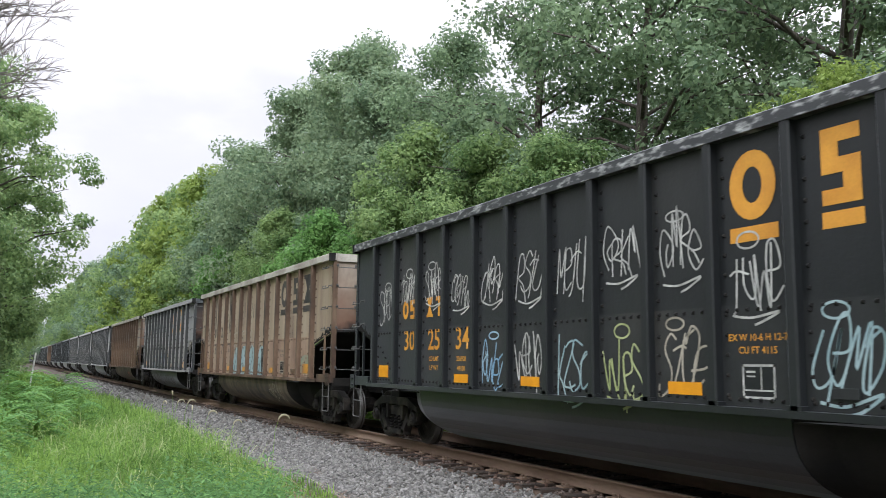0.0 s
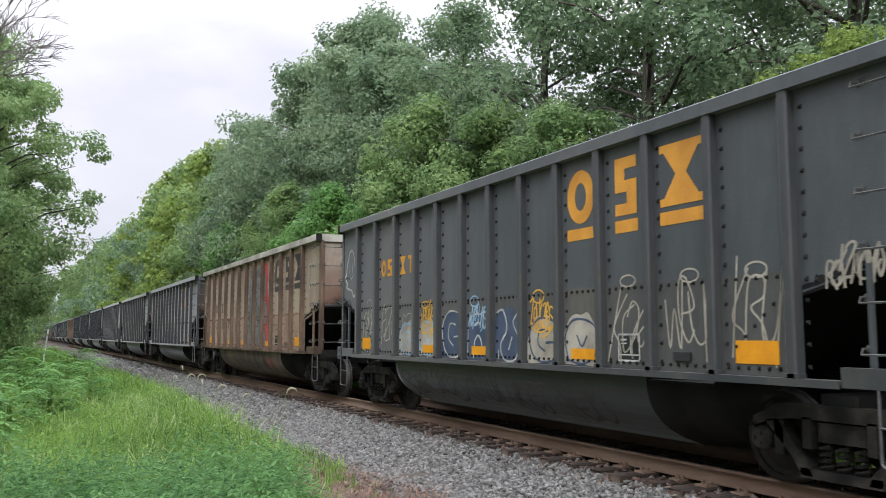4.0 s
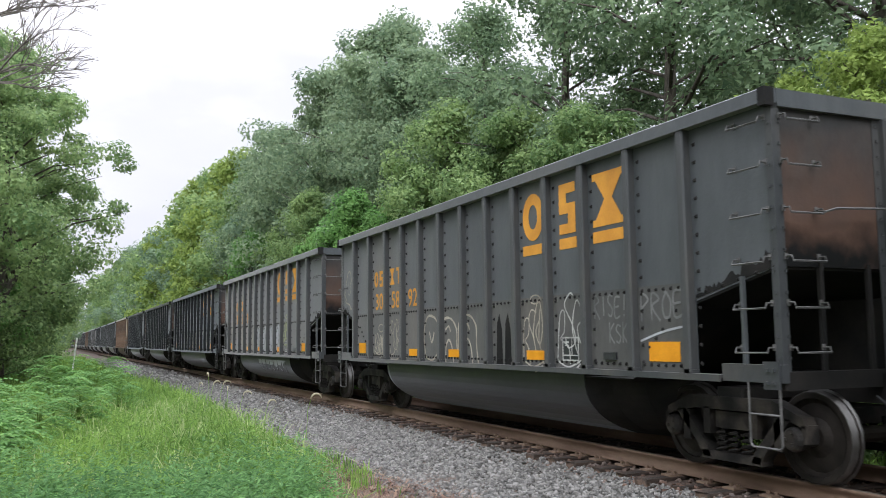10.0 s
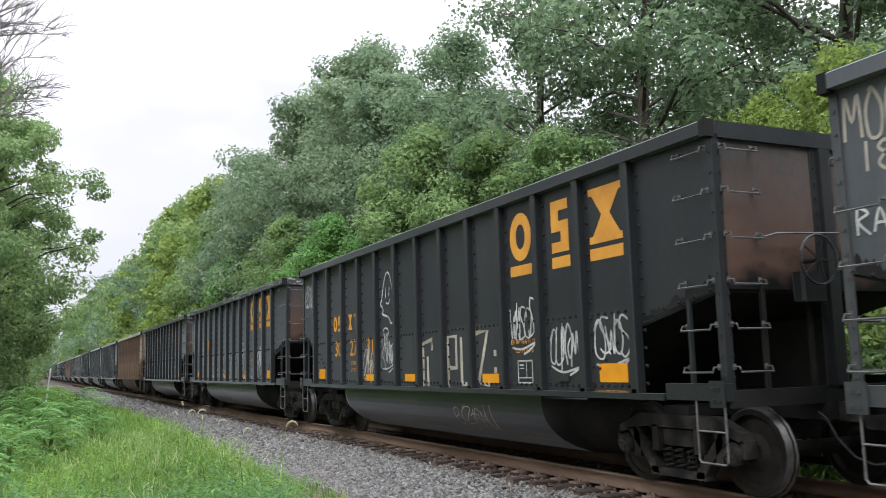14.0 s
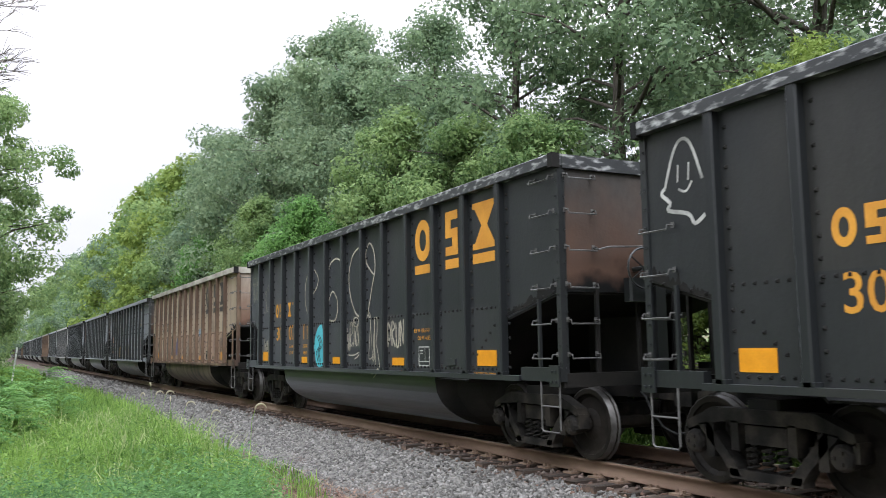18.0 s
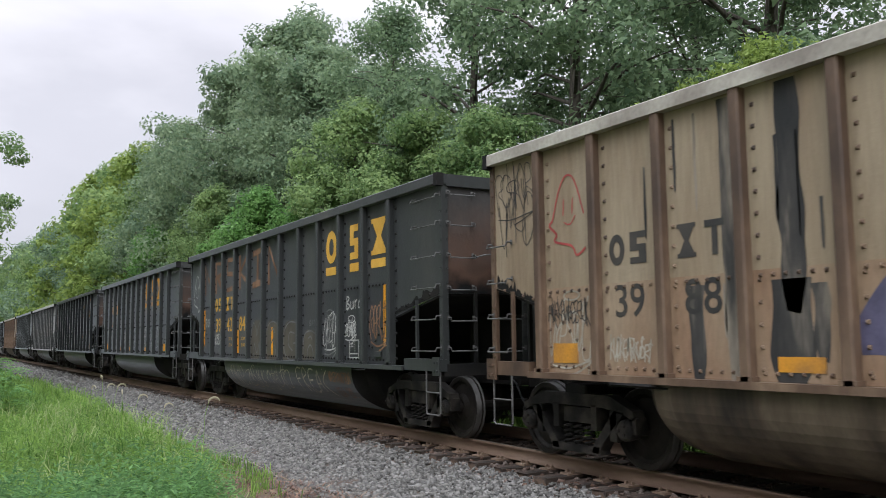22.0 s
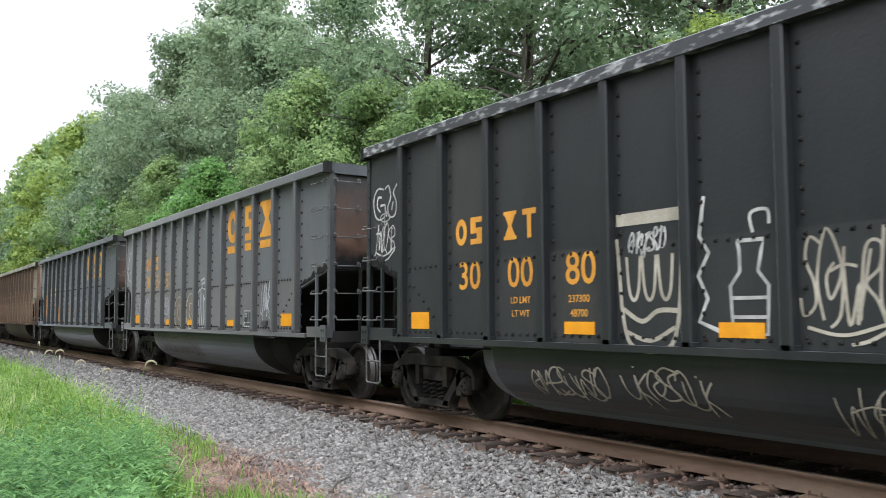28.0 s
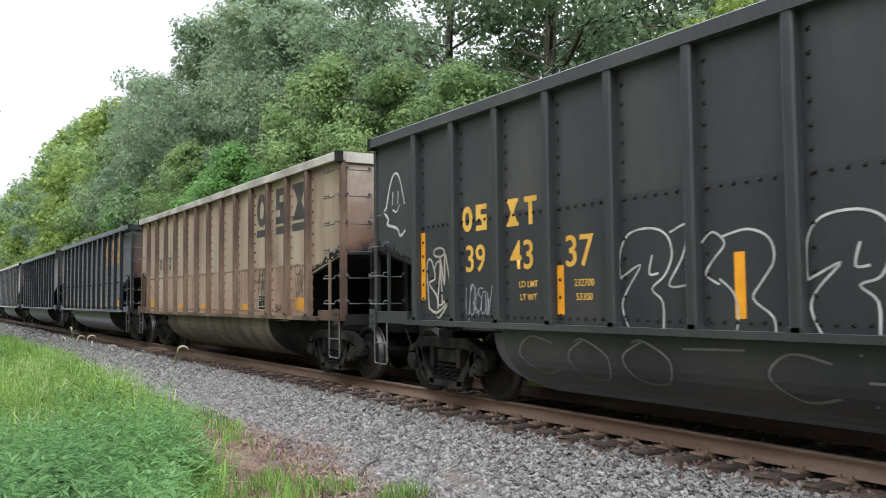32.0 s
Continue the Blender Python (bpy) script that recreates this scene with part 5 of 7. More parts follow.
p = field_points(3400, (-2.5, 3.3), (2.2, 9.5), 51, lambda x, y, u: (x < tall_edge(y) - 0.15) & clear_of_eye(x, y))
tagged(new("weeds", weed_mesh("weeds", p, 0.98, 0.105, 44, L_WEED, 52)), label="bushy bluish green weeds on the verge", category="weeds", kind="stuff")
p = field_points(1900, (-4, 4.3), (9.5, 26), 53, lambda x, y, u: x < tall_edge(y) - 0.2)
tagged(new("weeds", weed_mesh("weeds", p, 0.76, 0.13, 24, L_GRASS, 54)), label="leafy yellowish green weeds on the verge", category="weeds", kind="stuff")


def foxtail(x, y, h, turn):
    """A grass stalk with a bristly seed head that hangs over."""
    t = new("foxtail_grass")
    tagged(t, "tall grass stalk with a drooping pale seed head", "grass stalk", "foxtail stalks on the verge")
    g = Geo()
    g.tube([(0, 0, 0), (0.02, 0, h * 0.5), (0.05, 0, h * 0.93), (0.08, 0, h)], [0.004, 0.0035, 0.003, 0.003], 4)
    part("stalk", g.mesh("stalk", L_GRASS), t)
    g = Geo()
    arc = [(0.08 + 0.055 * (1 - math.cos(a)), 0, h + 0.055 * math.sin(a)) for a in [i * 0.36 for i in range(9)]]
    g.tube(arc, [0.004, 0.008, 0.010, 0.011, 0.011, 0.010, 0.009, 0.007, 0.003], 6)
    part("seed_head", g.mesh("seed_head", L_SEED), t)
    t.matrix_basis = pose(x, y, ground_z(x) - 0.02, 0, 0, turn)


for x, y, h, turn in ((2.74, 8.5, 1.53, -10), (2.5, 12.0, 1.53, 0), (2.46, 12.5, 1.51, 15), (2.3, 12.5, 1.5, -70), (2.55, 11.5, 1.47, 80), (2.57, 11.0, 1.44, -20), (2.5, 12.6, 1.62, 95), (2.75, 10.4, 1.36, 10)):
    foxtail(x, y, h, turn)


# ---- feathery shrubs on the verge ----
def frond_shrub(seed, h, fronds, mat):
    """Arching stalks, each with pairs of long leaflets."""
    r = random.Random(seed)
    g, s = Geo(), Geo()
    for k in range(fronds):
        a = k * 2.4 + r.uniform(-0.3, 0.3)
        z0 = h * r.uniform(0.15, 1.0)
        L = r.uniform(0.5, 0.8)
        o = Vector((0.05 * math.cos(a), 0.05 * math.sin(a), z0))
        s.tube([(0, 0, z0 * 0.4), tuple(o)], [0.006, 0.004], 4, False)
        d, w = Vector((math.cos(a), math.sin(a), 0)), Vector((-math.sin(a), math.cos(a), 0))
        for j in range(1, 9):
            t = j / 8
            c = o + d * (L * t) + Vector((0, 0, 0.22 * math.sin(2.2 * t) - 0.18 * t * t))
            for q in (-1, 1):
                e = c + w * (q * 0.17 * (1.1 - 0.6 * t)) + d * 0.05 - Vector((0, 0, 0.04))
                m = (c + e) / 2 + d * 0.04
                m2 = (c + e) / 2 - d * 0.032
                g.add([c, m, e, m2], [(0, 1, 2, 3)])
    return g.mesh("foliage", mat), s.mesh("stalk", L_GRASS)


FROND = [frond_shrub(i, 1.45, 64, L_BRIGHT) for i in range(3)]
frond_first = []
for i, (x, y, k) in enumerate(((-0.5, 10.6, 0.9), (-0.8, 11.4, 1.0), (-1.1, 12.4, 1.1), (-0.2, 12.2, 0.95), (-0.6, 13.0, 1.1), (-0.2, 13.6, 1.0), (-0.5, 15, 1.1), (0.3, 16.4, 1.05), (-0.2, 17.6, 1.2), (1.0, 19.5, 1.1), (-0.8, 19, 1.3), (0.6, 22, 1.2), (2.0, 23, 1.0), (-1.8, 16, 1.2),
                               (1.6, 26, 1.2), (0.4, 28, 1.3), (-1.6, 24, 1.4), (2.4, 31, 1.2), (-2.6, 13, 1.2), (-1.2, 11.8, 1.0), (0.9, 34, 1.5), (2.4, 38, 1.4))):
    if i < 3:
        t = new("verge_shrub")
        tagged(t, "bright green feathery shrub in the verge grass", "shrub", "shrubs on the verge")
        part("foliage", FROND[i][0], t)
        part("stalk", FROND[i][1], t)
        t.matrix_basis = pose(x, y, ground_z(x) - 0.05, 0, 0, i * 70)
        frond_first.append(t)
    else:
        t = copy_thing(frond_first[i % 3], pose(x, y, ground_z(x) - 0.05, 0, 0, i * 67))
    t.scale = (0.8 * k, 0.8 * k, 0.74 * k)
for i, (x, y, k) in enumerate(((-2.6, 27, 1.0), (-3.2, 33, 1.2), (-1.6, 40, 1.1), (-2.4, 47, 1.3), (-1.2, 54, 1.2), (-3.4, 21, 1.1), (-4.6, 15, 1.0), (-1.4, 64, 1.4), (-1.0, 74, 1.5), (-0.6, 86, 1.6),
                               (11.8, 18, 0.9), (11.9, 24, 1.0), (11.7, 37, 1.1), (11.9, 43, 1.2), (11.7, 50, 1.2), (11.9, 58, 1.3), (11.8, 67, 1.4), (11.8, 77, 1.5), (11.8, 10, 0.8), (11.7, 4, 0.8),
                               (12.6, 7.4, 1.25), (12.8, 5.3, 1.15), (13.6, 9.0, 1.3), (14.2, 6.4, 1.5), (15.4, 8.6, 1.6), (13.3, 2.8, 1.2), (12.9, 13.6, 1.2), (13.4, 16.4, 1.3), (15.0, 11.4, 1.5))):
    m = pose(x, y, ground_z(x) - 0.05, 0, 0, i * 51)
    if i == 0:
        first_shrub = plant_tree(TREE["shrub"], m, TREE_LABEL["shrub"])
        tagged(first_shrub, category="shrub", group="shrubs at the wood's edge")
        first_shrub.name = "shrub"
        t = first_shrub
    else:
        t = copy_thing(first_shrub, m)
    t.scale = (k, k, k)


# ---- dead branches over the verge ----
def dead_branch(seed, start, ends):
    r = random.Random(seed)
    g = Geo()

    def grow(p, d, L, rad, depth):
        q = p + d * L
        m = p + d * (L * 0.5) + Vector((r.uniform(-1, 1), r.uniform(-1, 1), r.uniform(-0.4, 1))) * (L * 0.08)
        g.tube([p, m, q], [rad, rad * 0.8, rad * 0.6], 4, False)
        if depth:
            for k in range(3 + depth % 2):
                e = (d + Vector((r.uniform(-0.7, 0.7), r.uniform(-0.7, 0.7), r.uniform(-0.35, 0.6)))).normalized()
                grow(p + d * (L * r.uniform(0.45, 1.0)), e, L * r.uniform(0.5, 0.75), max(0.006, rad * 0.6), depth - 1)
    for e in ends:
        d = Vector(e) - Vector(start)
        grow(Vector(start), d.normalized(), d.length * 0.6, 0.035, 4)
    return g.mesh("bare_branch", M_DEADWOOD)


dead = new("dead_tree")
tagged(dead, "bare grey dead tree reaching over the verge", "tree", "trees along the line")
g = Geo()
g.tube([(-4.6, 20, -0.6), (-4.4, 20, 3), (-3.2, 19.6, 5.6), (-1.9, 19.4, 6.6), (-1.7, 19.2, 7.7)], [0.16, 0.13, 0.09, 0.06, 0.045], 8)
part("trunk", g.mesh("trunk", M_DEADWOOD, True), dead)
part("bare_branch", dead_branch(5, (-1.7, 19.2, 7.7), ((0.5, 18.4, 8.3), (0.3, 18.6, 9.1), (-0.3, 19, 9.6))), dead)
part("bare_branch", dead_branch(6, (-1.9, 19.4, 6.6), ((0.9, 18.6, 7.3), (0.5, 18.8, 6.8))), dead)

# ---- marker post, parked vehicle and a stick on the dirt ----
post = new("marker_post", Geo().prism([(-0.05, -0.05), (0.05, -0.05), (0.05, 0.05), (-0.05, 0.05)], 'z', -0.7, 1.86).mesh("marker_post", M_POST))
post.matrix_basis = pose(1.72, 60, 0, 0, 6, 0)
tagged(post, "slim white marker post beside the track", "post")

veh = new("parked_vehicle")
tagged(veh, "white parked vehicle beyond the verge grass", "vehicle")
part("body", Geo().prism([(-2.2, 0.35), (2.2, 0.35), (2.25, 0.8), (1.2, 0.98), (0.7, 1.5), (-1.5, 1.5), (-2.2, 0.95)], 'y', -0.88, 0.88).mesh("body", M_CARPAINT), veh)
part("window", Geo().prism([(1.02, 1.0), (0.62, 1.42), (-1.4, 1.42), (-1.9, 1.0)], 'y', -0.89, 0.89).mesh("window", M_GLASS), veh)
for x in (-1.4, 1.4):
    for y in (-0.8, 0.8):
        wg = Geo()
        k = 16
        wg.prism([(x + 0.33 * math.cos(6.283 * i / k), 0.33 + 0.33 * math.sin(6.283 * i / k)) for i in range(k)], 'y', y - 0.1, y + 0.1)
        part("wheel", wg.mesh("wheel", M_RUBBER), veh)
veh.matrix_basis = pose(-1.0, 95, ground_z(-1.0), 0, 0, -78)
veh.scale = (1.2, 1.2, 1.25)

stick = new("stick", Geo().tube([(0, 0, 0.02), (0.4, 0.08, 0.05), (0.75, 0.06, 0.06), (1.08, 0.14, 0.05)], [0.02, 0.018, 0.014, 0.008], 5).mesh("stick", M_BARK))
stick.matrix_basis = pose(4.9, 8.72, -0.60, 0, 0, 42)
tagged(stick, "dark broken stick lying on the dirt", "stick")


# ---- the coal train ----
KINDS = ["chip", "tan", "grey", "tan", "grey", "grey", "grey", "black", "chip", "chip", "tan", "stripe", "dark", "chip", "grey", "stripe", "tan",
         "black", "black", "grey", "black", "black", "tan", "black", "grey", "black", "black", "tan", "black", "grey", "black"]
cars, first = [], {}
for i, kind in enumerate(KINDS):
    near = i <= 17
    if (kind, near) not in first:
        first[kind, near] = build_car(kind, near)
        cars.append(first[kind, near])
    else:
        cars.append(copy_thing(first[kind, near], Matrix()))


# ---- markings and spray paint on the cars' sides ----
def bay(j):
    """The middle of a panel, counted from the far end; -1 and 12 are the end panels."""
    if j < 0:
        return (RIBS[-1] + FAR) / 2
    if j > 11:
        return (RIBS[0] + NEAR) / 2
    n = len(RIBS)
    return (RIBS[max(0, n - 1 - j)] + RIBS[max(0, n - 2 - j)]) / 2


def bay_width(j):
    """The way between the ribs beside a panel."""
    n = len(RIBS)
    return RIBS[max(1, n - 1 - j)] - RIBS[max(0, n - 2 - j)]


def smooth(pts, k=4):
    """A soft line through the points."""
    if len(pts) < 3:
        return pts
    p = [pts[0]] + list(pts) + [pts[-1]]
    out = []
    for i in range(1, len(p) - 2):
        for s in range(k):
            t = s / k
            out.append(tuple(0.5 * (2 * p[i][c] + (p[i + 1][c] - p[i - 1][c]) * t + (2 * p[i - 1][c] - 5 * p[i][c] + 4 * p[i + 1][c] - p[i + 2][c]) * t * t
                                    + (3 * p[i][c] - p[i - 1][c] - 3 * p[i + 1][c] + p[i + 2][c]) * t ** 3) for c in (0, 1)))
    out.append(tuple(p[-2]))
    return out


def ribbon(g, pts, w, lift, tub=False, r=None):
    """A painted line of width w along points (y, z) on the panel or round the tub."""
    n = len(pts)
    vs = []
    for i, (y, z) in enumerate(pts):
        a, b = pts[max(0, i - 1)], pts[min(n - 1, i + 1)]
        dy, dz = b[0] - a[0], b[1] - a[1]
        q = math.hypot(dy, dz) or 1.0
        h = w * 0.5 * (1.0 if r is None else r.uniform(0.75, 1.2))
        for s in (-1, 1):
            yy, zz = y - s * dz / q * h, z + s * dy / q * h
            vs.append((-(tub_x(zz) + lift) if tub else -PANEL - lift, yy, zz))
    g.add(vs, [(2 * i, 2 * i + 1, 2 * i + 3, 2 * i + 2) for i in range(n - 1)])


def put(car, name, g, mat, label=""):
    return part(name, g.mesh(name, mat), car, label)



# strokes of hand-sprayed tags in a unit square, peaks, loops and hooks
STROKES = [
    [[(0.0, 0.0), (0.22, 1.0), (0.42, 0.35), (0.62, 1.08), (0.85, -0.05)]],
    [[(0.1, -0.05), (0.16, 0.9), (0.6, 1.0), (0.72, 0.65), (0.2, 0.48), (0.75, 0.25), (0.98, -0.1)]],
    [[(0.85, 0.92), (0.4, 1.02), (0.15, 0.75), (0.7, 0.42), (0.75, 0.08), (0.2, -0.04), (-0.05, 0.15)]],
    [[(0.5, 0.95), (0.1, 0.7), (0.15, 0.15), (0.55, 0.0), (0.9, 0.35), (0.8, 0.85), (0.4, 0.98), (0.2, 0.7)]],
    [[(0.22, 1.18), (0.12, -0.12)], [(0.8, 1.0), (0.2, 0.45), (0.6, 0.2), (0.95, -0.2)]],
    [[(0.0, 0.85), (0.5, 1.0), (0.82, 0.9), (0.15, 0.1), (0.5, 0.0), (0.98, 0.08)]],
    [[(0.0, 0.9), (0.25, 0.0), (0.5, 0.7), (0.7, 0.0), (1.02, 1.15)]],
    [[(0.1, 0.45), (0.8, 0.55), (0.7, 0.95), (0.25, 0.9), (0.06, 0.4), (0.4, 0.0), (0.92, 0.2)]],
    [[(0.55, 1.15), (0.45, 0.1), (0.15, -0.12)], [(0.0, 0.75), (0.5, 0.88), (1.0, 0.82)]],
    [[(0.15, 1.0), (0.1, 0.3), (0.4, 0.0), (0.75, 0.2), (0.85, 1.05), (0.8, -0.25)]],
    [[(0.3, 0.0), (0.05, 0.5), (0.45, 1.1), (0.9, 0.6), (0.6, 0.2), (0.3, 0.5), (0.6, 0.7)]],
]


def scrawl(car, yc, zc, w, h, seed, mat, sw=0.035, n=7, tub=False, under=True):
    """A hand-sprayed tag: tall crossing strokes run together, with a tail or a line under them."""
    r = random.Random(seed)
    g = Geo()
    m = max(3, min(12, round(w / (h * (0.62 if tub else 0.28)) + 0.4))) + (n > 8)
    cell = w / (m - 0.35)
    slant, arch, lift = r.uniform(-0.12, 0.22), r.uniform(-0.1, 0.22), 0.006
    last = -1
    for k in range(m):
        j = r.randrange(len(STROKES))
        j = (j + 1) % len(STROKES) if j == last else j
        last = j
        y0 = yc + w / 2 - k * cell * 0.86
        tall, low = r.uniform(0.78, 1.15), r.uniform(-0.1, 0.12) + arch * math.sin(math.pi * (k + 0.5) / m)
        wide = cell * r.uniform(1.15, 1.6)
        for line in STROKES[j]:
            pts = [(y0 - wide * (a + r.uniform(-0.14, 0.14)) - slant * h * (b - 0.5), zc + h * (low - 0.5 + b * tall * 0.92 + r.uniform(-0.04, 0.04))) for a, b in line]
            ribbon(g, smooth(pts, 6), sw * 0.62, lift, tub)
            lift += 0.0002
    left = yc + w / 2
    if under and not tub and r.random() < 0.65:
        z = zc - h * 0.66
        ribbon(g, smooth([(left - w * 0.05, z + r.uniform(-0.02, 0.06)), (left - w * 0.45, z - 0.02), (left - w * 0.98, z + r.uniform(0.02, 0.1)), (left - w * 0.7, z - 0.05), (left - w * 0.5, z - 0.09)], 6), sw * 0.7, lift, tub)
    if under and not tub and r.random() < 0.5:
        q, e = left - w * r.uniform(0.3, 0.7), 0.05 + 0.04 * r.random()
        ribbon(g, smooth([(q + 0.1 * math.cos(t) * 1.4, zc + h * 0.66 + e * math.sin(t)) for t in [0.7 * i for i in range(10)]], 3), sw * 0.6, lift + 0.0003, tub)
    return put(car, "spray_tag", g, mat)


# letters of words that can be read, as strokes in a unit square
HAND = {
    "A": [[(0, 0), (0.5, 1), (1, 0)], [(0.2, 0.38), (0.8, 0.38)]], "B": [[(0.05, 0), (0.1, 1), (0.8, 0.85), (0.15, 0.55), (0.95, 0.3), (0.05, 0)]],
    "C": [[(0.95, 0.85), (0.4, 1), (0.05, 0.5), (0.4, 0), (0.95, 0.15)]], "D": [[(0.05, 0), (0.1, 1), (0.95, 0.6), (0.05, 0)]], "E": [[(1, 1), (0.1, 0.95), (0.08, 0.0), (1, 0.05)], [(0.1, 0.5), (0.8, 0.55)]],
    "F": [[(1, 1), (0.1, 0.95), (0.05, -0.05)], [(0.1, 0.5), (0.75, 0.55)]], "G": [[(0.95, 0.85), (0.4, 1), (0.05, 0.5), (0.4, 0), (0.95, 0.2), (0.9, 0.5), (0.55, 0.48)]],
    "H": [[(0.05, 1.05), (0.1, 0)], [(0.9, 1), (0.95, -0.05)], [(0.1, 0.5), (0.92, 0.55)]], "I": [[(0.5, 1), (0.5, 0)]], "J": [[(0.2, 1), (1, 1)], [(0.65, 1), (0.62, 0.1), (0.3, 0), (0.05, 0.25)]], "K": [[(0.1, 1.05), (0.1, -0.05)], [(0.95, 1), (0.12, 0.45), (1, -0.1)]],
    "M": [[(0, 0), (0.1, 1), (0.5, 0.4), (0.9, 1), (1, 0)]], "8": [[(0.5, 0.55), (0.1, 0.8), (0.5, 1), (0.9, 0.8), (0.5, 0.55), (0.05, 0.25), (0.5, 0), (0.95, 0.25), (0.5, 0.55)]],
    "N": [[(0.05, -0.05), (0.1, 1), (0.9, 0.05), (0.95, 1.05)]], "O": [[(0.5, 1), (0.05, 0.6), (0.2, 0.05), (0.8, 0.05), (0.95, 0.6), (0.5, 1), (0.3, 0.95)]],
    "P": [[(0.1, -0.1), (0.1, 1), (0.9, 0.8), (0.15, 0.45)]], "R": [[(0.05, -0.05), (0.1, 1), (0.9, 0.78), (0.12, 0.5), (1, -0.08)]],
    "S": [[(0.95, 0.9), (0.4, 1), (0.1, 0.72), (0.85, 0.35), (0.6, 0.02), (0.02, 0.12)]], "T": [[(0, 0.95), (1, 1)], [(0.5, 1), (0.5, -0.05)]], "U": [[(0.05, 1), (0.15, 0.1), (0.8, 0.08), (0.95, 1)]],
    "W": [[(0, 1), (0.25, 0), (0.5, 0.7), (0.75, 0), (1, 1.05)]], "Y": [[(0, 1), (0.5, 0.5)], [(1, 1.05), (0.35, -0.15)]], "Z": [[(0, 0.95), (0.95, 1), (0.05, 0.02), (1, 0.05)]],
    "u": [[(0.05, 0.6), (0.15, 0.05), (0.75, 0.08), (0.9, 0.6), (0.95, 0)]], "r": [[(0.2, 0.6), (0.2, 0)], [(0.2, 0.4), (0.8, 0.6)]],
    "d": [[(0.85, 0.5), (0.2, 0.5), (0.1, 0.1), (0.85, 0.08)], [(0.9, 1.1), (0.88, 0)]], "!": [[(0.55, 1.05), (0.45, 0.3)], [(0.45, 0.1), (0.43, 0.0)]],
    "1": [[(0.5, 1), (0.5, 0)]], "6": [[(0.8, 1), (0.25, 0.6), (0.1, 0.2), (0.5, 0), (0.85, 0.25), (0.5, 0.5), (0.15, 0.35)]], "2": [[(0.05, 0.8), (0.5, 1), (0.9, 0.7), (0.05, 0.03), (1, 0.05)]], "0": [[(0.5, 1), (0.1, 0.6), (0.3, 0.03), (0.8, 0.2), (0.85, 0.8), (0.5, 1)]],
}


def hand(car, text, y0, y1, z0, z1, mat, sw=0.03, tub=False, seed=0, square=False):
    """A sprayed word from y0 (far) to y1 (near)."""
    r = random.Random(seed)
    g, n, lift = Geo(), len(text), 0.006
    cell = (y0 - y1) / n
    for k, c in enumerate(text):
        dz, tall = r.uniform(-0.05, 0.05), r.uniform(0.92, 1.05)
        for line in HAND.get(c, []):
            pts = [(y0 - cell * (k + 0.09 + 0.8 * a + r.uniform(-0.02, 0.02)), z0 + (z1 - z0) * (b * tall + dz)) for a, b in line]
            ribbon(g, pts if square or len(pts) < 3 else smooth(pts, 5), sw, lift, tub)
            lift += 0.0002
    return put(car, "spray_lettering", g, mat)


# rounded letter outlines: an outer line and the lines inside it
BUBBLES = [
    ([(0.0, 0.0), (0.04, 0.55), (0.1, 0.86), (0.35, 1.0), (0.7, 0.97), (0.94, 0.75), (0.93, 0.4), (1.0, 0.0)],
     [[(0.28, 0.0), (0.33, 0.35), (0.5, 0.52), (0.66, 0.35), (0.72, 0.0)], [(0.33, 0.74), (0.52, 0.82), (0.62, 0.7)]]),
    ([(0.0, 0.02), (0.02, 0.7), (0.2, 0.98), (0.42, 0.82), (0.5, 0.62), (0.6, 0.85), (0.82, 1.0), (1.0, 0.7), (0.97, 0.0)],
     [[(0.27, 0.0), (0.28, 0.42), (0.5, 0.15), (0.7, 0.44), (0.73, 0.0)]]),
    ([(0.92, 0.95), (0.4, 1.0), (0.04, 0.7), (0.1, 0.22), (0.45, 0.0), (0.96, 0.08), (1.0, 0.42), (0.62, 0.44)],
     [[(0.72, 0.7), (0.42, 0.72), (0.34, 0.42), (0.6, 0.24)]]),
    ([(0.1, 0.08), (0.0, 0.6), (0.25, 1.0), (0.75, 0.95), (1.0, 0.6), (0.88, 0.2), (0.5, 0.0), (0.1, 0.08)],
     [[(0.36, 0.66), (0.5, 0.4), (0.66, 0.64)], [(0.5, 0.0), (0.48, -0.14)]]),
    ([(0.0, 0.92), (0.3, 1.0), (0.46, 0.62), (0.2, 0.3), (0.35, 0.0), (0.78, 0.02), (0.92, 0.4), (0.7, 0.75), (1.0, 1.0)],
     [[(0.52, 0.2), (0.66, 0.46)], [(0.1, 0.0), (0.12, 0.2)]]),
]


def outline_letters(car, y0, y1, z0, z1, n, seed, mat, sw=0.04, tub=False, order=None):
    """Large rounded letter outlines side by side, from y0 (far) to y1 (near)."""
    r = random.Random(seed)
    g = Geo()
    step = (y0 - y1) / n
    for i in range(n):
        outer, inner = BUBBLES[order[i]] if order else r.choice(BUBBLES)
        wide, low, high = r.uniform(0.9, 1.06), r.uniform(-0.03, 0.06), r.uniform(0.93, 1.04)
        sl = r.uniform(-0.08, 0.08)
        for k, line in enumerate([outer] + inner):
            pts = [(y0 - step * (i + 0.5 + (a - 0.5) * wide + sl * (b - 0.5)), z0 + (z1 - z0) * (low + b * (high - low))) for a, b in line]
            ribbon(g, smooth(pts, 4), sw, 0.006, tub, r)
    return put(car, "outline_graffiti", g, mat)


def strokes(car, lines, mat, sw=0.03):
    """Sprayed lines, each one on a panel: its number, then points as shares of its width and heights."""
    g = Geo()
    for k, (j, line) in enumerate(lines):
        w = bay_width(j)
        ribbon(g, smooth([(bay(j) + w * min(0.44, max(-0.44, 0.5 - a)), z) for a, z in line], 4), sw, 0.006 + 0.0002 * k)
    return put(car, "outline_graffiti", g, mat)


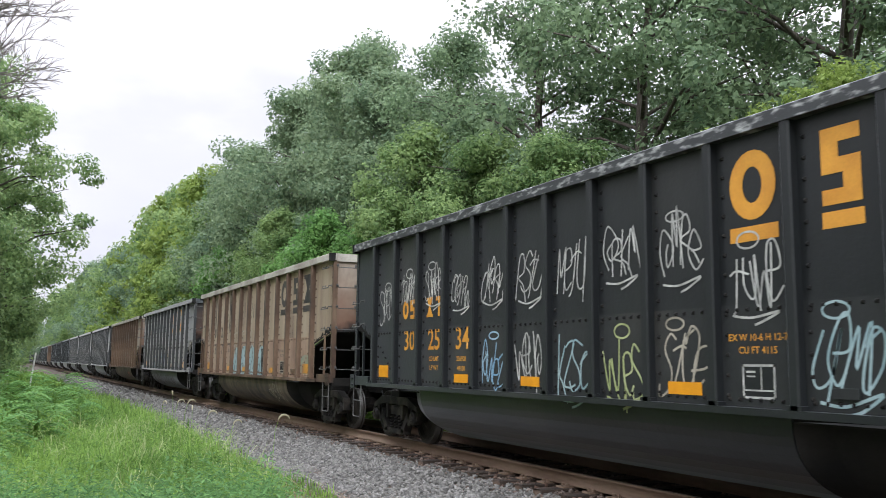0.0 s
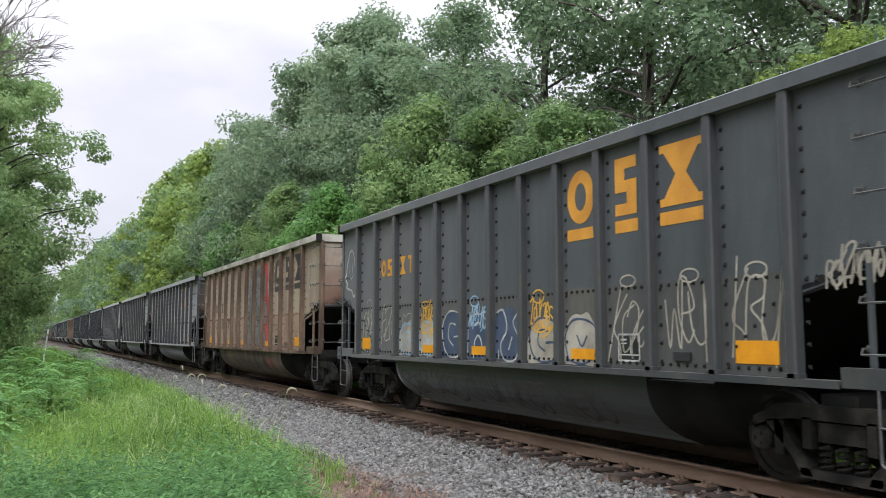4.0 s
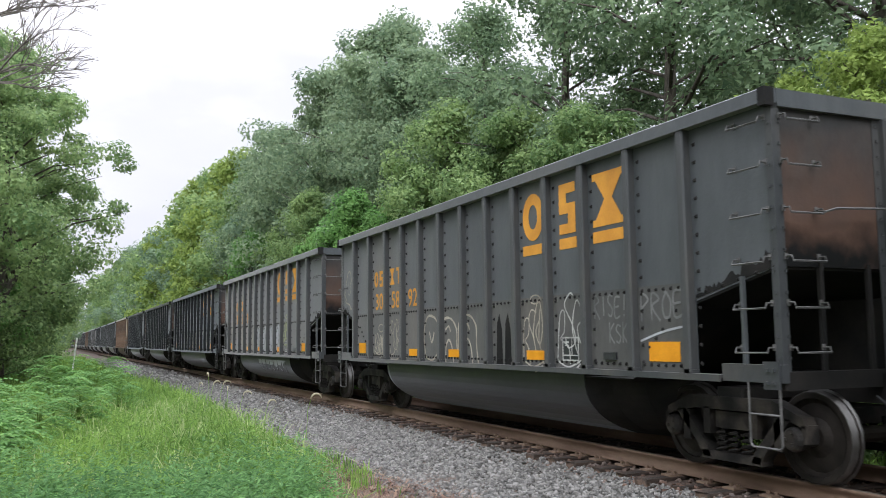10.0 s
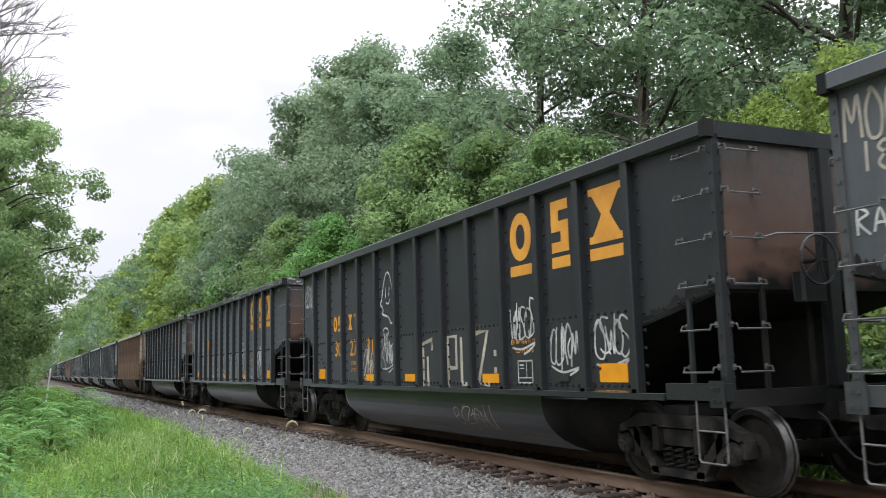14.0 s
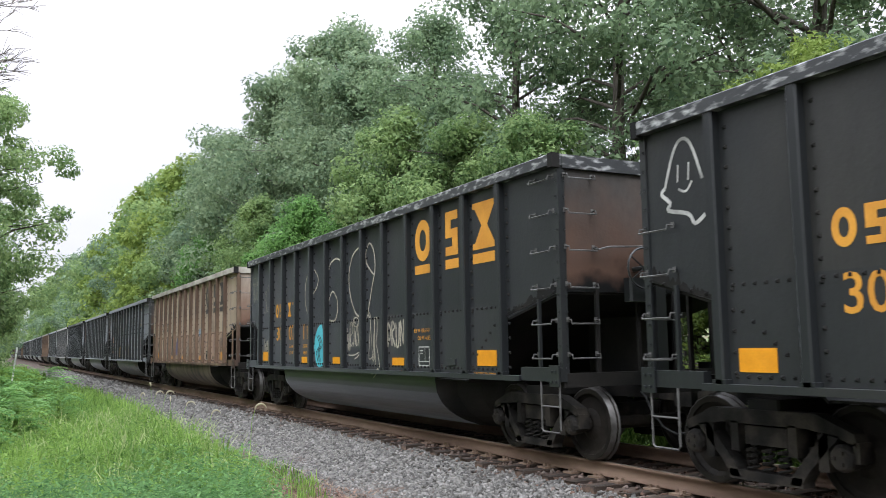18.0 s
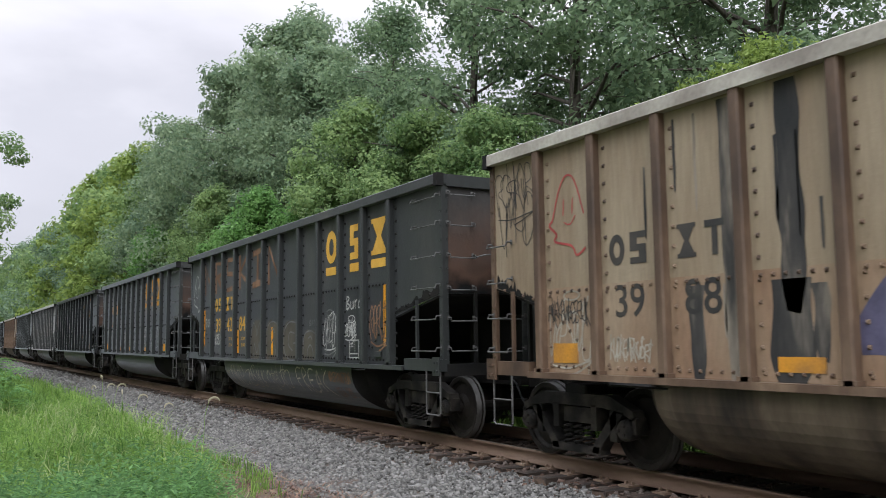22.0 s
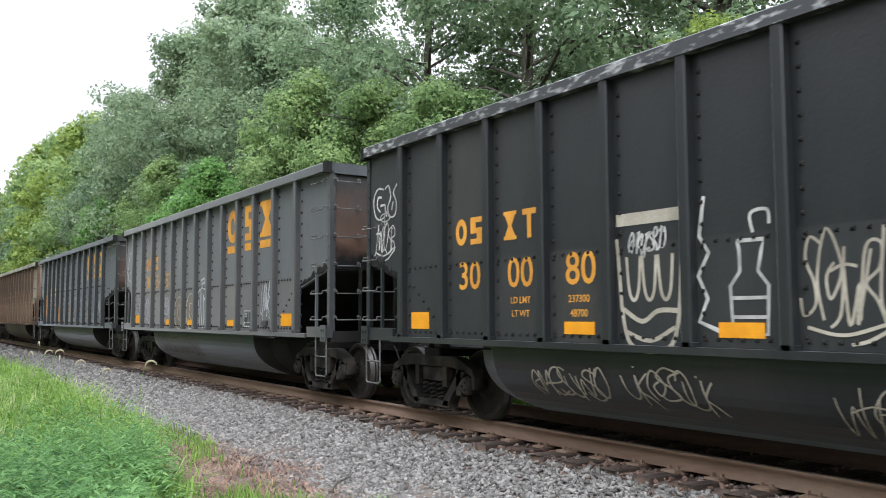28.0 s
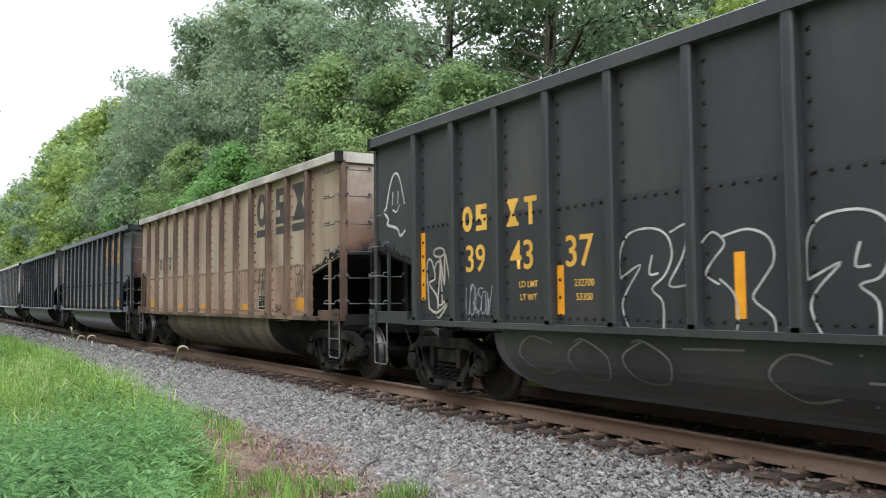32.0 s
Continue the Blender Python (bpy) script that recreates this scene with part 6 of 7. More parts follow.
def filled_letters(car, j0, j1, z0, z1, seed, mat, edge=None, rows=1, flat=1.0):
    """Sprayed colour over several panels, with rounded letter outlines of another colour on it."""
    r = random.Random(seed)
    for j in range(j0, j1 + 1):
        g, e = Geo(), Geo()
        c = bay(j)
        half = bay_width(j) / 2 - 0.065
        a, b = c + half, c - half
        m, hgt = 6, z1 - z0
        drop = [0.3, 0.07, 0.0, 0.03, 0.0, 0.09, 0.32] if rows == 1 else [0.0] * (m + 1)
        if j == j0:
            drop[0], drop[1] = 0.5, 0.18
        if j == j1:
            drop[m], drop[m - 1] = 0.5, 0.18
        top = [(a + (b - a) * i / m, z1 - hgt * (drop[i] * flat + r.uniform(0, 0.09) / rows)) for i in range(m + 1)]
        low = [(b + (a - b) * i / m, z0 + r.uniform(0, 0.05) * hgt) for i in range(m + 1)]
        fill(g, smooth(top, 3) + smooth(low, 3), 0.003)
        put(car, "graffiti_fill", g, mat)
        if not edge:
            continue
        for k in range(rows):
            outer, inner = r.choice(BUBBLES)
            w0, lo = r.uniform(0.86, 0.98), z0 + hgt * (k + 0.04) / rows
            hh = hgt * 0.9 / rows * r.uniform(0.9, 1.0)
            for line in [outer] + inner:
                ribbon(e, smooth([(min(a, max(b, c + (0.5 - q) * 2 * half * w0)), lo + h * hh) for q, h in line], 4), 0.03, 0.007, False, r)
        put(car, "graffiti_outline", e, edge)


def ghost(car, yc, zc, s, mat, sw=0.035):
    """A hooded outline with two short strokes in it."""
    g = Geo()
    k = [(0.28, -0.30), (0.34, 0.02), (0.26, 0.10), (0.05, 0.50), (-0.08, 0.52), (-0.22, 0.3), (-0.36, -0.02), (-0.30, -0.10), (-0.05, -0.28), (-0.16, -0.46), (-0.34, -0.36)]
    o = [(0.30, -0.02), (0.16, 0.34), (0.02, 0.50), (-0.14, 0.42), (-0.30, 0.0)]
    ribbon(g, smooth([(yc + a * s, zc + b * s) for a, b in o]), sw, 0.006)
    ribbon(g, smooth([(yc + a * s, zc + b * s) for a, b in [(0.30, -0.02), (0.36, -0.08), (0.22, -0.2), (0.26, -0.28), (-0.06, -0.36), (-0.16, -0.48), (-0.32, -0.40)]]), sw * 1.2, 0.006)
    for a in (0.07, -0.10):
        ribbon(g, [(yc + a * s, zc + 0.22 * s), (yc + (a + 0.02) * s, zc + 0.02 * s)], sw * 0.7, 0.006)
    ribbon(g, smooth([(yc + 0.08 * s, zc - 0.06 * s), (yc - 0.04 * s, zc - 0.1 * s), (yc - 0.14 * s, zc + 0.0)]), sw * 0.7, 0.006)
    return put(car, "outline_graffiti", g, mat)


def soot(car, c, w, z0, z1, seed, mat=None):
    """A dark streak run down a panel, with a ragged edge."""
    r = random.Random(seed)
    n = max(4, round((z1 - z0) / 0.3))
    left = [(c + w * r.uniform(0.6, 1.0), z0 + (z1 - z0) * q / n) for q in range(n + 1)]
    right = [(c - w * r.uniform(0.6, 1.0), z0 + (z1 - z0) * q / n) for q in range(n, -1, -1)]
    left[0], right[-1] = (c + w * 0.5, z0 - 0.02), (c - w * 0.4, z0 - 0.05)
    g = Geo()
    fill(g, smooth(left, 4) + smooth(right, 4), 0.0045)
    put(car, "soot_streak", g, mat or M_SOOT, "black sooty streak down the panel")


def drips(car, bays, seed, n):
    r = random.Random(seed)
    for k in range(n):
        z1 = r.choice((3.6, 3.6, 3.2, 1.95, 2.6))
        soot(car, bay(r.choice(bays)) + r.uniform(-0.36, 0.36), r.uniform(0.01, 0.03), z1 - r.uniform(0.25, 1.0), z1, seed * 50 + k)


def written(car, text, y, z, height, mat, name="lettering"):
    """Stencilled characters, their middle at (y, z), standing upright on the panel."""
    cu = bpy.data.curves.new("lettering", 'FONT')
    cu.body, cu.size, cu.align_x, cu.align_y = text, height / 0.70, 'CENTER', 'CENTER'
    cu.resolution_u = 3
    cu.offset = height * 0.014
    tmp = bpy.data.objects.new("lettering", cu)
    me = bpy.data.meshes.new_from_object(tmp)
    bpy.data.objects.remove(tmp)
    bpy.data.curves.remove(cu)
    me.transform(Matrix(((0, 0, -1, -PANEL - 0.005), (-1, 0, 0, y), (0, 1, 0, z), (0, 0, 0, 1))))
    me.materials.clear()
    me.materials.append(mat)
    return part(name, me, car)


def emblem_shape(kind, y, z, w, h, lift=0.005):
    """Plain block shapes of the emblem: a broad ring, a notched block, an hourglass, a bar."""
    g = Geo()
    a, b = w / 2, h / 2
    if kind == "ring":
        k = 22
        o = [(y + a * math.cos(t), z + b * math.sin(t)) for t in [2 * math.pi * i / k for i in range(k)]]
        q = [(y + a * 0.42 * math.cos(t), z + b * 0.52 * math.sin(t)) for t in [2 * math.pi * i / k for i in range(k)]]
        for i in range(k):
            fill(g, [o[i], o[(i + 1) % k], q[(i + 1) % k], q[i]], lift)
    elif kind == "block":
        s = b / 5
        for k, (l, r) in enumerate([(1, -1), (1, 0.1), (1, -1), (-0.1, -1), (1, -1)]):
            top = z + b - k * 2 * s
            fill(g, [(y + a * l, top), (y + a * r, top), (y + a * r, top - 2 * s), (y + a * l, top - 2 * s)], lift)
    elif kind == "glass":
        t = b * 0.26
        fill(g, [(y + a, z + b), (y - a, z + b), (y - a, z + b - t), (y + a, z + b - t)], lift)
        fill(g, [(y + a, z - b + t), (y - a, z - b + t), (y - a, z - b), (y + a, z - b)], lift)
        fill(g, [(y + a * 0.8, z + b - t), (y - a * 0.8, z + b - t), (y - a * 0.24, z), (y + a * 0.24, z)], lift)
        fill(g, [(y + a * 0.24, z), (y - a * 0.24, z), (y - a * 0.8, z - b + t), (y + a * 0.8, z - b + t)], lift)
    else:
        fill(g, [(y + a, z + b), (y - a, z + b), (y - a, z + b * 0.6), (y + a, z + b * 0.6)], lift)
        fill(g, [(y + a * 0.3, z + b * 0.6), (y - a * 0.3, z + b * 0.6), (y - a * 0.3, z - b), (y + a * 0.3, z - b)], lift)
    return g


def bar(car, name, y, z, w, h, mat, label="", lift=0.004):
    g = Geo()
    g.box(-PANEL - lift, -PANEL + 0.0, y - w / 2, y + w / 2, z - h / 2, z + h / 2)
    return put(car, name, g, mat, label)


def stencil_box(car, y, z, light, dark):
    w, h, t = 0.40, 0.32, 0.022
    bar(car, "stencil_panel", y, z, w, h, dark, "", 0.003)
    g = Geo()
    for a in ((-w / 2, -w / 2 + t, -h / 2, h / 2), (w / 2 - t, w / 2, -h / 2, h / 2), (-w / 2, w / 2, -h / 2, -h / 2 + t), (-w / 2, w / 2, h / 2 - t, h / 2),
              (-w / 2, w / 2, -h / 2 + 0.07, -h / 2 + 0.085), (-0.04, -0.025, -h / 2 + 0.08, h / 2), (0.04, w / 2 - 0.05, 0.08, 0.10), (0.04, w / 2 - 0.06, 0.04, 0.055)):
        fill(g, [(y + a[0], z + a[2]), (y + a[1], z + a[2]), (y + a[1], z + a[3]), (y + a[0], z + a[3])], 0.006)
    put(car, "stencil_frame", g, light)


# number groups, letter colour, panel of the stencil box, loads in pounds
NUMBERS = {0: ("30", "25", "34"), 1: ("39", "75", "76"), 3: ("39", "88", "07"), 4: ("30", "52", "61"), 5: ("30", "58", "92"), 6: ("30", "50", "95"),
           7: ("30", "27", "31"), 8: ("30", "07", "35"), 9: ("30", "07", "11"), 11: ("39", "42", "84"), 13: ("30", "00", "80"), 14: ("30", "54", "57"),
           15: ("39", "43", "37"), 10: ("39", "88", ""), 12: ("30", "", "")}
LOADS = {0: ("236900", "49100"), 8: ("236800", "49200"), 9: ("237100", "48900"), 13: ("237300", "48700"), 15: ("232700", "53300"), 11: ("232600", "53400"), 7: ("236900", "49100")}


def mark_car(i, car):
    kind = KINDS[i]
    tan, stripe, grey = kind == "tan", kind == "stripe", kind in ("grey", "dark")
    ink = M_INK if tan else (M_YELLOW if stripe else M_ORANGE)
    # emblem
    j0 = 8 if grey or stripe else 9
    for shape, j, w in (("ring", j0, 0.58), ("block", j0 + 1, 0.40), ("glass", j0 + 2, 0.68)):
        w *= 0.86 if stripe else 1.0
        put(car, "emblem_shape", emblem_shape(shape, bay(j) - 0.02, 3.16 if stripe else 3.19, w, 0.60 if stripe else 0.68), ink)
        bar(car, "emblem_bar", bay(j) - 0.02, 2.72, w + 0.02, 0.145, ink)
    if i > 19:
        return
    # reporting mark as plain shapes, and the number
    aside = 0.06 if stripe else 0.02 if tan or grey else -0.05
    for shape, y in (("ring", bay(1) + aside + 0.17), ("block", bay(1) + aside - 0.15), ("glass", bay(2) + aside + 0.18), ("bar", bay(2) + aside - 0.17)):
        put(car, "mark_shape", emblem_shape(shape, y, 2.74 if grey else 2.39, 0.24, 0.33), ink)
    for j, s in zip((1, 2, 3), NUMBERS.get(i, ("", "", ""))):
        if s:
            written(car, s, bay(j) + aside, (2.25 if grey else 1.83) if not stripe else 1.86, 0.335, ink, "car_number")
    if i in LOADS:
        for z, a, b in ((1.53, "LD LMT", LOADS[i][0]), (1.38, "LT WT", LOADS[i][1])):
            written(car, a, bay(2) - 0.05, z, 0.075, ink)
            written(car, b, bay(3) - 0.02, z, 0.075, ink)
    js = 9
    if i <= 17:
        if not stripe and not grey:
            written(car, "EX W 10-6 H 12-7", bay(js) - 0.02, 1.73, 0.066, ink)
            written(car, "CU FT 4115", bay(js) - 0.02, 1.61, 0.066, ink)
            written(car, "2 INCH TREAD COMP SHOES", bay(11) - 0.02, 1.075, 0.04, ink)
        stencil_box(car, bay(js) - 0.02, 1.32, M_WHITE if not tan else M_CREAM, M_BLACK if not tan else M_PIT)
        bar(car, "card_holder", bay(10) + 0.02, 1.24, 0.26, 0.09, M_BLACKLOW if not tan else M_RUSTRIB, "small metal card holder", 0.03)
    # reflectors
    if stripe:
        for y, z, h in ((bay(0) + 0.37, 1.82, 0.94), (bay(3) + 0.37, 1.46, 0.54), (bay(5) + 0.06, 1.47, 0.58), (bay(7) - 0.31, 1.45, 0.58), (bay(10) - 0.23, 1.86, 0.98)):
            bar(car, "reflector", y, z, 0.11, h, M_REFLECT, "upright amber reflector strip", 0.006)
    else:
        for j, w in ((0, 0.44), (3, 0.46), (5, 0.46), (8, 0.5), (11, 0.54)):
            bar(car, "reflector", bay(j) + (0.1 if j == 0 else -0.02), 1.23 if j not in (0, 11) else 1.3, w, 0.13 if j not in (0, 11) else 0.22, M_FADEDAMBER if i in (1, 10, 16) else M_REFLECT, "amber reflector plate", 0.009)


def spray(car, i):
    """What is sprayed on each car, from its far end to its near end."""
    if i == 0:
        for n, j in enumerate((0, 1, 2, 3, 4, 5, 6, 7, 8, 9)):
            scrawl(car, bay(j), (2.45, 2.75, 2.75, 2.6, 2.66, 2.66, 2.62, 2.78, 2.68, 2.30)[n], 0.62, (0.62, 0.42, 0.5, 0.45, 0.5, 0.55, 0.6, 0.55, 0.55, 0.55)[n], 100 + n, M_WHITE, 0.034)
        for n, (j, m) in enumerate(((4, M_BLUE), (5, M_WHITE), (6, M_PALEBLUE), (7, M_OLIVE), (8, M_CREAM), (10, M_PALEBLUE))):
            scrawl(car, bay(j), (1.47, 1.55, 1.42, 1.45, 1.5, 1.55)[n], 0.66, 0.6, 120 + n, m, 0.04, 8)
    elif i == 1:
        filled_letters(car, 4, 7, 1.05, 1.95, 5, M_PALEBLUE, M_INK)
        c = bay(7) - 0.2
        for q, w, z0, z1 in ((-0.05, 0.2, 1.09, 2.1), (0.0, 0.13, 1.9, 3.6), (0.05, 0.17, 2.75, 3.4), (0.22, 0.07, 1.1, 1.8), (-0.12, 0.05, 1.6, 2.9), (0.12, 0.06, 2.2, 2.9)):
            soot(car, c + q, w, z0, z1, round(900 + 100 * q + 10 * z1), M_PIT)
        for k in range(7):
            soot(car, bay(6) + 0.3 - 0.1 * k, 0.02, 3.0 - 0.13 * (k % 3), 3.1 - 0.1 * (k % 3), 920 + k)
        drips(car, (0, 1, 4, 5, 8, 10), 5, 14)
        outline_letters(car, bay(3), bay(6), 1.9, 2.35, 4, 6, M_CREAM, 0.03)
        outline_letters(car, 2.6, -1.0, 0.35, 0.85, 5, 7, M_INK, 0.03, True)
        scrawl(car, -2.4, 0.62, 1.2, 0.4, 8, M_CREAM, 0.03, 8, True)
        ghost(car, bay(-1), 3.0, 0.95, M_INK, 0.025)
        for n, (j, q) in enumerate(((3, 0.0), (3, 0.14), (1, 0.2))):
            soot(car, bay(j) + q, 0.05, 2.4, 3.6, 940 + n, M_PIT if not n else None)
        g = Geo()
        fill(g, smooth([(bay(11) + 0.4, 1.2), (bay(11) + 0.36, 1.55), (bay(11) - 0.1, 1.62), (bay(11) - 0.42, 1.5), (bay(11) - 0.4, 1.25), (bay(11), 1.17)], 4), 0.003)
        put(car, "graffiti_fill", g, M_TEAL)
    elif i == 2:
        filled_letters(car, 2, 3, 1.1, 1.75, 14, M_CREAM, M_BLUE)
        filled_letters(car, 4, 6, 1.08, 1.9, 15, M_NAVY, M_WHITE)
        filled_letters(car, 7, 8, 1.08, 1.75, 19, M_CREAM, M_NAVY)
        for n, j in enumerate((3, 5, 7)):
            scrawl(car, bay(j), 1.75, 0.6, 0.35, 170 + n, M_YELLOW if n != 1 else M_BLUE, 0.04, 6)
        for n, j in enumerate((0, 1, 2, 9, 10, 11)):
            scrawl(car, bay(j), 1.62, 0.6, 0.7, 150 + n, M_CREAM, 0.035, 6)
        scrawl(car, bay(12), 2.0, 0.6, 0.3, 158, M_CREAM, 0.04, 6)
        for k in range(5):
            scrawl(car, 3.6 - 1.25 * k, 0.62, 1.1, 0.4, 160 + k, M_INK, 0.05, 6, True)
        ghost(car, bay(-1), 2.75, 1.0, M_WHITE, 0.04)
    elif i == 3:
        filled_letters(car, 6, 7, 1.02, 3.5, 21, M_GREYFILL, M_INK, 3)
        c = bay(8)
        for k, (z, w) in enumerate(((1.25, 0.28), (2.05, 0.4), (2.85, 0.22))):
            g, e = Geo(), Geo()
            ring = smooth([(c + 0.435, z - 0.3), (c + 0.435 - w * 0.7, z - 0.26), (c + 0.435 - w, z), (c + 0.435 - w * 0.6, z + 0.36), (c + 0.435, z + 0.4)], 4)
            fill(g, ring, 0.0035)
            ribbon(e, ring, 0.03, 0.007)
            put(car, "graffiti_fill", g, M_GREYFILL)
            put(car, "graffiti_outline", e, M_INK)
        g = Geo()
        ring = [(c + 0.435, 3.55), (c + 0.1, 3.5), (c - 0.02, 3.1), (c + 0.06, 2.85), (c - 0.1, 2.5), (c - 0.36, 2.3), (c - 0.38, 2.1), (c - 0.12, 2.0), (c - 0.05, 1.7), (c - 0.2, 1.45), (c - 0.24, 1.15), (c + 0.2, 1.1), (c + 0.435, 1.3)]
        fill(g, smooth(ring + ring[:1], 4)[:-1], 0.0028)
        put(car, "graffiti_fill", g, M_RED)
        g, c = Geo(), bay(5) - 0.3
        ring = [(c - 0.13, 3.4), (c + 0.05, 3.34), (c + 0.1, 3.05), (c + 0.0, 2.85), (c + 0.18, 2.6), (c + 0.28, 2.25), (c + 0.2, 1.98), (c + 0.0, 1.85), (c - 0.13, 1.5)]
        fill(g, smooth(ring + ring[:1], 4)[:-1], 0.0028)
        put(car, "graffiti_fill", g, M_RED)
        for y, z, q in ((0.2, 3.42, 0.06), (0.3, 3.2, 0.04), (0.34, 2.95, 0.03), (0.24, 2.92, 0.03), (0.02, 1.62, 0.06), (-0.06, 1.36, 0.05)):
            g = Geo()
            fill(g, [(c + y + q * math.cos(0.6283 * t), z + q * math.sin(0.6283 * t)) for t in range(10)], 0.0028)
            put(car, "paint_splash", g, M_RED)
        drips(car, (0, 1, 2, 3, 4, 9, 10), 9, 22)
        scrawl(car, bay(3) + 0.06, 1.44, 0.5, 0.3, 22, M_WHITE, 0.03, 5)
        hand(car, "YOU", bay(3) + 0.2, bay(3) - 0.24, 1.08, 1.28, M_WHITE, 0.032, seed=9)
        scrawl(car, bay(4) + 0.1, 1.5, 0.5, 0.5, 23, M_INK, 0.022)
        scrawl(car, bay(12), 2.9, 0.8, 0.9, 24, M_WHITE, 0.02, 6)
        scrawl(car, 0.9, 0.62, 2.4, 0.35, 25, M_INK, 0.03, 12, True)
        hand(car, "FURY", -0.95, -1.75, 0.58, 0.86, M_FADED, 0.026, True, 11)
        scrawl(car, -2.35, 0.66, 0.9, 0.26, 26, M_RED, 0.03, 7, True)
        scrawl(car, bay(-1), 3.1, 0.8, 0.4, 27, M_INK, 0.022, 8)
        scrawl(car, bay(-1) + 0.05, 2.5, 0.5, 0.3, 28, M_INK, 0.02, 6)
    elif i == 4:
        filled_letters(car, 4, 8, 1.02, 1.85, 31, M_PURPLE, M_WHITE)
        outline_letters(car, bay(0) + 0.4, bay(3) - 0.4, 1.1, 1.75, 4, 32, M_INK, 0.035)
        for n, j in enumerate((4, 5, 6, 7, 8)):
            scrawl(car, bay(j), 1.5, 0.7, 0.7, 320 + n, M_SILVER, 0.03, 4, False, False)
        ghost(car, bay(-1), 2.6, 0.95, M_WHITE)
        scrawl(car, 2.0, 0.62, 1.6, 0.35, 33, M_INK, 0.03, 8, True)
    elif i == 5:
        outline_letters(car, bay(4) + 0.4, bay(6), 1.05, 1.85, 3, 41, M_CREAM, 0.04)
        g = Geo()
        for c in (bay(7) + 0.15, bay(7) - 0.12):
            fill(g, [(c + 0.12, 1.05), (c - 0.1, 1.05), (c - 0.08, 1.6), (c, 1.85), (c + 0.08, 1.7)], 0.004)
        put(car, "paint_smear", g, M_PIT)
        for n, (j, z, h) in enumerate(((1, 1.45, 0.4), (2, 1.5, 0.6), (8, 1.55, 0.7), (9, 1.6, 0.75))):
            scrawl(car, bay(j), z, 0.62, h, 42 + n, M_CREAM if j < 9 else M_WHITE, 0.034, 7)
        hand(car, "RISE!", bay(10) + 0.36, bay(10) - 0.36, 1.72, 1.98, M_FADED, 0.026, seed=1)
        hand(car, "KSK", bay(10) + 0.05, bay(10) - 0.36, 1.4, 1.62, M_FADED, 0.024, seed=2)
        hand(car, "PROE", bay(11) + 0.4, bay(11) - 0.38, 1.68, 1.96, M_FADED, 0.03, seed=3)
        g = Geo()
        ribbon(g, smooth([(bay(11) + 0.4, 1.42), (bay(11), 1.52), (bay(11) - 0.4, 1.58)]), 0.026, 0.006)
        put(car, "spray_tag", g, M_SILVER)
        ghost(car, bay(-1), 2.6, 0.9, M_CREAM, 0.025)
    elif i == 6:
        filled_letters(car, 5, 8, 1.03, 2.0, 51, M_SILVER, M_INK, 1, 0.25)
        r = random.Random(52)
        for k in range(7):
            g, e = Geo(), Geo()
            c = bay(5) - 0.05 - k * 0.52
            pts = [(c + 0.255 * math.cos(math.pi * t / 8), 0.90 - (0.30 + 0.08 * r.random()) * math.sin(math.pi * t / 8)) for t in range(9)]
            g.add([(-tub_x(z) - 0.004, y, z) for y, z in pts], [tuple(range(9))])
            ribbon(e, pts, 0.035, 0.008, True)
            put(car, "graffiti_fill", g, M_SILVER)
            put(car, "graffiti_outline", e, M_INK)
        scrawl(car, bay(4), 1.5, 0.7, 0.8, 53, M_CREAM, 0.04, 8)
        scrawl(car, bay(2) - 0.02, 1.78, 0.66, 0.62, 54, M_CREAM, 0.032)
        scrawl(car, bay(0), 1.8, 0.66, 0.62, 55, M_CREAM, 0.05)
        scrawl(car, bay(0) - 0.04, 1.62, 0.6, 0.3, 59, M_FADED, 0.045)
        scrawl(car, bay(9), 1.78, 0.7, 0.6, 56, M_OLIVE, 0.04, 8)
        ghost(car, bay(0), 2.85, 1.0, M_CREAM, 0.028)
        hand(car, "MOES", bay(-1) + 0.42, bay(-1) - 0.4, 3.2, 3.6, M_CREAM, 0.03, seed=22)
        hand(car, "18", bay(-1) + 0.3, bay(-1) - 0.05, 2.92, 3.16, M_CREAM, 0.03, seed=23)
        hand(car, "RANCH", bay(-1) + 0.38, bay(-1) - 0.42, 2.42, 2.62, M_WHITE, 0.024, seed=24)
        hand(car, "2", bay(-1) - 0.08, bay(-1) - 0.36, 2.16, 2.28, M_WHITE, 0.024, seed=25)
    elif i == 7:
        for y0, lines in ((bay(6) + 0.38, [[(0, 0), (0, 0.72), (0.36, 0.78), (0.36, 0.6)], [(0.18, 0.0), (0.18, 0.5)]]), (bay(7) + 0.4, [[(0, 0), (0, 0.8), (0.3, 0.8), (0.3, 0.3), (0.02, 0.3)], [(0.48, 0.05), (0.48, 0.78)], [(0.48, 0.05), (0.72, 0.05), (0.72, 0.4)]]),
                          (bay(8) + 0.42, [[(0, 0.82), (0.38, 0.84), (0.06, 0.06), (0.42, 0.05)], [(0.6, 0.55), (0.6, 0.46)], [(0.6, 0.3), (0.6, 0.21)]])):
            g = Geo()
            for q, line in enumerate(lines):
                ribbon(g, [(y0 - a, 1.09 + b) for a, b in line], 0.085, 0.006 + 0.0004 * q)
            put(car, "block_graffiti", g, M_CREAM)
        for n, (j, z) in enumerate(((3, 1.55), (4, 1.75), (9, 1.98), (10, 1.66), (11, 1.72), (-1, 3.05))):
            scrawl(car, bay(j), z, 0.68, 0.5, 62 + n, M_WHITE, 0.042, 6)
        ghost(car, bay(4), 2.72, 1.0, M_WHITE)
        scrawl(car, -1.5, 0.66, 1.4, 0.35, 70, M_CREAM, 0.025, 8, True)
    elif i == 8:
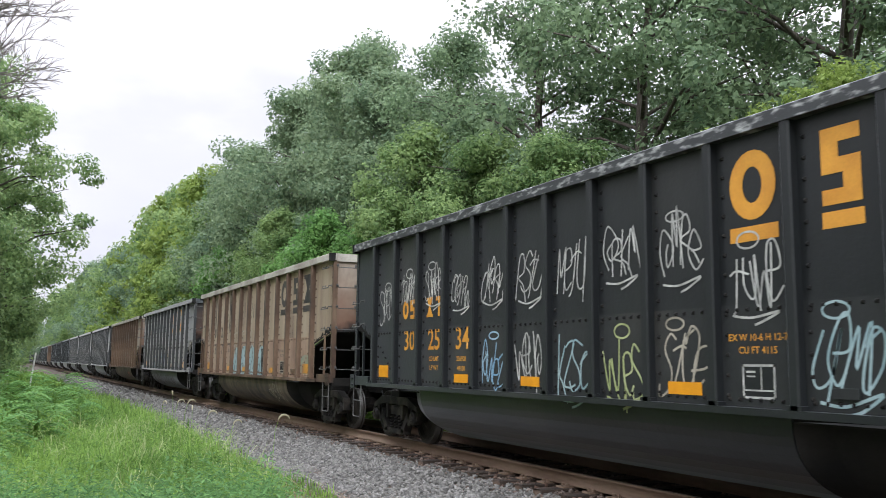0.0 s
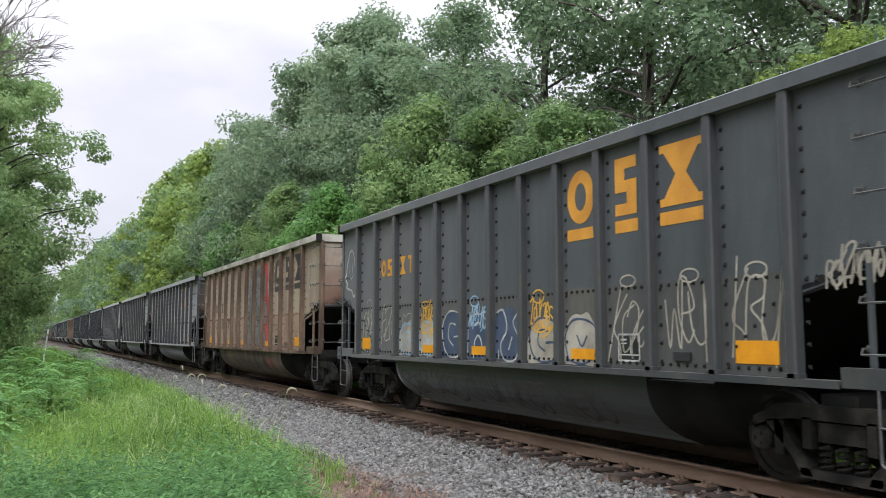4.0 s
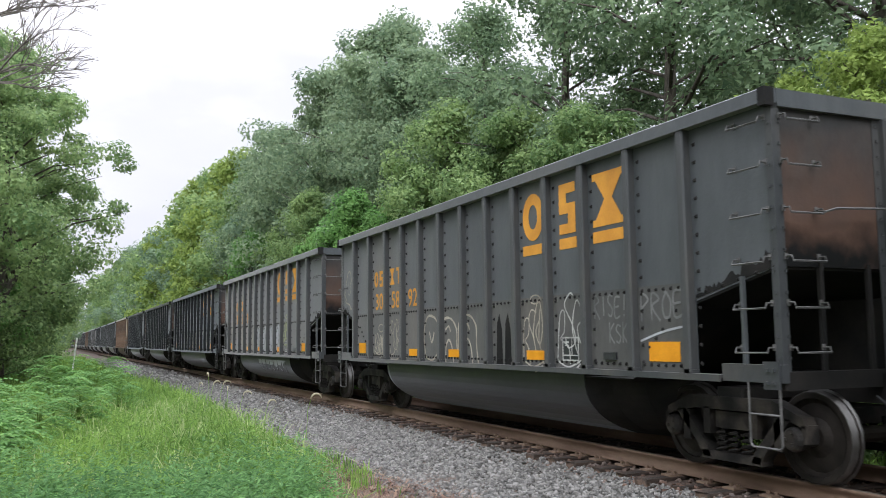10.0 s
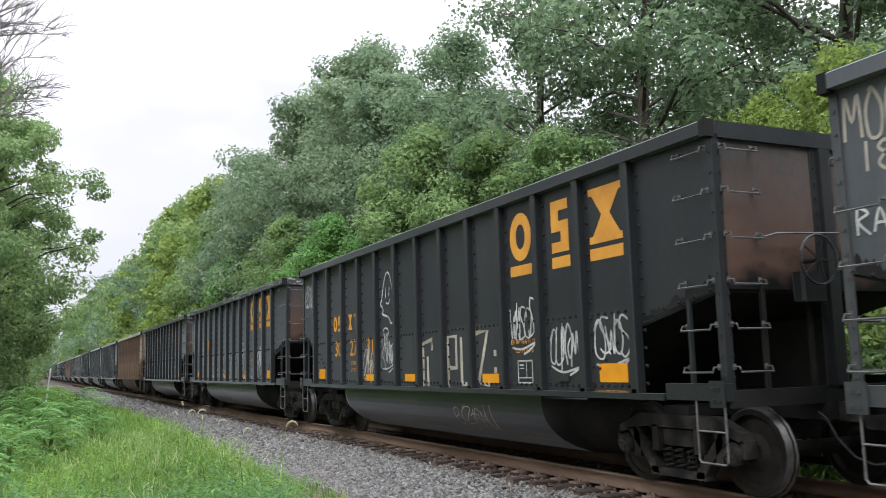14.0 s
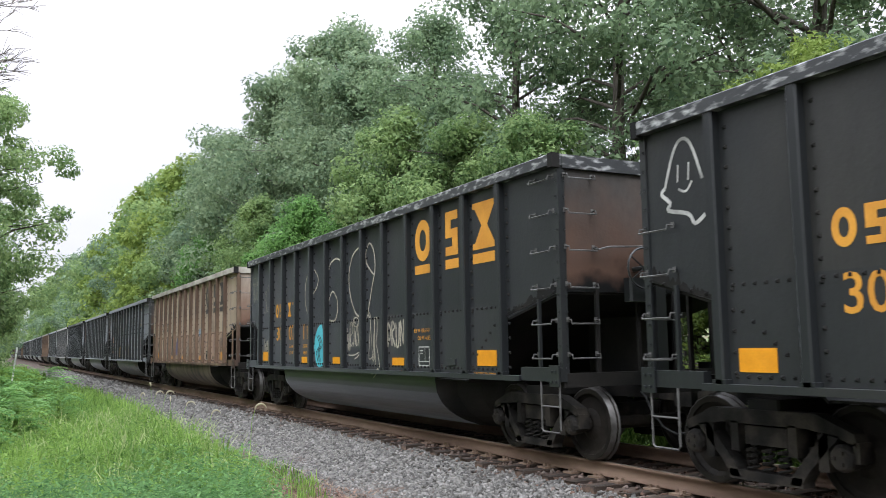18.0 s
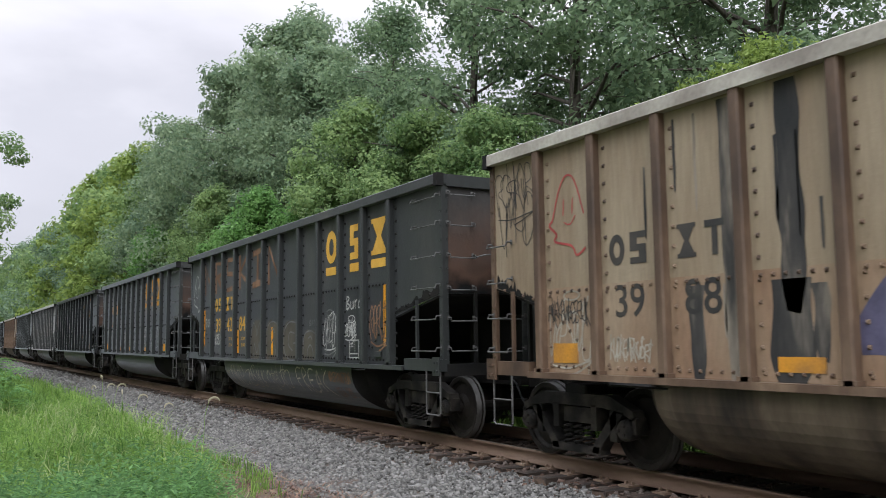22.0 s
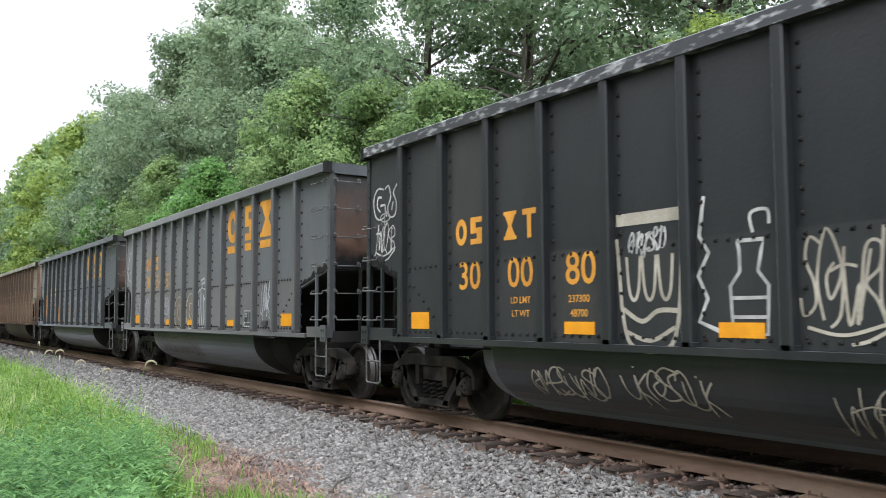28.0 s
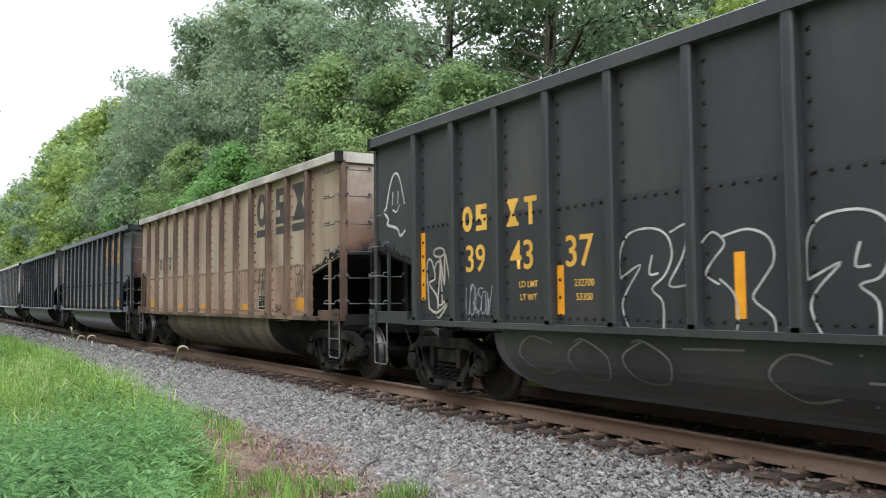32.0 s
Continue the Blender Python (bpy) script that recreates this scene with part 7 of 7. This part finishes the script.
        outline_letters(car, bay(4) + 0.42, bay(7) - 0.42, 1.08, 2.0, 5, 81, M_WHITE, 0.028, False, (2, 1, 3, 0, 4))
        outline_letters(car, bay(6) + 0.2, bay(7) + 0.3, 1.1, 1.7, 1, 86, M_WHITE, 0.024, False, (1,))
        g = Geo()
        k = 18
        ribbon(g, [(bay(8) + 0.26 * math.cos(6.283 * t / k), 1.72 + 0.38 * math.sin(6.283 * t / k)) for t in range(k + 1)], 0.03, 0.006)
        put(car, "outline_graffiti", g, M_SILVER)
        scrawl(car, bay(8) + 0.35, 1.9, 0.4, 0.5, 82, M_WHITE, 0.04, 4)
        scrawl(car, bay(10), 1.75, 0.75, 0.75, 83, M_WHITE, 0.085, 6)
        for k in range(9):
            g = Geo()
            y = bay(4) + 0.3 - 0.45 * k
            ribbon(g, [(y, 0.99), (y - 0.01, 0.95 - 0.05 * (k % 3)), (y, 0.88 - 0.06 * (k % 4))], 0.022, 0.006, True)
            put(car, "paint_run", g, M_SILVER)
        ghost(car, bay(-1) - 0.1, 3.08, 0.9, M_WHITE)
    elif i == 9:
        strokes(car, ((3, [(0.97, 3.17), (0.6, 3.0), (0.52, 2.56), (0.72, 2.2), (0.95, 2.1)]), (3, [(0.72, 2.92), (0.84, 2.52), (1.0, 2.68)]),
                      (4, [(0.15, 3.17), (0.4, 2.97), (0.3, 2.78), (0.08, 2.66)])), M_CREAM, 0.034)
        strokes(car, ((4, [(1.0, 3.2), (0.88, 3.0), (0.8, 2.68), (0.86, 2.25), (1.0, 2.1)]), (5, [(0.92, 2.74), (0.86, 3.08), (0.58, 3.28), (0.2, 3.23), (0.06, 3.1)]),
                      (5, [(0.06, 2.45), (0.28, 2.63), (0.55, 2.45), (0.57, 2.2), (0.4, 2.03), (0.1, 2.05)])), M_CREAM, 0.036)
        strokes(car, ((6, [(1.0, 3.36), (0.77, 3.38), (0.44, 3.27), (0.24, 3.0), (0.22, 2.7), (0.33, 2.4), (0.54, 2.15), (0.77, 2.05), (1.0, 2.04)]),), M_CREAM, 0.036)
        strokes(car, ((7, [(0.1, 3.05), (0.1, 3.27), (0.28, 3.4), (0.48, 3.21), (0.52, 2.89), (0.39, 2.62), (0.28, 2.35), (0.19, 2.14), (0.28, 1.97)]), (7, [(0.5, 2.8), (0.36, 2.86), (0.1, 3.05)])), M_CREAM, 0.036)
        hand(car, "DRUNK", bay(8) + 0.44, bay(8) - 0.44, 1.5, 1.9, M_CREAM, 0.04, seed=21)
        g, e, r = Geo(), Geo(), random.Random(94)
        c = bay(4)
        ring = [(c + 0.40 * math.cos(6.283 * t / 14) * r.uniform(0.8, 1.05), 1.5 + 0.47 * math.sin(6.283 * t / 14) * r.uniform(0.85, 1.05)) for t in range(14)]
        fill(g, smooth(ring + ring[:1], 2)[:-1], 0.003)
        for k in range(4):
            y = c + r.uniform(-0.2, 0.2)
            ribbon(e, smooth([(y, 1.2), (y + 0.1, 1.4), (y - 0.1, 1.55), (y + 0.08, 1.75)]), 0.025, 0.007)
        put(car, "graffiti_fill", g, M_TURQ)
        put(car, "graffiti_outline", e, M_INK)
        for n, (j, z) in enumerate(((0, 1.5), (6, 1.66), (7, 1.55), (-1, 2.95), (0, 2.8))):
            scrawl(car, bay(j) + (0.1 if j == 7 else 0), z, (0.6, 0.72, 0.5, 0.7, 0.5)[n], (0.34, 0.46, 0.8, 0.5, 0.7)[n], 95 + n, M_CREAM, 0.036 if n < 3 else 0.02, 7)
    elif i == 10:
        filled_letters(car, 4, 4, 1.3, 1.95, 201, M_PURPLE)
        for n, j in enumerate((0, 5, 6, 7, 8, 11)):
            scrawl(car, bay(j), 1.55, 0.75, 0.6, 202 + n, M_INK if n else M_CREAM, 0.03, 7)
        scrawl(car, bay(6), 1.5, 0.6, 0.5, 210, M_CREAM, 0.035)
        scrawl(car, bay(8), 2.08, 0.6, 0.2, 211, M_BLUE, 0.022)
        scrawl(car, bay(-1), 2.9, 0.7, 0.7, 212, M_INK, 0.02)
        ghost(car, bay(0), 2.85, 0.95, M_RED, 0.022)
        scrawl(car, bay(0), 1.78, 0.8, 0.24, 213, M_INK, 0.022, 6, False, False)
        scrawl(car, bay(1), 1.36, 0.7, 0.22, 214, M_CREAM, 0.026, 6, False, False)
        scrawl(car, bay(-1), 3.3, 0.8, 0.5, 215, M_INK, 0.018, 8)
        for n, (c, w, z0, z1) in enumerate(((bay(2) - 0.33, 0.1, 1.05, 3.66), (bay(3) + 0.02, 0.15, 1.7, 3.66), (bay(3) + 0.08, 0.24, 1.05, 1.95), (bay(3) - 0.24, 0.1, 1.3, 1.9), (bay(2) + 0.1, 0.11, 1.05, 1.95), (bay(4) - 0.3, 0.05, 2.2, 3.6))):
            soot(car, c, w, z0, z1, 960 + n)
        drips(car, (1, 2, 3, 4, 5, 6, 8, 9, 11), 7, 26)
    elif i == 11:
        r = random.Random(221)
        big = [[[(0.1, 0), (0.05, 1), (0.5, 0.4), (0.9, 0.95), (0.92, 0)]],
               [[(0.1, 0), (0.05, 0.95), (0.75, 0.9), (0.85, 0.6), (0.1, 0.5)], [(0.3, 0.5), (0.95, 0.0)]],
               [[(0.92, 0.95), (0.15, 0.95), (0.1, 0.55), (0.85, 0.5), (0.9, 0.1), (0.05, 0.05)]],
               [[(0.15, 0), (0.12, 1)], [(0.9, 1), (0.15, 0.5), (0.92, 0.15)]],
               [[(0.05, 0.92), (0.95, 1.0)], [(0.5, 0.96), (0.48, 0.06)], [(0.05, 0.05), (0.95, 0.12)]],
               [[(0.1, 0), (0.1, 1), (0.9, 0.12), (0.88, 0.98)]]]
        for j, lines in enumerate(big):
            g = Geo()
            for line in lines:
                ribbon(g, [(bay(j) + 0.38 - 0.78 * a, 2.68 + 0.82 * b) for a, b in line], 0.125, 0.006 + 0.001 * lines.index(line), False, r)
            put(car, "block_graffiti", g, M_COPPER)
        filled_letters(car, 4, 6, 1.05, 1.95, 222, M_SMOKE, M_FADED)
        filled_letters(car, 7, 7, 1.08, 1.7, 223, M_SMOKE, M_FADED)
        hand(car, "BAT", bay(7) + 0.05, bay(7) - 0.25, 1.74, 1.86, M_FADED, 0.018, seed=12)
        for n, (j, z, m) in enumerate(((1, 1.2, M_FADED), (8, 1.68, M_WHITE), (8, 1.6, M_FADED), (10, 1.75, M_COPPER))):
            scrawl(car, bay(j), z, 0.66, 0.26 if j == 1 else 0.55, 224 + n, m, 0.04, 6)
        hand(car, "TOE6", bay(0) + 0.24, bay(0) - 0.36, 1.86, 2.06, M_WHITE, 0.03, seed=13)
        hand(car, "CREAK", bay(1) + 0.32, bay(1) - 0.34, 1.4, 1.64, M_WHITE, 0.034, seed=14)
        hand(car, "Burd", bay(9) + 0.3, bay(9) - 0.34, 2.0, 2.24, M_WHITE, 0.028, seed=4)
        scrawl(car, bay(9) + 0.12, 1.66, 0.5, 0.26, 236, M_WHITE, 0.032, 5)
        for k in range(3):
            scrawl(car, 3.5 - k * 1.5, 0.66, 1.45, 0.46, 235 + k, M_CREAM, 0.03, 9, True)
        hand(car, "FREAK", -0.6, -2.25, 0.5, 0.92, M_CREAM, 0.03, True, 5)
        hand(car, "WASHINGTON", -2.3, -3.25, 0.72, 0.9, M_COPPER, 0.024, True, 6)
        hand(car, "USA 201", -2.4, -3.2, 0.46, 0.64, M_COPPER, 0.024, True, 7)
        ghost(car, bay(-1), 2.75, 1.0, M_WHITE)
    elif i == 12:
        ghost(car, bay(-1) - 0.12, 2.94, 1.0, M_WHITE, 0.034)
        hand(car, "FJC", bay(0) + 0.22, bay(0) - 0.24, 1.74, 1.92, M_WHITE, 0.035, seed=28)
        strokes(car, ((1, [(0.1, 1.72), (0.3, 1.9), (0.6, 1.94), (0.95, 2.0)]), (1, [(0.1, 1.72), (0.34, 1.5), (0.38, 1.05)]), (1, [(0.7, 1.75), (0.62, 1.4), (0.95, 1.3)]),
                      (2, [(0.05, 2.0), (0.5, 1.92), (0.75, 1.6), (0.7, 1.05)]), (2, [(0.1, 1.6), (0.35, 1.5), (0.3, 1.05)])), M_WHITE, 0.04)
        for n, (j, z, h) in enumerate(((3, 1.5, 0.4), (4, 1.6, 0.5), (5, 1.62, 0.36), (6, 1.55, 0.55), (8, 1.6, 0.5), (9, 1.7, 0.4), (10, 1.6, 0.5))):
            scrawl(car, bay(j), z, 0.6, h, 243 + n, M_WHITE if n % 3 == 1 else M_SILVER, 0.035)
    elif i == 13:
        c = bay(4)
        g = Geo()
        ribbon(g, smooth([(c + 0.42, 2.1), (c + 0.4, 1.92), (c + 0.34, 1.3), (c + 0.2, 1.05), (c - 0.2, 1.05), (c - 0.34, 1.3), (c - 0.40, 1.9), (c - 0.44, 2.15)]), 0.045, 0.006)
        for d in (0.2, 0.0, -0.2):
            ribbon(g, smooth([(c + d + 0.09, 1.92), (c + d + 0.06, 1.6), (c + d, 1.5), (c + d - 0.06, 1.6), (c + d - 0.09, 1.92)]), 0.035, 0.006)
        ribbon(g, smooth([(c + 0.34, 1.42), (c + 0.1, 1.3), (c - 0.1, 1.4), (c - 0.34, 1.4)]), 0.045, 0.006)
        ribbon(g, smooth([(c + 0.3, 1.2), (c, 1.12), (c - 0.3, 1.25)]), 0.04, 0.006)
        ribbon(g, [(c + 0.42, 2.28), (c - 0.4, 2.28)], 0.12, 0.006)
        put(car, "outline_graffiti", g, M_CREAM)
        scrawl(car, c, 2.08, 0.5, 0.2, 252, M_WHITE, 0.035, 5, False, False)
        c = bay(5)
        g = Geo()
        ribbon(g, [(c + 0.0, 1.98), (c - 0.26, 1.98), (c - 0.24, 1.9), (c - 0.2, 1.72), (c - 0.30, 1.6), (c - 0.28, 1.2), (c + 0.06, 1.2), (c + 0.08, 1.6), (c - 0.02, 1.72), (c - 0.02, 1.9), (c + 0.0, 1.98)], 0.035, 0.006)
        ribbon(g, [(c + 0.06, 1.5), (c - 0.28, 1.5)], 0.03, 0.006)
        ribbon(g, [(c + 0.06, 1.34), (c - 0.28, 1.34)], 0.03, 0.006)
        ribbon(g, smooth([(c - 0.16, 2.04), (c - 0.14, 2.2), (c - 0.3, 2.22), (c - 0.32, 2.1)]), 0.03, 0.006)
        ribbon(g, [(c + 0.34, 2.4), (c + 0.4, 2.05), (c + 0.3, 1.9), (c + 0.42, 1.7), (c + 0.32, 1.5), (c + 0.42, 1.3), (c + 0.2, 1.22)], 0.04, 0.006)
        put(car, "outline_graffiti", g, M_WHITE)
        scrawl(car, bay(6), 1.62, 0.8, 0.6, 253, M_CREAM, 0.04, 9)
        scrawl(car, 3.0, 0.66, 1.3, 0.3, 254, M_CREAM, 0.03, 9, True)
        scrawl(car, 1.6, 0.66, 1.2, 0.3, 255, M_CREAM, 0.03, 8, True)
        scrawl(car, -1.3, 0.6, 2.6, 0.35, 256, M_CREAM, 0.022, 12, True)
        outline_letters(car, bay(-1) + 0.35, bay(-1) - 0.35, 2.75, 3.2, 2, 257, M_WHITE, 0.03)
        scrawl(car, bay(-1), 2.5, 0.6, 0.4, 258, M_WHITE, 0.03)
        scrawl(car, bay(10), 1.85, 0.7, 0.4, 259, M_WHITE, 0.04)
        scrawl(car, bay(11), 1.7, 0.7, 0.3, 260, M_WHITE, 0.035)
    elif i == 14:
        filled_letters(car, 4, 5, 1.05, 1.95, 271, M_KHAKI, M_WHITE)
        for n, (j, z, w, h) in enumerate(((0, 1.72, 0.6, 0.4), (1, 1.55, 0.6, 0.75), (3, 1.68, 0.66, 0.36), (10, 1.62, 0.5, 0.55))):
            scrawl(car, bay(j), z, w, h, 272 + n, M_SILVER, 0.04, 6)
        g = Geo()
        c = bay(6) + 0.05
        for q, line in enumerate(([(0.3, 1.75), (0.22, 1.4), (0.2, 1.1)], [(0.12, 1.95), (0.1, 1.5), (0.0, 1.1)], [(0.34, 1.9), (0.05, 2.0), (-0.3, 1.9), (-0.22, 1.72), (-0.1, 1.78)], [(-0.05, 1.85), (-0.12, 1.4), (-0.05, 1.1)], [(-0.2, 1.65), (-0.3, 1.4), (-0.18, 1.3), (-0.32, 1.12), (-0.14, 1.1)], [(0.12, 2.16), (-0.1, 2.2), (-0.14, 2.12), (0.08, 2.08)])):
            ribbon(g, smooth([(c + a, z) for a, z in line], 5), 0.05, 0.006 + 0.0003 * q)
        put(car, "spray_tag", g, M_SILVER)
        ghost(car, bay(-1), 2.7, 0.95, M_WHITE, 0.04)
        outline_letters(car, 3.9, 0.6, 0.5, 0.9, 8, 279, M_SMOKE, 0.05, True)
    elif i == 15:
        for j, top, low in ((4, 2.04, 1.56), (6, 2.03, 1.5)):
            strokes(car, ((j, [(0.06, low), (0.06, 1.8), (0.18, top - 0.04), (0.46, top), (0.66, top - 0.08), (0.72, 1.77), (0.63, low + 0.02), (0.47, 1.45), (0.6, 1.32), (0.6, 1.03)]),
                          (j, [(0.06, low), (0.33, low + 0.13), (0.15, 1.44), (0.08, 1.27), (0.18, 1.03)]), (j, [(0.48, 1.78), (0.44, 1.6), (0.55, 1.6)]),
                          (j, [(0.7, top - 0.06), (0.92, top), (0.84, 1.74), (0.68, 1.48), (0.98, 1.49)])), M_WHITE, 0.022)
        strokes(car, ((5, [(0.06, 1.86), (0.18, 1.95), (0.3, 1.84), (0.18, 1.7), (0.1, 1.57), (0.24, 1.48)]), (5, [(0.27, 1.9), (0.53, 1.95), (0.73, 1.86), (0.77, 1.67), (0.65, 1.49), (0.57, 1.35), (0.75, 1.2), (0.77, 1.03)]),
                      (5, [(0.24, 1.53), (0.38, 1.4), (0.42, 1.2), (0.39, 1.03)])), M_WHITE, 0.022)
        strokes(car, ((7, [(0.06, 1.87), (0.12, 1.96), (0.31, 1.92), (0.34, 1.79), (0.26, 1.67), (0.37, 1.54), (0.31, 1.43), (0.11, 1.52)]), (7, [(0.34, 1.92), (0.54, 1.98), (0.63, 1.91), (0.89, 1.97), (0.63, 1.88), (0.46, 1.78)]),
                      (7, [(0.77, 1.7), (0.6, 1.67), (0.54, 1.54), (0.63, 1.43), (0.9, 1.41)]), (7, [(0.4, 1.46), (0.6, 1.32), (0.67, 1.17), (0.63, 1.03)]), (7, [(0.31, 1.26), (0.29, 1.04)])), M_WHITE, 0.022)
        hand(car, "NSF", bay(8) + 0.36, bay(8) - 0.36, 1.72, 1.9, M_CREAM, 0.03, seed=26)
        for z, words in ((1.52, "EXH 12-7"), (1.43, "EXW 10-7 H 12-7"), (1.34, "CU FT 4145")):
            written(car, words, bay(8), z, 0.055, M_YELLOW)
        hand(car, "COOTCHOO", bay(2) + 0.3, bay(8) - 0.35, 0.5, 0.92, M_GREYFILL, 0.024, True, 27)
        ghost(car, bay(-1), 2.75, 0.95, M_WHITE)
        scrawl(car, bay(0), 1.6, 0.5, 0.6, 284, M_CREAM, 0.05, 5)
        scrawl(car, bay(1), 1.38, 0.6, 0.4, 285, M_SILVER, 0.018, 8)
        scrawl(car, bay(10) + 0.05, 1.72, 0.55, 0.7, 287, M_WHITE, 0.045, 6)
    elif i == 16:
        for n, j in enumerate((9, 11)):
            scrawl(car, bay(j), 1.6, 0.5, 0.5, 291 + n, M_INK, 0.03)
        drips(car, (0, 2, 4, 6, 8, 10), 11, 16)
        scrawl(car, 1.5, 0.6, 1.4, 0.35, 293, M_INK, 0.03, 8, True)
    else:
        for n, j in enumerate((2, 5, 8)):
            scrawl(car, bay(j), 1.5, 0.6, 0.5, 300 + i * 5 + n, M_CREAM, 0.04)


for i, car in enumerate(cars):
    size_for(KINDS[i])
    mark_car(i, car)
    if i < 22:
        spray(car, i)


# ---- movement ----
# seconds and the way run so far
RUN = [(0, -0.03), (3, 22.28), (6, 44.66), (7, 52.07), (8, 59.5), (10, 74.33), (11, 81.8), (12, 89.17), (13, 96.66), (14, 104.15), (17, 126.29), (18, 133.9), (19, 141.24), (20.5, 152.57), (22.5, 167.43), (23, 171.18), (24, 178.51), (26, 193.42), (27, 200.9), (28, 208.25), (28.5, 211.98), (30, 223.09), (32, 237.9)]


# couplings a little longer or shorter than usual
SLACK = {3: 0.12, 4: -0.12, 13: 0.08, 14: -0.38}


def run_at(t):
    return float(np.interp(t, [a for a, b in RUN], [b for a, b in RUN]))


def motions():
    start, back = 15.52 - 6.26, 0.0
    for i, car in enumerate(cars):
        if i:
            back += PITCH.get(KINDS[i], COMMON_PITCH) + SLACK.get(i, 0.0)
        walk(car, [(t, pose(TRACK, start + back - b, 0)) for t, b in RUN])
    # the wheels turn by the way run, a quarter turn at most from row to row
    step = 0.079
    times = [k * step for k in range(int(32.0 / step) + 1)] + [32.0]
    for car in cars[:18]:
        for tk in car.children:
            if tk.name.startswith("truck"):
                for ws in tk.children:
                    if ws.name.startswith("wheelset"):
                        y = ws.matrix_basis.translation.y
                        walk(ws, [(t, pose(0, y, 0.457, math.degrees(run_at(t) / 0.457))) for t in times])


motions()
